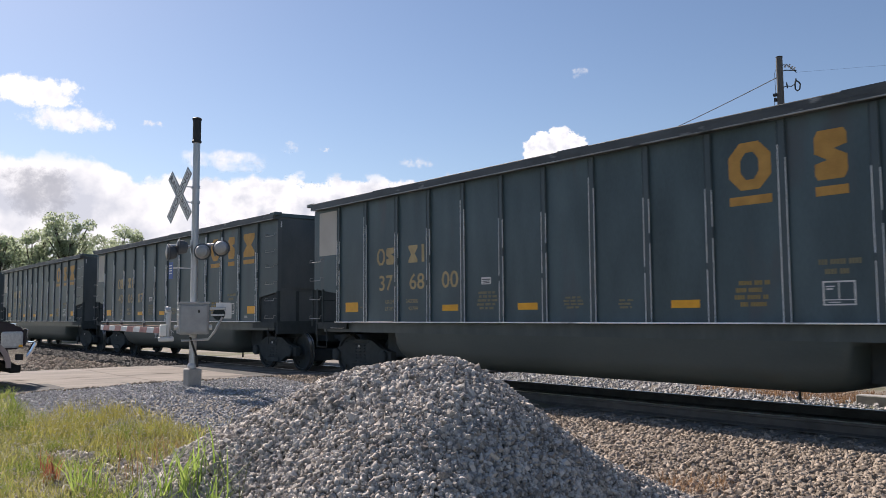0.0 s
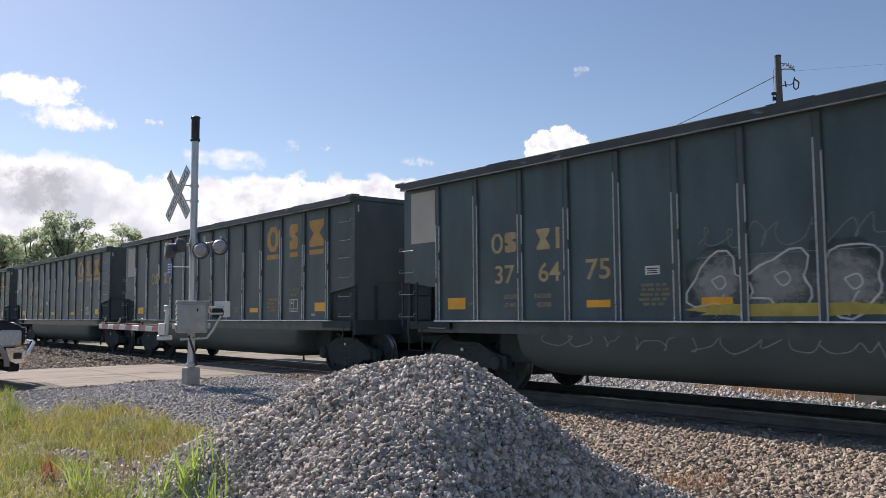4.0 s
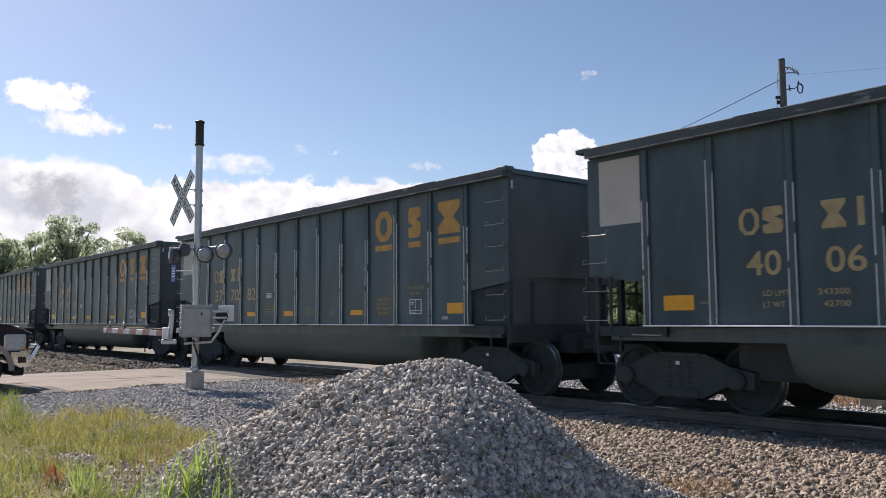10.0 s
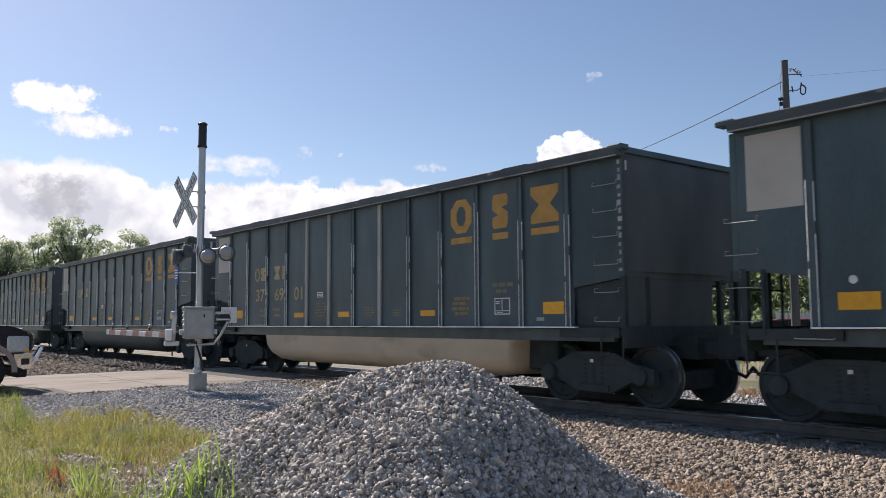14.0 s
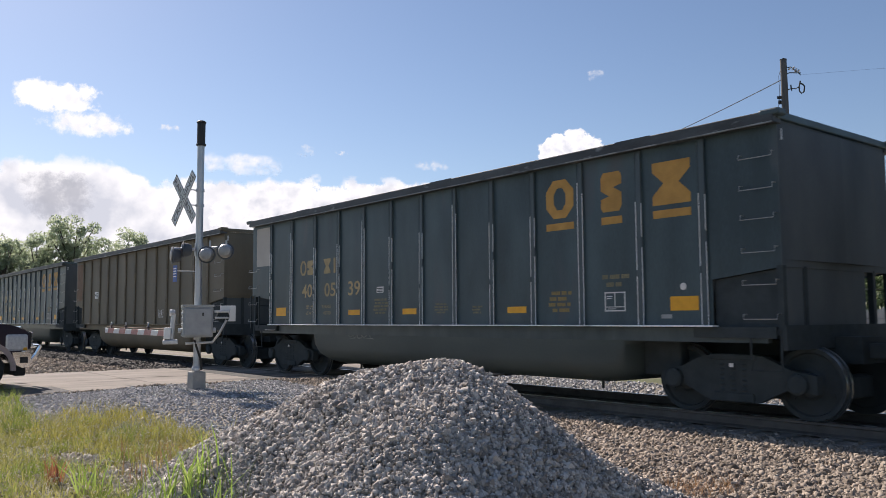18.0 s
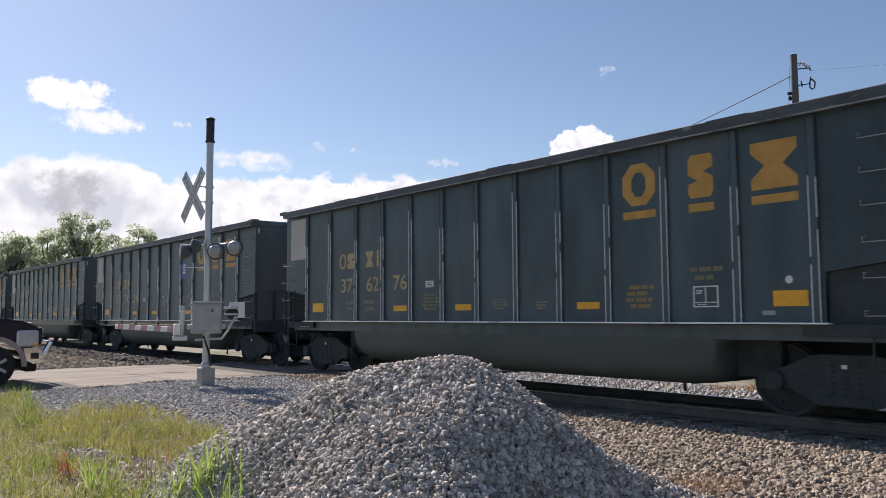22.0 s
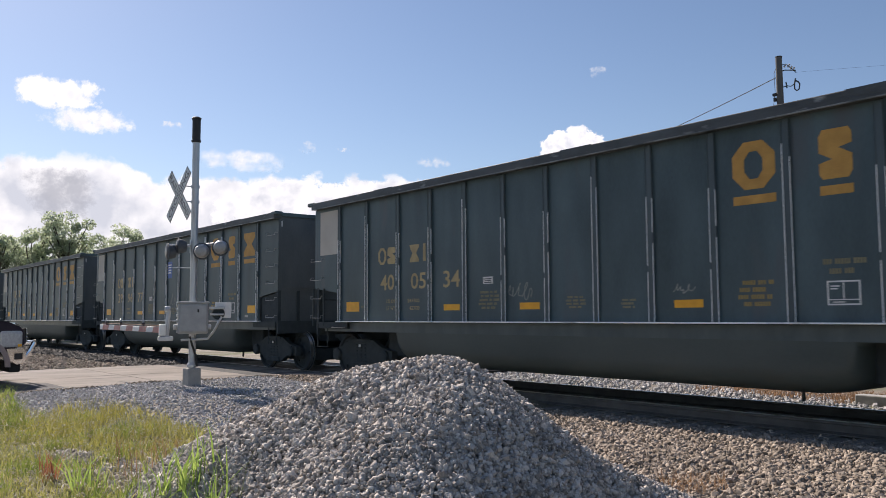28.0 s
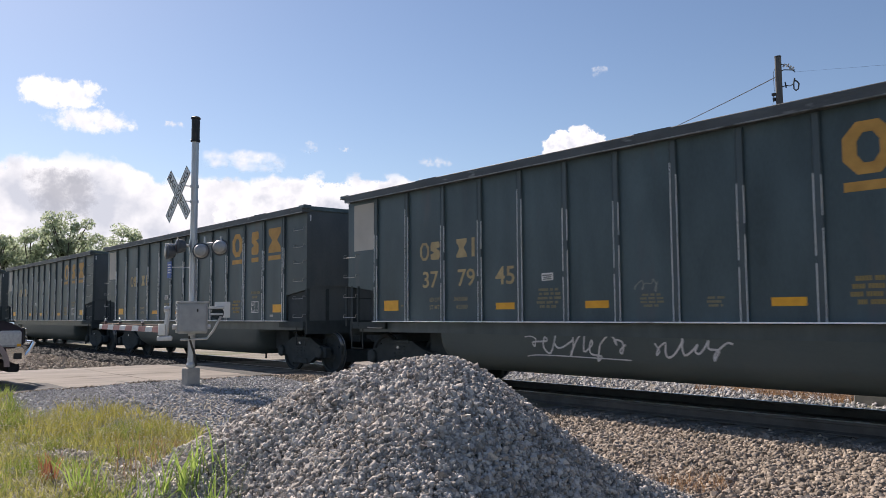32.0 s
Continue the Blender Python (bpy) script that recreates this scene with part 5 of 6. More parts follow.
scatter("ballast_stones", 7000, -42.0, -22.8, -6.4, -2.9, 0.028, 35, M_BALLAST, "tan ballast stones beyond the road", in_view, 0, bed_height)
# Dark stones lay the train's shadow along the rail.
scatter("oily_ballast", 12000, -45.0, -22.8, -3.1, -0.9, 0.04, 36, M_SHADESTONE, "ballast darkened as train shade beside the rail beyond the road", in_view, 0, bed_height)
scatter("grit_stones", 34000, -15.95, -6.5, -8.6, -2.6, 0.0145, 37, M_GRITSTONE, "grey crushed grit round the signal mast",
        lambda x, y, rr: in_view(x, y, rr) & (y > -8.3 + 0.25 * (x + 14) * (x > -14)))


scatter("edge_debris", 5200, -16.25, -15.5, -9.0, -1.8, 0.016, 39, M_BALLAST, "brown grit and broken edge along the road",
        lambda x, y, rr: rr.uniform(0, 1, len(x)) < np.exp(-((x + 15.9 + 0.12 * np.sin(y * 5)) / 0.16) ** 2), 0.012)

# ------------------------------------------------------------------ grass and weeds
def blades_mesh(name, pts, heights, widths, lean, seed, material):
    """Bent blades of grass, five corners each."""
    rr = np.random.RandomState(seed)
    n = len(pts)
    a = rr.uniform(0, 2 * np.pi, n)
    b = rr.uniform(0, 2 * np.pi, n)
    side = np.stack([np.cos(a), np.sin(a), np.zeros(n)], 1) * widths[:, None]
    bend = np.stack([np.cos(b), np.sin(b), np.zeros(n)], 1) * (heights * lean * rr.uniform(0.2, 1, n))[:, None]
    up = np.zeros((n, 3))
    up[:, 2] = heights
    V = np.stack([pts - side, pts + side, pts + up * 0.55 + bend * 0.35 - side * 0.8, pts + up * 0.55 + bend * 0.35 + side * 0.8, pts + up * 0.97 + bend], 1)
    idx = np.arange(n) * 5
    quads = np.stack([idx, idx + 1, idx + 3, idx + 2], 1)
    tris = np.stack([idx + 2, idx + 3, idx + 4], 1)
    me = bpy.data.meshes.new(name)
    me.from_pydata(V.reshape(-1, 3).tolist(), [], quads.tolist() + tris.tolist())
    me.materials.append(material)
    return me


GRASS_AREA = [(-20, -7.2), (-16, -7.75), (-13.6, -8.1), (-11.8, -7.7), (-10.4, -6.75), (-8.8, -6.8), (-6.0, -8.1), (-5.8, -9.2), (-7.4, -10.1), (-14.5, -10.3), (-22, -9.4)]


def inside(poly, x, y):
    c = np.zeros(len(x), bool)
    for (x1, y1), (x2, y2) in zip(poly, poly[1:] + poly[:1]):
        k = ((y1 > y) != (y2 > y)) & (x < (x2 - x1) * (y - y1) / (y2 - y1 + 1e-12) + x1)
        c ^= k
    return c


def bare_ground(x, y):
    """How bare the verge is, 0 to 1: a stony patch and the toe of the heap."""
    patch = 1 - smooth01(0.25, 1.0, np.hypot((x + 9.25) / 0.75, (y + 8.3) / 0.32))
    toe = smooth01(-9.0, -8.0, x) * smooth01(-9.0, -8.3, y)
    return 0.92 * np.maximum(patch, toe * 0.85)


def grass(name, n, poly, h, w, lean, seed, material, label, tufts=0, soft=0.0):
    rr = np.random.RandomState(seed)
    bx = [p[0] for p in poly]
    by = [p[1] for p in poly]
    x, y = rr.uniform(min(bx), max(bx), n), rr.uniform(min(by), max(by), n)
    if tufts:
        cx, cy = rr.uniform(min(bx), max(bx), tufts), rr.uniform(min(by), max(by), tufts)
        k = rr.randint(0, tufts, n)
        x, y = cx[k] + rr.normal(0, 0.09, n), cy[k] + rr.normal(0, 0.09, n)
    k = inside(poly, x + rr.normal(0, 1, n) * soft, y + rr.normal(0, 0.45, n) * soft)
    if poly is GRASS_AREA:                  # stony bare ground thins the grass out
        k &= rr.uniform(0, 1, n) > bare_ground(x, y)
    x, y = x[k], y[k]
    dx, dy = x - EYE[0], y - EYE[1]
    r, d = dx * RGT[0] + dy * RGT[1], dx * FWD[0] + dy * FWD[1]
    z = np.maximum(ground_z(x, y), np.where((np.abs(r) < 3.5) & (d > 3.3), heap_z(r, d), -1)) - 0.01
    n = len(x)
    H = h * rr.uniform(0.45, 1.25, n)
    return tagged(new(name, blades_mesh(name, np.stack([x, y, z], 1), H, np.full(n, w) * rr.uniform(0.6, 1.3, n), lean, seed, material)), label, "grass", kind="stuff")


grass("dry_grass", 52000, GRASS_AREA, 0.13, 0.004, 0.9, 51, M_GRASSDRY, "low yellow-green drying grass on the verge", 1900, 0.25)
grass("verge_grass", 12000, GRASS_AREA, 0.14, 0.005, 0.8, 53, M_GRASSLUSH, "fresh green grass tufts on the verge", 160)
grass("seed_grass", 3000, GRASS_AREA, 0.2, 0.0025, 0.9, 52, M_SEED, "pale dry seed heads over the verge grass", 500)
grass("lush_grass", 3600, [(-19, -7.1), (-13.4, -7.95), (-12.2, -8.1), (-11.7, -8.5), (-14, -8.6), (-20, -7.6)], 0.23, 0.005, 0.95, 55, M_GRASSLUSH, "tall lush green grass by the road edge", 60)
grass("tall_grass", 800, [(-6.05, -9.45), (-5.45, -8.95), (-5.05, -8.45), (-4.55, -8.8), (-4.85, -9.3), (-5.45, -9.95)], 0.31, 0.0062, 0.9, 57, M_GRASSTALL, "tall broad-bladed green grass before the stone heap", 75)
grass("tall_grass", 110, [(-7.95, -8.7), (-7.6, -8.4), (-7.3, -8.5), (-7.4, -8.85)], 0.36, 0.006, 0.7, 60, M_GRASSTALL, "tall broad-bladed green grass on the verge", 14)
grass("golden_grass", 6500, [(-13.0, -8.1), (-12.2, -7.4), (-10.9, -6.6), (-9.0, -6.75), (-8.6, -7.35), (-9.6, -8.0), (-11.0, -8.5)], 0.16, 0.004, 0.9, 56, M_GRASSGOLD, "golden olive grass along the edge of the grit", 120, 0.5)
grass("straw_grass", 420, [(-9.6, -7.3), (-9.0, -6.9), (-8.6, -7.2), (-9.1, -7.6)], 0.15, 0.004, 0.9, 66, M_STRAW, "dry orange straw at the toe of the heap", 16)
grass("weed_stalks", 70, [(-5.9, -9.2), (-5.3, -8.5), (-4.3, -8.6), (-4.5, -9.3)], 0.42, 0.0022, 0.3, 67, M_STALK, "thin dark weed stalks before the stone heap", 30)
grass("weed_stalks", 60, [(-9.2, -7.9), (-8.7, -7.5), (-7.4, -7.9), (-7.8, -8.4)], 0.38, 0.004, 0.25, 58, M_STRAW, "thin dry weed stalks at the foot of the heap", 9)
scatter("seed_tops", 16000, -19, -5.8, -10.2, -6.8, 0.0065, 81, M_SEED, "pale seed tops among the verge grass",
        lambda x, y, rr: in_view(x, y, rr) & inside(GRASS_AREA, x, y) & (rr.uniform(0, 1, len(x)) < 0.6), 0.11)
scatter("loose_stones", 13000, -10.5, -5.5, -9.4, -6.4, 0.02, 83, M_STONE, "stray pale stones in the grass below the heap",
        lambda x, y, rr: in_view(x, y, rr) & (rr.uniform(0, 1, len(x)) < np.clip(bare_ground(x, y) * 1.1, 0.04, 0.9)), 0.01)
grass("far_weeds", 2600, [(-9.6, 3.4), (-6.4, 3.0), (-6.0, 4.6), (-9.4, 5.2)], 0.16, 0.006, 1.1, 64, M_STRAW, "brown dry weeds beyond the far rail", 90)
grass("dead_weeds", 420, [(-4.5, -4.75), (-4.1, -4.3), (-3.75, -4.75), (-4.05, -5.15)], 0.17, 0.003, 1.2, 59, M_STRAW, "dead reddish straw at the foot of the heap", 30)
grass("red_weed", 90, [(-8.36, -8.86), (-8.24, -8.74), (-8.1, -8.78), (-8.22, -8.9)], 0.3, 0.006, 0.35, 61, M_REDWEED, "rust-red dock weed in the grass")


# ------------------------------------------------------------------ crossing signal
def signal_mast(x, y):
    """Crossing mast with crossbuck, lamps, gate machine and lowered arm."""
    mast = thing("crossing_signal", pose(x, y, 0.03), "silver railway crossing mast with crossbuck, lamps and lowered gate", "crossing signal")
    bm = boxbm(-0.135, 0.135, -0.135, 0.135, -0.16, 0.31, 0.02)
    part("foundation", bm, M_BASE, mast, "square grey cast base")
    bm = tubebm([(0, 0, 0.3), (0, 0, 4.8)], 0.069, 16)
    lathe(bm, [(0.1, 0.33), (0.1, 0.37), (0.075, 0.42), (0.07, 0.6)], 16, "z")
    part("pole", bm, M_ALU, mast, "dull aluminium tube", smooth=False)
    bm = tubebm([(0, 0, 4.76), (0, 0, 5.2)], 0.08, 16)
    lathe(bm, [(0.09, 5.2), (0.095, 5.225), (0.06, 5.25)], 16, "z")
    lathe(bm, [(0.085, 4.74), (0.094, 4.75), (0.094, 4.78), (0.085, 4.79)], 16, "z")
    part("bell_housing", bm, M_BLACK, mast, "black cylindrical bell at the top")
    # crossbuck: two blades on the drivers' side
    for k, (ang, words) in enumerate(((47, (("RAIL", -0.56, -0.14), ("ROAD", 0.14, 0.56))), (-47, (("CROSSING", -0.55, 0.55),)))):
        yb = -0.32 - 0.012 * k
        bm = boxbm(-0.61, 0.61, -0.004, 0.004, -0.115, 0.115)
        bl = part("crossbuck_blade", bm, M_SIGNWHITE, mast, "white crossbuck blade with black words", pose(0, yb, 3.66, 0, 0, 5) @ pose(0, 0, 0, 0, ang, 0))
        bm = bmesh.new()
        for a, b, c, d in ((-0.6, 0.6, 0.1, 0.108), (-0.6, 0.6, -0.108, -0.1), (-0.6, -0.592, -0.1, 0.1), (0.592, 0.6, -0.1, 0.1)):
            box(bm, a, b, -0.008, -0.004, c, d)
        part("blade_border", bm, M_BLACK, bl)
        for w, a, b in words:
            for one in single_letters(letter_mesh("blade_letter", [(w, a, b, -0.06, 0.06, 0.01)], -0.0075, M_BLACK)):
                part("blade_letter", one, None, bl)
    bm = bmesh.new()
    for z in (3.55, 3.85):
        tube(bm, [(0, 0.02, z), (0, -0.33, z)], 0.012, 6)
        tube(bm, [(0, 0, z - 0.025), (0, 0, z + 0.025)], 0.085, 12)
    part("sign_bracket", bm, M_ALU, mast)
    # lamps
    bm = tubebm([(-0.15, -0.5, 2.68), (0, 0.0, 2.68), (0.56, 0.36, 2.72)], 0.028, 8)
    tube(bm, [(0, 0, 2.55), (0, 0, 2.8)], 0.085, 12)
    for lx, ly in ((0.3, 0.1), (0.53, 0.33)):
        tube(bm, [(lx, ly, 2.62), (lx, ly, 2.84)], 0.02, 8)
    part("lamp_arm", bm, M_ALU, mast)
    disc = mesh_of("lamp_backing", lathebm([(0.19, -0.03), (0.195, -0.024), (0.19, -0.018)], 28))
    disc.materials.append(M_LAMPBLACK)
    cup = mesh_of("lamp_housing", lathebm([(0.05, 0.17), (0.12, 0.15), (0.155, 0.06), (0.16, -0.03), (0.145, -0.045)], 24))
    cup.materials.append(M_LENS)
    bm = bmesh.new()
    rows = []
    for d in (-0.02, -0.3):
        rows.append([bm.verts.new((0.165 * math.cos(a), d - (0.0 if d > -0.1 else 0), 0.165 * math.sin(a))) for a in np.linspace(-0.1, math.pi + 0.1, 14)])
        rows.append([bm.verts.new((0.158 * math.cos(a), d, 0.158 * math.sin(a))) for a in np.linspace(-0.1, math.pi + 0.1, 14)])
    for a, b in ((0, 2), (3, 1), (2, 3), (1, 0)):
        for k in range(13):
            bm.faces.new((rows[a][k], rows[a][k + 1], rows[b][k + 1], rows[b][k]))
    hood = mesh_of("lamp_hood", bm)
    hood.materials.append(M_LAMPBLACK)
    lens = mesh_of("lamp_lens", lathebm([(0.14, -0.05), (0.1, -0.065), (0.02, -0.07)], 24))
    lens.materials.append(M_REDLENS)
    dark_cup = cup.copy()
    dark_cup.materials[0] = M_LAMPBLACK
    for lx, ly, lz, rz in ((0.3, 0.03, 2.56, 240), (0.53, 0.31, 2.63, 240), (-0.12, -0.46, 2.55, -8), (0.0, -0.3, 2.66, -14)):
        lamp = part("flashing_lamp", cup if rz > 0 else dark_cup, None, mast, "round crossing lamp with hood and black backing", pose(lx, ly, lz, 0, 0, rz))
        lamp.scale = (0.86,) * 3
        part("backing", disc, None, lamp, "", pose(0, 0.0, 0))
        if rz > 0:
            part("hood", hood, None, lamp)
        part("lens", lens, None, lamp, "dark red unlit lens")
    # blue notice on a stalk
    bm = boxbm(-0.1, 0.1, -0.006, 0.0, -0.16, 0.16)
    pl = part("notice_sign", bm, M_BLUE, mast, "small blue notice plate", pose(-0.12, -0.42, 2.2))
    bm = bmesh.new()
    for z in (0.1, 0.05, 0.0, -0.05):
        box(bm, -0.07, 0.07, -0.009, -0.006, z - 0.015, z + 0.005)
    part("notice_text", bm, M_SIGNWHITE, pl)
    part("notice_stalk", tubebm([(0, 0, 2.25), (-0.12, -0.42, 2.25)], 0.01, 6), M_ALU, mast)
    # gate machine, seen broadside
    g = pose(0.1, -0.06, 0, 0, 0, 72)
    mach = part("gate_machine", boxbm(-0.27, 0.29, -0.24, 0.14, 0.97, 1.57, 0.035), M_BOX, mast, "silver grey gate machine cabinet", g)
    part("cabinet_lid", boxbm(-0.285, 0.305, -0.255, 0.15, 1.55, 1.59, 0.012), M_BOX, mach)
    part("cabinet_latch", boxbm(0.08, 0.11, -0.275, -0.25, 1.38, 1.44, 0.006), M_BLACK, mach)
    part("cabinet_door", boxbm(-0.235, 0.255, -0.262, -0.238, 1.01, 1.52, 0.012), M_BOX, mach)
    bm = tubebm([(-0.34, 0, 1.1), (0.36, 0, 1.1)], 0.05, 10)
    part("gate_shaft", bm, M_ALU, mach)
    # gate arm along -x, with side supports
    for k in range(6):
        part("hinge_bolt", lathebm([(0.03, -0.295), (0.028, -0.27)], 8, "x"), M_ALU, mach, "", pose(0, -0.1, 1.02 + k * 0.1))
    bm = tubebm([(-0.46, 0, 0.93), (-0.43, 0, 1.42)], [0.05, 0.045], 10)
    lathe(bm, [(0.06, -0.5), (0.065, -0.46), (0.05, -0.4)], 12, "x")
    bmesh.ops.translate(bm, vec=(0, 0, 1.44), verts=bm.verts[-36:])
    part("arm_channel", bm, M_ALU, mach)
    part("arm_foot", boxbm(-0.62, -0.34, -0.1, 0.04, 0.84, 0.93, 0.02), M_ALU, mach)
    part("arm_clamp", boxbm(-0.6, -0.48, -0.12, 0.06, 0.94, 1.16, 0.02), M_SIGNWHITE, mach, "pale arm clamp")
    # counterweight plates behind
    bm = boxbm(0.32, 0.62, -0.03, 0.03, 1.44, 1.49, 0.01)
    box(bm, 0.34, 0.6, -0.02, 0.02, 1.32, 1.36, 0.01)
    part("counterweight_arm", bm, M_ALU, mach)
    part("counterweight", lathebm([(0.02, -0.04), (0.12, -0.04), (0.125, 0.0), (0.12, 0.04), (0.02, 0.04)], 20), M_UNDER, mach, "dark round counterweight", pose(0.5, 0.07, 1.36))
    bm = boxbm(0.44, 0.74, 0.04, 0.065, 1.27, 1.58, 0.008)
    part("weight_plate", bm, M_SIGNWHITE, mach, "pale square plate")
    bm = tubebm([(0.56, 0.0, 1.3), (0.42, 0.0, 1.02), (0.3, 0.0, 0.87), (-0.2, 0.0, 0.85)], 0.024, 8)
    part("gate_bracket", bm, M_ALU, mach)
    bm = tubebm([(0.1, -0.1, 0.92), (0.09, -0.04, 0.75), (0.1, 0.03, 0.55), (0.09, 0.06, 0.34)], 0.022, 8)
    part("conduit", bm, M_BLACK, mast)
    return mast


MAST = (-14.7, -4.81)
mast = signal_mast(*MAST)
mast.scale = (0.95,) * 3


def gate_arm():
    """Lowered arm from the machine across the lane, striped red and white."""
    arm = part("gate_arm", boxbm(-4.1, 0, -0.02, 0.02, -0.055, 0.055, 0.008), M_SIGNWHITE, mast, "red and white striped lowered gate arm", pose(-0.25, -0.42, 1.04, 0, 0.5, 0))
    for i in range(5):
        x = -0.3 - i * 0.8
        bm = prismbm([(x, -0.056), (x - 0.4, -0.056), (x - 0.34, 0.056), (x + 0.06, 0.056)], -0.024, 0.024)
        part("stripe", bm, M_FADEDRED, arm, "sun-bleached red stripe")
    part("arm_cable", tubebm([(-0.3, 0, 0.085), (-4.0, 0, 0.085)], 0.008, 6), M_RUST, arm, "rusty brown cable along the arm")
    for x in (-1.3, -2.7, -3.7):
        lamp = part("arm_lamp", lathebm([(0.016, -0.03), (0.024, 0), (0.016, 0.03)], 12), M_REDLENS, arm, "small red arm lamp", pose(x, 0, 0.11))
        part("lamp_hoop", tubebm([(-0.04, 0, -0.06), (-0.04, 0, 0.05), (-0.015, 0, 0.085), (0.025, 0, 0.08), (0.04, 0, 0.03)], 0.011, 6), M_ALU, lamp, "bent grey lamp bracket")
        part("lamp_stem", boxbm(-0.01, 0.01, -0.01, 0.01, -0.06, -0.02), M_BLACK, lamp)


gate_arm()


# ------------------------------------------------------------------ pickup waiting at the crossing
def pickup(x, y):
    """Two-tone pickup that faces the track; its own space looks along +y, the nose at about y = 0.6."""
    AXLE = -0.22
    car = thing("pickup_truck", pose(x, y, -0.055), "maroon and silver pickup truck waiting on the road", "pickup truck")
    W2 = 0.98
    prof = [(-4.75, 0.6), (-4.75, 1.3), (-2.95, 1.31), (-0.75, 1.33), (-0.3, 1.32), (0.3, 1.26), (0.52, 1.2), (0.6, 1.12), (0.63, 0.82), (0.5, 0.78)]
    arch = [(AXLE + 0.5 * math.cos(a), 0.4 + 0.5 * math.sin(a)) for a in np.linspace(0.35, math.pi - 0.35, 9)]
    arch2 = [(px - 3.68, pz) for px, pz in arch]
    outline = prof + arch + [(-0.74, 0.5), (-3.38, 0.5)] + arch2 + [(-4.42, 0.55)]
    bm = prismbm(outline, -W2, W2, "x")
    part("body", bm, M_MAROON, car)
    bm = prismbm([(-4.75, 0.5), (-4.42, 0.5), (-4.42, 0.72), (-4.75, 0.72)], -W2 - 0.006, W2 + 0.006, "x")
    prism(bm, [(-3.38, 0.45), (-0.74, 0.45), (-0.74, 0.72), (-3.38, 0.72)], -W2 - 0.006, W2 + 0.006, "x")
    part("lower_panel", bm, M_SILVER, car, "silver lower body panel")
    for s in (-1, 1):
        bm = bmesh.new()
        a0 = [(AXLE + 0.5 * math.cos(a), 0.4 + 0.5 * math.sin(a)) for a in np.linspace(-0.05, math.pi + 0.05, 15)]
        a1 = [(AXLE + 0.6 * math.cos(a), 0.4 + 0.59 * math.sin(a)) for a in np.linspace(-0.05, math.pi + 0.05, 15)]
        prism(bm, a0 + a1[::-1], *sorted((s * (W2 - 0.03), s * (W2 + 0.03))), "x")
        part("wheel_flare", bm, M_FLARE, car, "mauve-silver wheel arch flare")
    hood = prismbm([(-0.72, 1.33), (-0.3, 1.32), (0.3, 1.26), (0.5, 1.2), (0.5, 1.23), (0.28, 1.3), (-0.3, 1.36), (-0.72, 1.37)], -0.88, 0.88, "x")
    hd = part("hood", hood, M_MAROON, car)
    part("hood_trim", prismbm([(0.44, 1.22), (0.6, 1.13), (0.62, 1.18), (0.46, 1.27)], -0.9, 0.9, "x"), M_CHROME, hd, "chrome hood lip")
    cab = prismbm([(-2.95, 1.3), (-2.9, 1.96), (-2.6, 2.03), (-1.6, 2.03), (-1.3, 1.96), (-0.7, 1.33)], -0.86, 0.86, "x")
    part("cab", cab, M_MAROON, car)
    for s in (-1, 1):
        for k, pts in enumerate(([(-2.8, 1.5), (-2.75, 1.92), (-2.0, 1.95), (-2.0, 1.5)], [(-1.9, 1.5), (-1.9, 1.95), (-1.4, 1.92), (-0.95, 1.5)])):
            part("side_window", prismbm(pts, *sorted((s * 0.855, s * 0.87)), "x"), M_GLASSDARK, car, "dark tinted side window")
        part("door_mirror", boxbm(*sorted((s * 0.98, s * 1.2)), -0.95, -0.82, 1.45, 1.7, 0.03), M_BLACK, car)
        part("headlight", boxbm(*sorted((s * 0.6, s * 0.995)), 0.16, 0.6, 0.76, 1.12, 0.05), M_HEADLAMP, car, "large clear headlight")
        part("turn_signal", boxbm(*sorted((s * 0.9, s * 1.0)), 0.5, 0.58, 0.78, 0.84, 0.012), M_ORANGE, car)
        part("tail_light", boxbm(*sorted((s * 0.84, s * 0.985)), -4.78, -4.6, 0.8, 1.15, 0.02), M_RED, car)
        for yy in (-2.6, -1.5):
            part("door_handle", boxbm(*sorted((s * 0.98, s * 1.01)), yy - 0.1, yy + 0.1, 1.02, 1.06, 0.01), M_CHROME, car)
    part("windscreen", prismbm([(-1.27, 1.95), (-0.72, 1.37), (-0.7, 1.385), (-1.25, 1.97)], -0.78, 0.78, "x"), M_GLASSDARK, car, "dark tinted windscreen")
    part("bed_rim", boxbm(-0.95, 0.95, -4.72, -2.98, 1.3, 1.33, 0.01), M_BLACK, car)
    gr = part("grille", boxbm(-0.62, 0.62, 0.6, 0.74, 0.82, 1.16, 0.03), M_BLACK, car, "dark grille with chrome bars")
    for z in (0.88, 0.96, 1.04, 1.11):
        part("grille_bar", boxbm(-0.64, 0.64, 0.72, 0.76, z, z + 0.03, 0.008), M_CHROME, gr)
    bm = prismbm([(0.3, 0.74), (0.6, 0.75), (0.66, 0.68), (0.64, 0.46), (0.5, 0.42), (0.36, 0.5)], -1.0, 1.0, "x")
    bp = part("front_bumper", bm, M_CHROME, car, "chrome front bumper")
    for s in (-1, 1):
        part("fog_lamp_recess", boxbm(*sorted((s * 0.97, s * 1.004)), 0.44, 0.6, 0.52, 0.65, 0.01), M_BLACK, bp)
    part("air_dam", boxbm(-0.92, 0.92, 0.36, 0.58, 0.26, 0.46, 0.03), M_TYRE, car)
    bm = bmesh.new()
    tube(bm, [(0.7, 0.58, 0.55), (0.7, 0.7, 0.56), (0.7, 0.79, 0.68), (0.7, 0.88, 0.86)], 0.05, 8)
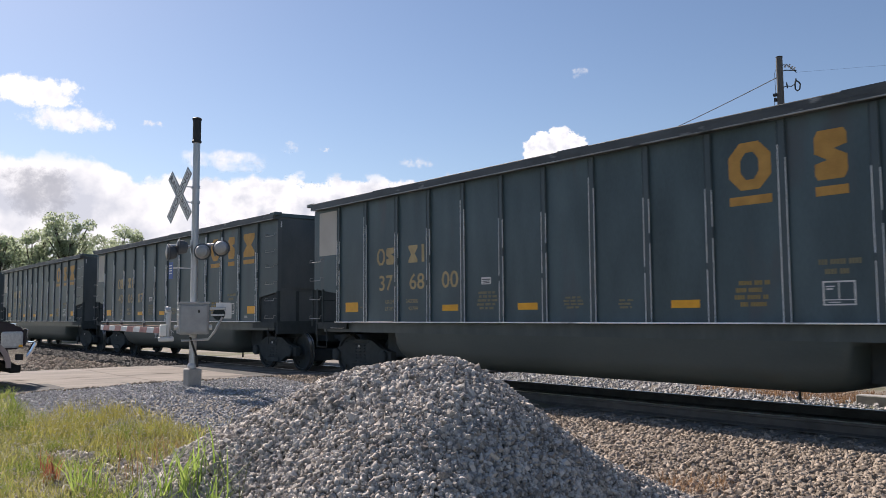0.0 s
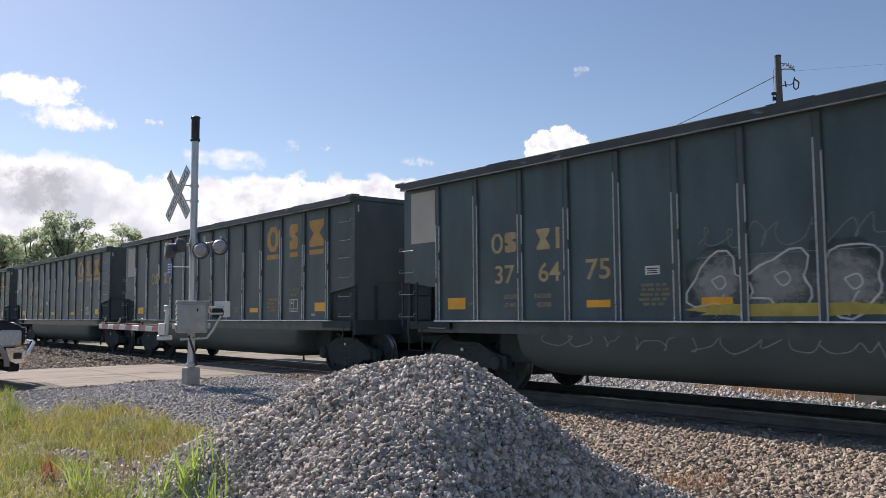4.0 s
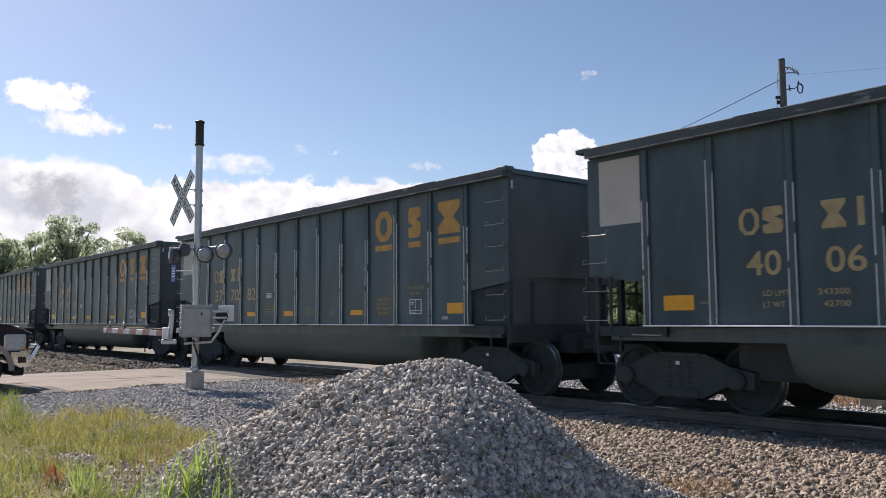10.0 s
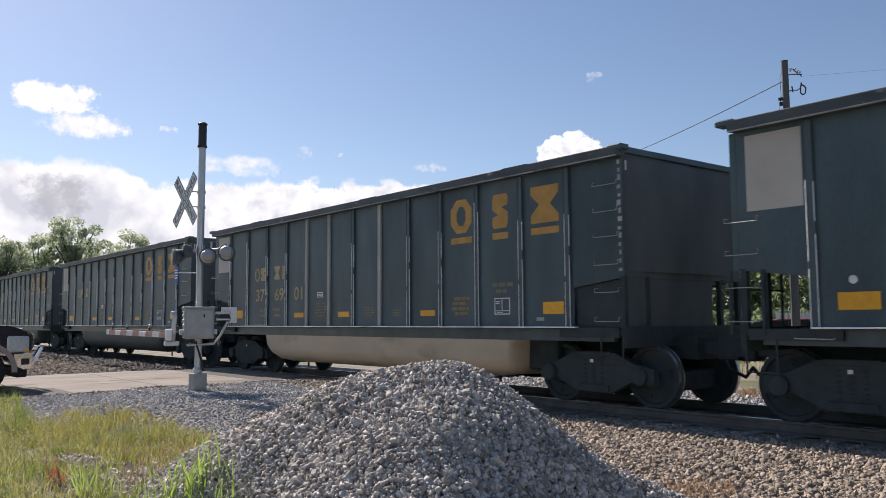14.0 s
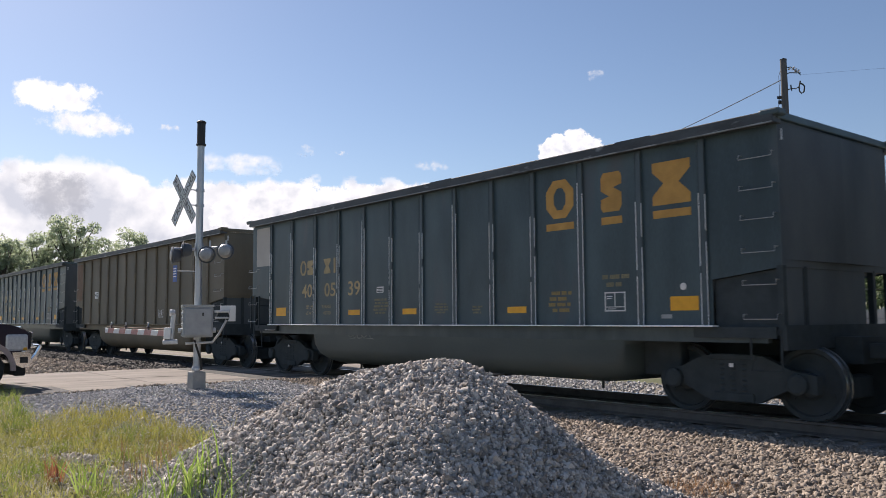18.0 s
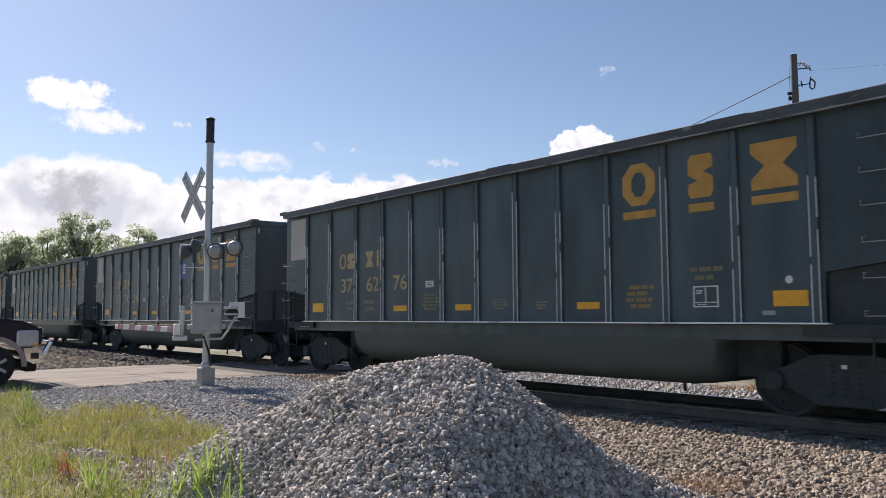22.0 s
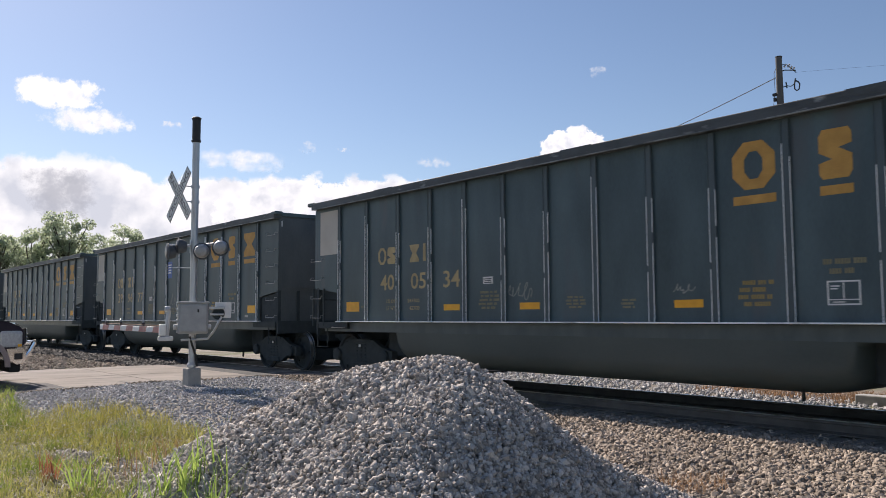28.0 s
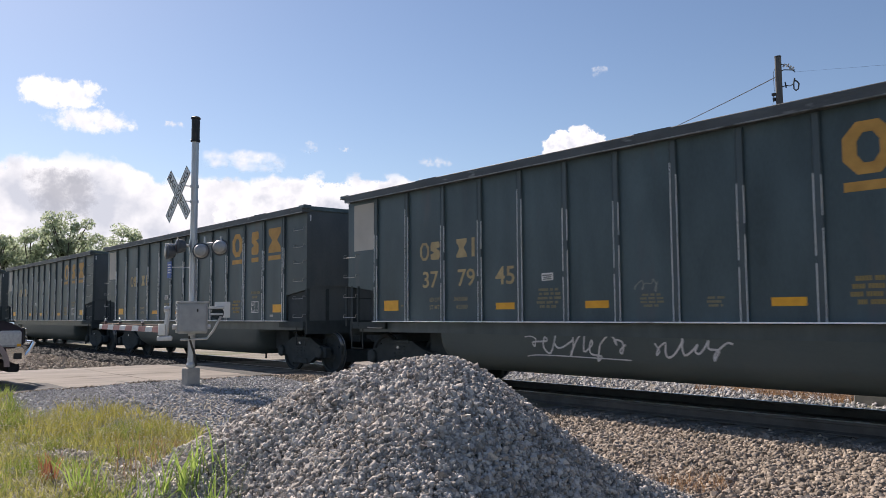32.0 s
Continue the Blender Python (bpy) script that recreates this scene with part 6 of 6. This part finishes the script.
    tube(bm, [(-0.7, 0.58, 0.55), (-0.7, 0.7, 0.56), (-0.7, 0.79, 0.68), (-0.7, 0.88, 0.86)], 0.035, 8)
    tube(bm, [(-0.7, 0.87, 0.84), (0.7, 0.87, 0.84)], 0.05, 8)
    part("push_bar", bm, M_CHROME, car, "chrome tubular push bar")
    part("rear_bumper", boxbm(-0.95, 0.95, -4.98, -4.78, 0.5, 0.68, 0.03), M_CHROME, car)
    for yy in (AXLE, -3.9):
        for s in (-1, 1):
            bm = lathebm([(0.27, -0.13), (0.37, -0.13), (0.395, -0.09), (0.4, 0), (0.395, 0.09), (0.37, 0.13), (0.27, 0.13)], 28, "x")
            wheel = part("wheel", bm, M_TYRE, car, "black tyre on a silver spoked rim", pose(s * 0.86, yy, 0.4))
            bm = lathebm([(0.05, s * 0.1), (0.27, s * 0.06), (0.275, s * 0.13), (0.24, s * 0.12), (0.05, s * 0.12)], 24, "x")
            rim = part("rim", bm, M_CHROME, wheel)
            for k in range(6):
                a = k * math.pi / 3
                bm = boxbm(*sorted((s * 0.11, s * 0.135)), -0.03, 0.03, 0.05, 0.26, 0.006)
                part("spoke", bm, M_SILVER, rim, "", pose(0, 0, 0, math.degrees(a)))
    return car


truck_by_road = pickup(-18.75, -7.56)
truck_by_road.scale = (0.96,) * 3


# ------------------------------------------------------------------ utility pole beyond the track
def utility_pole(x, y, top):
    pole = thing("utility_pole", pose(x, y, -0.25), "weathered timber utility pole with insulators and cables", "utility pole")
    h = top + 0.25

    def at(d, down):
        """A point beside the pole, d metres towards the line it carries."""
        return (0.88 * d, 0.47 * d, h - down)
    part("pole", tubebm([(0, 0, -0.3), (0, 0, h * 0.5), (0, 0, h)], [0.125, 0.108, 0.086], 12), M_POLE, pole)
    part("pole_cap", lathebm([(0.088, h), (0.092, h + 0.03), (0.03, h + 0.05)], 12, "z"), M_BLACK, pole)
    part("crossarm_bracket", tubebm([at(0.0, 0.4), at(0.14, 0.36), at(0.42, 0.4)], 0.014, 6), M_UNDER, pole)
    for d, down in ((0.15, 0.24), (0.24, 0.25), (0.3, 0.31), (0.36, 0.35)):
        bm = lathebm([(0.014, -0.05), (0.034, -0.03), (0.018, -0.012), (0.034, 0.006), (0.018, 0.024), (0.026, 0.05)], 10, "z")
        x0, y0, z0 = at(d, down)
        part("insulator", bm, M_PORCELAIN, pole, "grey porcelain insulator", pose(x0, y0, z0, 0, 40))
    part("strut", tubebm([at(0.05, 0.2), at(0.2, 0.22), at(0.42, 0.46)], 0.011, 6), M_UNDER, pole)
    part("cutout_bracket", tubebm([at(0.0, 0.84), at(0.18, 0.8), at(0.28, 0.82), at(0.38, 0.76)], 0.013, 6), M_UNDER, pole)
    part("bracket_stud", tubebm([at(0.16, 0.7), at(0.18, 0.86)], 0.018, 6), M_UNDER, pole)
    bm = tubebm([at(0.4, 0.62), at(0.37, 0.76), at(0.37, 0.9), at(0.42, 0.96), at(0.48, 0.92), at(0.5, 0.78), at(0.46, 0.72), at(0.4, 0.68)], 0.02, 6)
    part("fuse_cutout", bm, M_UNDER, pole, "dark fuse cutout hanging from a bracket")
    part("ground_wire", tubebm([at(-0.09, 0.3), at(-0.13, 0.42), at(-0.12, 0.9), at(-0.17, 1.3), at(-0.24, 2.4), at(-0.16, h - 0.3)], 0.006, 5), M_WIRE, pole)
    bm = bmesh.new()
    box(bm, -0.16, -0.06, -0.11, -0.02, h - 1.05, h - 0.98)
    box(bm, -0.14, -0.08, -0.1, -0.04, h - 1.2, h - 1.1)
    part("junction_box", bm, M_BLACK, pole, "small dark box strapped to the pole")
    return pole


POLE = (-11.04, 10.0)
utility_pole(*POLE, 8.19)


def cable(name, a, b, sag, r, label):
    a, b = Vector(a), Vector(b)
    pts = [a.lerp(b, k / 14) - Vector((0, 0, sag * 4 * (k / 14) * (1 - k / 14))) for k in range(15)]
    bm = tubebm([p - a for p in pts], r, 5)
    me = mesh_of(name, bm)
    me.materials.append(M_WIRE)
    ob = new(name, me)
    ob.location = a
    return tagged(ob, label, "cable", "overhead cables")


cable("guy_cable", (POLE[0] - 0.1, POLE[1], 7.66), (-27.0, 20.0, 8.6), 0.15, 0.013, "dark cable sloping from the utility pole")
cable("power_line", (POLE[0] + 0.37, POLE[1] + 0.2, 7.74), (22, 42, 13.0), 0.9, 0.002, "thin dark power line from the pole")


# ------------------------------------------------------------------ trees
def leaf_cloud(name, centres, radii, n, size, seed, material):
    """Small leaf clumps round the ends of the limbs."""
    rr = np.random.RandomState(seed)
    k = rr.randint(0, len(centres), n)
    v = rr.normal(size=(n, 3))
    v /= np.linalg.norm(v, axis=1)[:, None]
    P = np.array(centres)[k] + v * (np.array(radii)[k] * rr.uniform(0.35, 1.05, n) ** 0.6)[:, None] * np.array([1, 1, 0.8])
    R = turns(rr, n)
    q = np.array([[-1, 0, 0], [0, -0.6, 0.12], [1, 0, 0], [0, 0.6, 0.12]])
    V = np.einsum("nij,kj->nki", R, q) * (size * rr.uniform(0.5, 1.4, n))[:, None, None] + P[:, None]
    F = (np.arange(n) * 4)[:, None] + np.arange(4)
    me = bpy.data.meshes.new(name)
    me.from_pydata(V.reshape(-1, 3).tolist(), [], F.tolist())
    me.materials.append(material)
    return me


def tree(x, y, height, width, seed, label, leaves=9000, size=0.095, material=None):
    rr = random.Random(seed)
    t = thing("tree", pose(x, y, -0.3), label, "tree", "trees behind the track")
    bm = tubebm([(0, 0, -0.2), (rr.uniform(-0.2, 0.2), 0, height * 0.3), (rr.uniform(-0.5, 0.5), rr.uniform(-0.4, 0.4), height * 0.62), (0, 0.2, height * 0.85)],
                [height * 0.03, height * 0.024, height * 0.015, 0.03], 9)
    cs, rs = [], []
    for k in range(30):
        a, e = rr.uniform(0, 6.28), rr.uniform(0.35, 0.98)
        q = (1 - abs(e - 0.62) * 1.3)
        r = width * 0.5 * q * rr.uniform(0.45, 1.0)
        tip = (r * math.cos(a), r * math.sin(a), height * e * rr.uniform(0.9, 1.0))
        h0 = height * min(0.8, e * 0.6)
        tube(bm, [(0, 0, h0), (tip[0] * 0.55, tip[1] * 0.55, (h0 + tip[2]) / 2 + 0.2), tip], [height * 0.011, height * 0.007, 0.02], 6)
        cs.append(tip)
        rs.append(width * rr.uniform(0.07, 0.15))
        cs.append((tip[0] * 0.55, tip[1] * 0.55, (h0 + tip[2]) / 2 + 0.3))
        rs.append(width * rr.uniform(0.06, 0.12))
    cs.append((0, 0, height * 0.93))
    rs.append(width * 0.13)
    part("trunk", bm, M_BARK, t)
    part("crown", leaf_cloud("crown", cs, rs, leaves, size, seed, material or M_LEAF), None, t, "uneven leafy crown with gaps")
    return t


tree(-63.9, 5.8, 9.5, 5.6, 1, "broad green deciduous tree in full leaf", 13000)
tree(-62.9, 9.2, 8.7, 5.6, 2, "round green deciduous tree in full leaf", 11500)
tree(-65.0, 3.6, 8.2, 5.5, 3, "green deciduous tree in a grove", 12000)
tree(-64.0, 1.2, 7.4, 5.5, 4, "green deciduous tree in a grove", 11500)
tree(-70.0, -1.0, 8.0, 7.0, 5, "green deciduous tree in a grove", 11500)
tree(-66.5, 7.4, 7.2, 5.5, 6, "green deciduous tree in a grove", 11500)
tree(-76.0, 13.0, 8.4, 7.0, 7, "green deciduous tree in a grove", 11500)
for k, (x, y, h, w) in enumerate(((-30, 42, 4.6, 7), (-19, 36, 4.2, 6), (-9.5, 32, 3.9, 6), (-2.5, 34, 4.3, 6), (4.5, 31, 4.6, 6.5), (12, 33, 5.0, 7), (20, 30, 5.0, 7), (30, 34, 5.5, 8))):
    tree(x, y, h, w, 20 + k, "low green tree behind the track", 6000, 0.14, M_LEAFFAR)


def hedge(name, x0, x1, y, h, n, seed, label):
    rr = random.Random(seed)
    cs = [(rr.uniform(x0, x1), y + rr.uniform(-1.2, 1.2), h * rr.uniform(0.2, 0.85)) for _ in range(int((x1 - x0) * 3))]
    me = leaf_cloud(name, cs, [h * 0.3] * len(cs), n, 0.16, seed, M_LEAFFAR)
    return tagged(new(name, me), label, "shrubs", kind="stuff")


hedge("shrubs", -40, -5, 27, 1.7, 9000, 71, "low green shrubs beyond the far verge")
hedge("shrubs", -5, 22, 26, 1.9, 9000, 72, "low green shrubs beyond the far verge")
hedge("shrubs", -45, -12, 31, 5.0, 34000, 73, "tall green shrubs beyond the far verge")
hedge("shrubs", -14, 20, 30, 4.8, 34000, 74, "tall green shrubs beyond the far verge")
grass("far_grass", 9000, [(-40, 8), (20, 8), (20, 24), (-40, 24)], 0.3, 0.015, 0.7, 63, M_GRASSDRY, "sparse grass behind the track")


def parked_car(x, y, turn, material, label):
    """A small saloon; its own space looks along +x."""
    car = thing("parked_car", pose(x, y, -0.22, 0, 0, turn), label, "car", "cars parked beyond the track")
    part("body", prismbm([(-2.1, 0.35), (-2.15, 0.85), (-1.9, 0.98), (1.0, 0.98), (1.95, 0.82), (2.1, 0.6), (2.1, 0.35)], -0.85, 0.85), material, car)
    part("cabin", prismbm([(-1.75, 0.97), (-1.2, 1.4), (0.25, 1.42), (1.05, 0.97)], -0.72, 0.72), M_GLASSDARK, car, "dark glazed cabin")
    part("roof", prismbm([(-1.25, 1.4), (-1.1, 1.45), (0.15, 1.46), (0.3, 1.41)], -0.7, 0.7), material, car)
    for s in (-1, 1):
        part("headlight", boxbm(1.98, 2.08, *sorted((s * 0.5, s * 0.8)), 0.6, 0.74, 0.02), M_HEADLAMP, car)
        for xx in (-1.3, 1.3):
            wheel = part("wheel", lathebm([(0.2, -0.1), (0.3, -0.1), (0.32, 0), (0.3, 0.1), (0.2, 0.1)], 20), M_TYRE, car, "", pose(xx, s * 0.78, 0.32))
            part("rim", lathebm([(0.03, s * 0.08), (0.2, s * 0.09)], 16), M_CHROME, wheel)
    return car


parked_car(-15.6, 20.0, 8, M_CARRED, "small red saloon parked beyond the track")
parked_car(-11.6, 21.0, -5, M_CARWHITE, "white saloon parked beyond the track")
parked_car(-18.8, 24.0, 20, M_CARWHITE, "white saloon parked beyond the track")


def fence(x0, x1, y):
    f = thing("board_fence", pose(x0, y, -0.22), "pale weathered board fence beyond the parked cars", "fence")
    board = mesh_of("board", boxbm(0.0, 0.19, -0.012, 0.012, 0.05, 1.75))
    board.materials.append(M_FENCE)
    post = mesh_of("post", boxbm(-0.05, 0.05, 0.014, 0.11, -0.2, 1.85))
    post.materials.append(M_FENCE)
    for k in range(int((x1 - x0) / 0.2)):
        part("board", board, None, f, "", pose(k * 0.2, 0, 0.03 * math.sin(k * 1.7)))
    for k in range(int((x1 - x0) / 2.4) + 1):
        part("post", post, None, f, "", pose(k * 2.4, 0, 0))


fence(-20.0, -2.0, 25.2)


# a pale kerb strip beyond the track
def kerb(x0, x1, y):
    bm = boxbm(x0, x1, y, y + 0.25, -0.3, -0.1, 0.02)
    me = mesh_of("kerb", bm)
    me.materials.append(M_BASE)
    return tagged(new("kerb", me), "pale concrete kerb beyond the track", "kerb", kind="structure")


kerb(-6.4, 12, 3.3)


# ------------------------------------------------------------------ clouds
def cloud(name, az, el, w, h, seed, cover, soft, scale, label, grey=0.0, glow=1.0, flat=0.0, tint=(1.0, 1.0, 1.0), rough=0.55, most=1.0):
    """A patch of cloud far off: az degrees left of +y, el degrees up, w by h degrees."""
    nx, nz = 24, 10
    far = 2400.0 - 45.0 * len(CLOUDS)      # no two patches in one shell
    vs, uv, fs = [], [], []
    for i in range(nx + 1):
        for j in range(nz + 1):
            u, v = i / nx, j / nz
            a, e = radians(az + w * (0.5 - u)), radians(el + h * (v - 0.5))
            vs.append((-math.sin(a) * math.cos(e) * far, math.cos(a) * math.cos(e) * far, math.sin(e) * far))
            uv.append((u, v))
    for i in range(nx):
        for j in range(nz):
            k = i * (nz + 1) + j
            fs.append((k, k + nz + 1, k + nz + 2, k + 1))
    me = bpy.data.meshes.new(name)
    me.from_pydata(vs, [], fs)
    lay = me.uv_layers.new(name="sheet")
    for lp in me.loops:
        lay.data[lp.index].uv = uv[lp.vertex_index]
    m, n, l, bsdf = nodes("cloud_" + str(seed))
    tex = n.new("ShaderNodeTexCoord")
    mp = n.new("ShaderNodeMapping")
    mp.inputs["Scale"].default_value = (w / h, 1, 1)
    mp.inputs["Location"].default_value = (seed * 3.7, seed * 1.9, 0)
    l.new(tex.outputs["UV"], mp.inputs[0])
    no = n.new("ShaderNodeTexNoise")
    no.inputs["Scale"].default_value, no.inputs["Detail"].default_value, no.inputs["Roughness"].default_value = scale, 9, rough
    l.new(mp.outputs[0], no.inputs["Vector"])
    sep = n.new("ShaderNodeSeparateXYZ")
    l.new(tex.outputs["UV"], sep.inputs[0])

    def op(kind, a, b=None, c=None):
        q = n.new("ShaderNodeMath")
        q.operation = kind
        for i, val in enumerate((a, b, c)):
            if val is None:
                continue
            if isinstance(val, (int, float)):
                q.inputs[i].default_value = val
            else:
                l.new(val, q.inputs[i])
        return q.outputs[0]
    du = op("MULTIPLY", op("SUBTRACT", sep.outputs[0], 0.5), 2.0)
    dv = op("MULTIPLY", op("SUBTRACT", sep.outputs[1], 0.5 - flat), 2.0 / (1 + 2 * flat))
    r2 = op("ADD", op("POWER", op("ABSOLUTE", du), 2.4), op("POWER", op("ABSOLUTE", dv), 2.4))
    dens = op("ADD", op("MULTIPLY", no.outputs[0], 1.5), op("SUBTRACT", cover, op("MULTIPLY", r2, 1.0)))
    ramp = n.new("ShaderNodeMapRange")
    ramp.interpolation_type = "SMOOTHSTEP"
    ramp.inputs["From Min"].default_value, ramp.inputs["From Max"].default_value = 0.62, 0.62 + soft
    l.new(dens, ramp.inputs["Value"])
    rim = n.new("ShaderNodeMapRange")
    rim.interpolation_type = "SMOOTHSTEP"
    rim.inputs["From Min"].default_value, rim.inputs["From Max"].default_value = 1.0, 0.72
    l.new(op("MAXIMUM", op("ABSOLUTE", du), op("ABSOLUTE", dv)), rim.inputs["Value"])
    alpha = op("MULTIPLY", op("MULTIPLY", ramp.outputs[0], rim.outputs[0]), most)
    shade = n.new("ShaderNodeTexNoise")
    shade.inputs["Scale"].default_value, shade.inputs["Detail"].default_value = scale * 1.5, 6
    mp2 = n.new("ShaderNodeMapping")
    mp2.inputs["Scale"].default_value = (w / h, 1, 1)
    mp2.inputs["Location"].default_value = (seed * 1.3 + 5, seed * 2.9, 0)
    l.new(tex.outputs["UV"], mp2.inputs[0])
    l.new(mp2.outputs[0], shade.inputs["Vector"])
    tone = n.new("ShaderNodeMix")
    tone.data_type = "RGBA"
    tone.inputs["A"].default_value, tone.inputs["B"].default_value = (*tint, 1), (0.56, 0.6, 0.68, 1)
    gk = n.new("ShaderNodeMapRange")
    gk.inputs["From Min"].default_value, gk.inputs["From Max"].default_value, gk.inputs["To Max"].default_value = 0.45, 0.7, grey
    body = op("MULTIPLY", op("SUBTRACT", op("MINIMUM", dens, 1.25), 0.95), 0.3)      # rims stay whiter than the body
    l.new(op("ADD", shade.outputs[0], body), gk.inputs["Value"])
    l.new(gk.outputs[0], tone.inputs["Factor"])
    em = n.new("ShaderNodeEmission")
    l.new(tone.outputs["Result"], em.inputs["Color"])
    em.inputs["Strength"].default_value = glow
    tr = n.new("ShaderNodeBsdfTransparent")
    ms = n.new("ShaderNodeMixShader")
    l.new(alpha, ms.inputs[0])
    l.new(tr.outputs[0], ms.inputs[1])
    l.new(em.outputs[0], ms.inputs[2])
    l.new(ms.outputs[0], n["Material Output"].inputs["Surface"])
    n.remove(bsdf)
    me.materials.append(m)
    ob = new(name, me)
    ob.visible_shadow = False
    CLOUDS.append(ob)
    return tagged(ob, label, "cloud", "clouds in the sky", "structure")


CLOUDS = []
cloud("cloud_bank", 70.27, 2.34, 49.11, 14.06, 3, 0.66, 0.3, 3, "soft pale cloud bank low over the trees", grey=0.35, glow=0.78)
cloud("cloud_bank", 76.07, 4.35, 41.99, 14.08, 4, 0.56, 0.14, 3.6, "bright white cloud bank with billowed top", grey=0.8, glow=0.8)
cloud("cloud_bank", 55.84, 5.33, 31.12, 10.60, 6, 0.52, 0.12, 4.4, "bright white cloud bank with billowed top", grey=0.8, glow=0.8)
cloud("wispy_cloud", 66.08, 10.65, 9.66, 2.26, 23, 0.28, 0.7, 2, "bright streak trailing from the cloud bank", grey=0.2, glow=0.8)
cloud("cumulus_cloud", 77.9, 14.2, 7.64, 2.91, 25, 0.34, 0.3, 2.6, "small bright white cloud", grey=0.3, glow=0.84, rough=0.62)
cloud("cumulus_cloud", 75.9, 12.6, 8.03, 2.41, 27, 0.32, 0.5, 2.4, "thin white cloud", grey=0.3, glow=0.82, rough=0.66)
cloud("cumulus_cloud", 42.80, 11.12, 6.08, 4.75, 9, 0.5, 0.14, 4.4, "small puffy white cumulus cloud", grey=0.6, glow=0.84)
cloud("wispy_cloud", 41.28, 16.60, 2.63, 1.19, 11, 0.12, 0.7, 2, "small white wisp of cloud", glow=0.72)
cloud("wispy_cloud", 52.65, 10.75, 5.19, 1.48, 13, 0.08, 0.7, 2.2, "thin white wisp of cloud", glow=0.72)
cloud("wispy_cloud", 61.73, 11.65, 2.70, 1.53, 15, 0.1, 0.6, 2.4, "thin white wisp of cloud", glow=0.72)
cloud("wispy_cloud", 70.85, 12.77, 2.84, 0.91, 16, 0.1, 0.6, 2.4, "thin white wisp of cloud", glow=0.72)
cloud("wispy_cloud", 59.20, 11.59, 1.57, 0.66, 18, 0.1, 0.6, 2.4, "thin white wisp of cloud", glow=0.72)
cloud("grey_cloud", 77.5, 8.0, 6.6, 5.0, 19, 0.3, 0.42, 2.6, "grey shaded cloud before the bank", grey=0.4, glow=0.47, tint=(0.74, 0.77, 0.86), rough=0.68, most=0.8)


# ------------------------------------------------------------------ what moves
def motions():
    for k, car in CARS.items():
        walk(car, [(t, pose(s - PITCH_LENGTH * k + HALF, 0, 0)) for t, s in TRAVEL])
        # wheels turn while the wagon passes near
        steps, place = [], None
        for i in range(0, 32 * 30 + 1):
            t = i / 30
            x = train_place(t) - PITCH_LENGTH * k + HALF
            if -52 < x < 10:
                if place is None or (x - place) / 0.457 > radians(78):
                    steps.append((t, x))
                    place = x
        for tr in [o for o in car.children if o.name.split(".")[0] == "truck"]:
            for w in [o for o in tr.children if o.name.split(".")[0] == "wheelset"]:
                at = w.location.copy()
                rows = [(t, pose(at.x, at.y, at.z, 0, math.degrees((x - steps[0][1]) / 0.457) % 360, 0)) for t, x in steps] if steps else []
                if not rows:
                    rows = [(0, pose(*at))]
                if rows[0][0] > 0.05:
                    rows.insert(0, (0, rows[0][1]))
                if rows[-1][0] < 31.95:
                    rows.append((32, rows[-1][1]))
                walk(w, rows)
    for c in CLOUDS:
        walk(c, [(0, pose(0, 0, 0)), (16, pose(0, 0, 0, 0, 0, -0.72)), (32, pose(0, 0, 0, 0, 0, -1.44))])


motions()
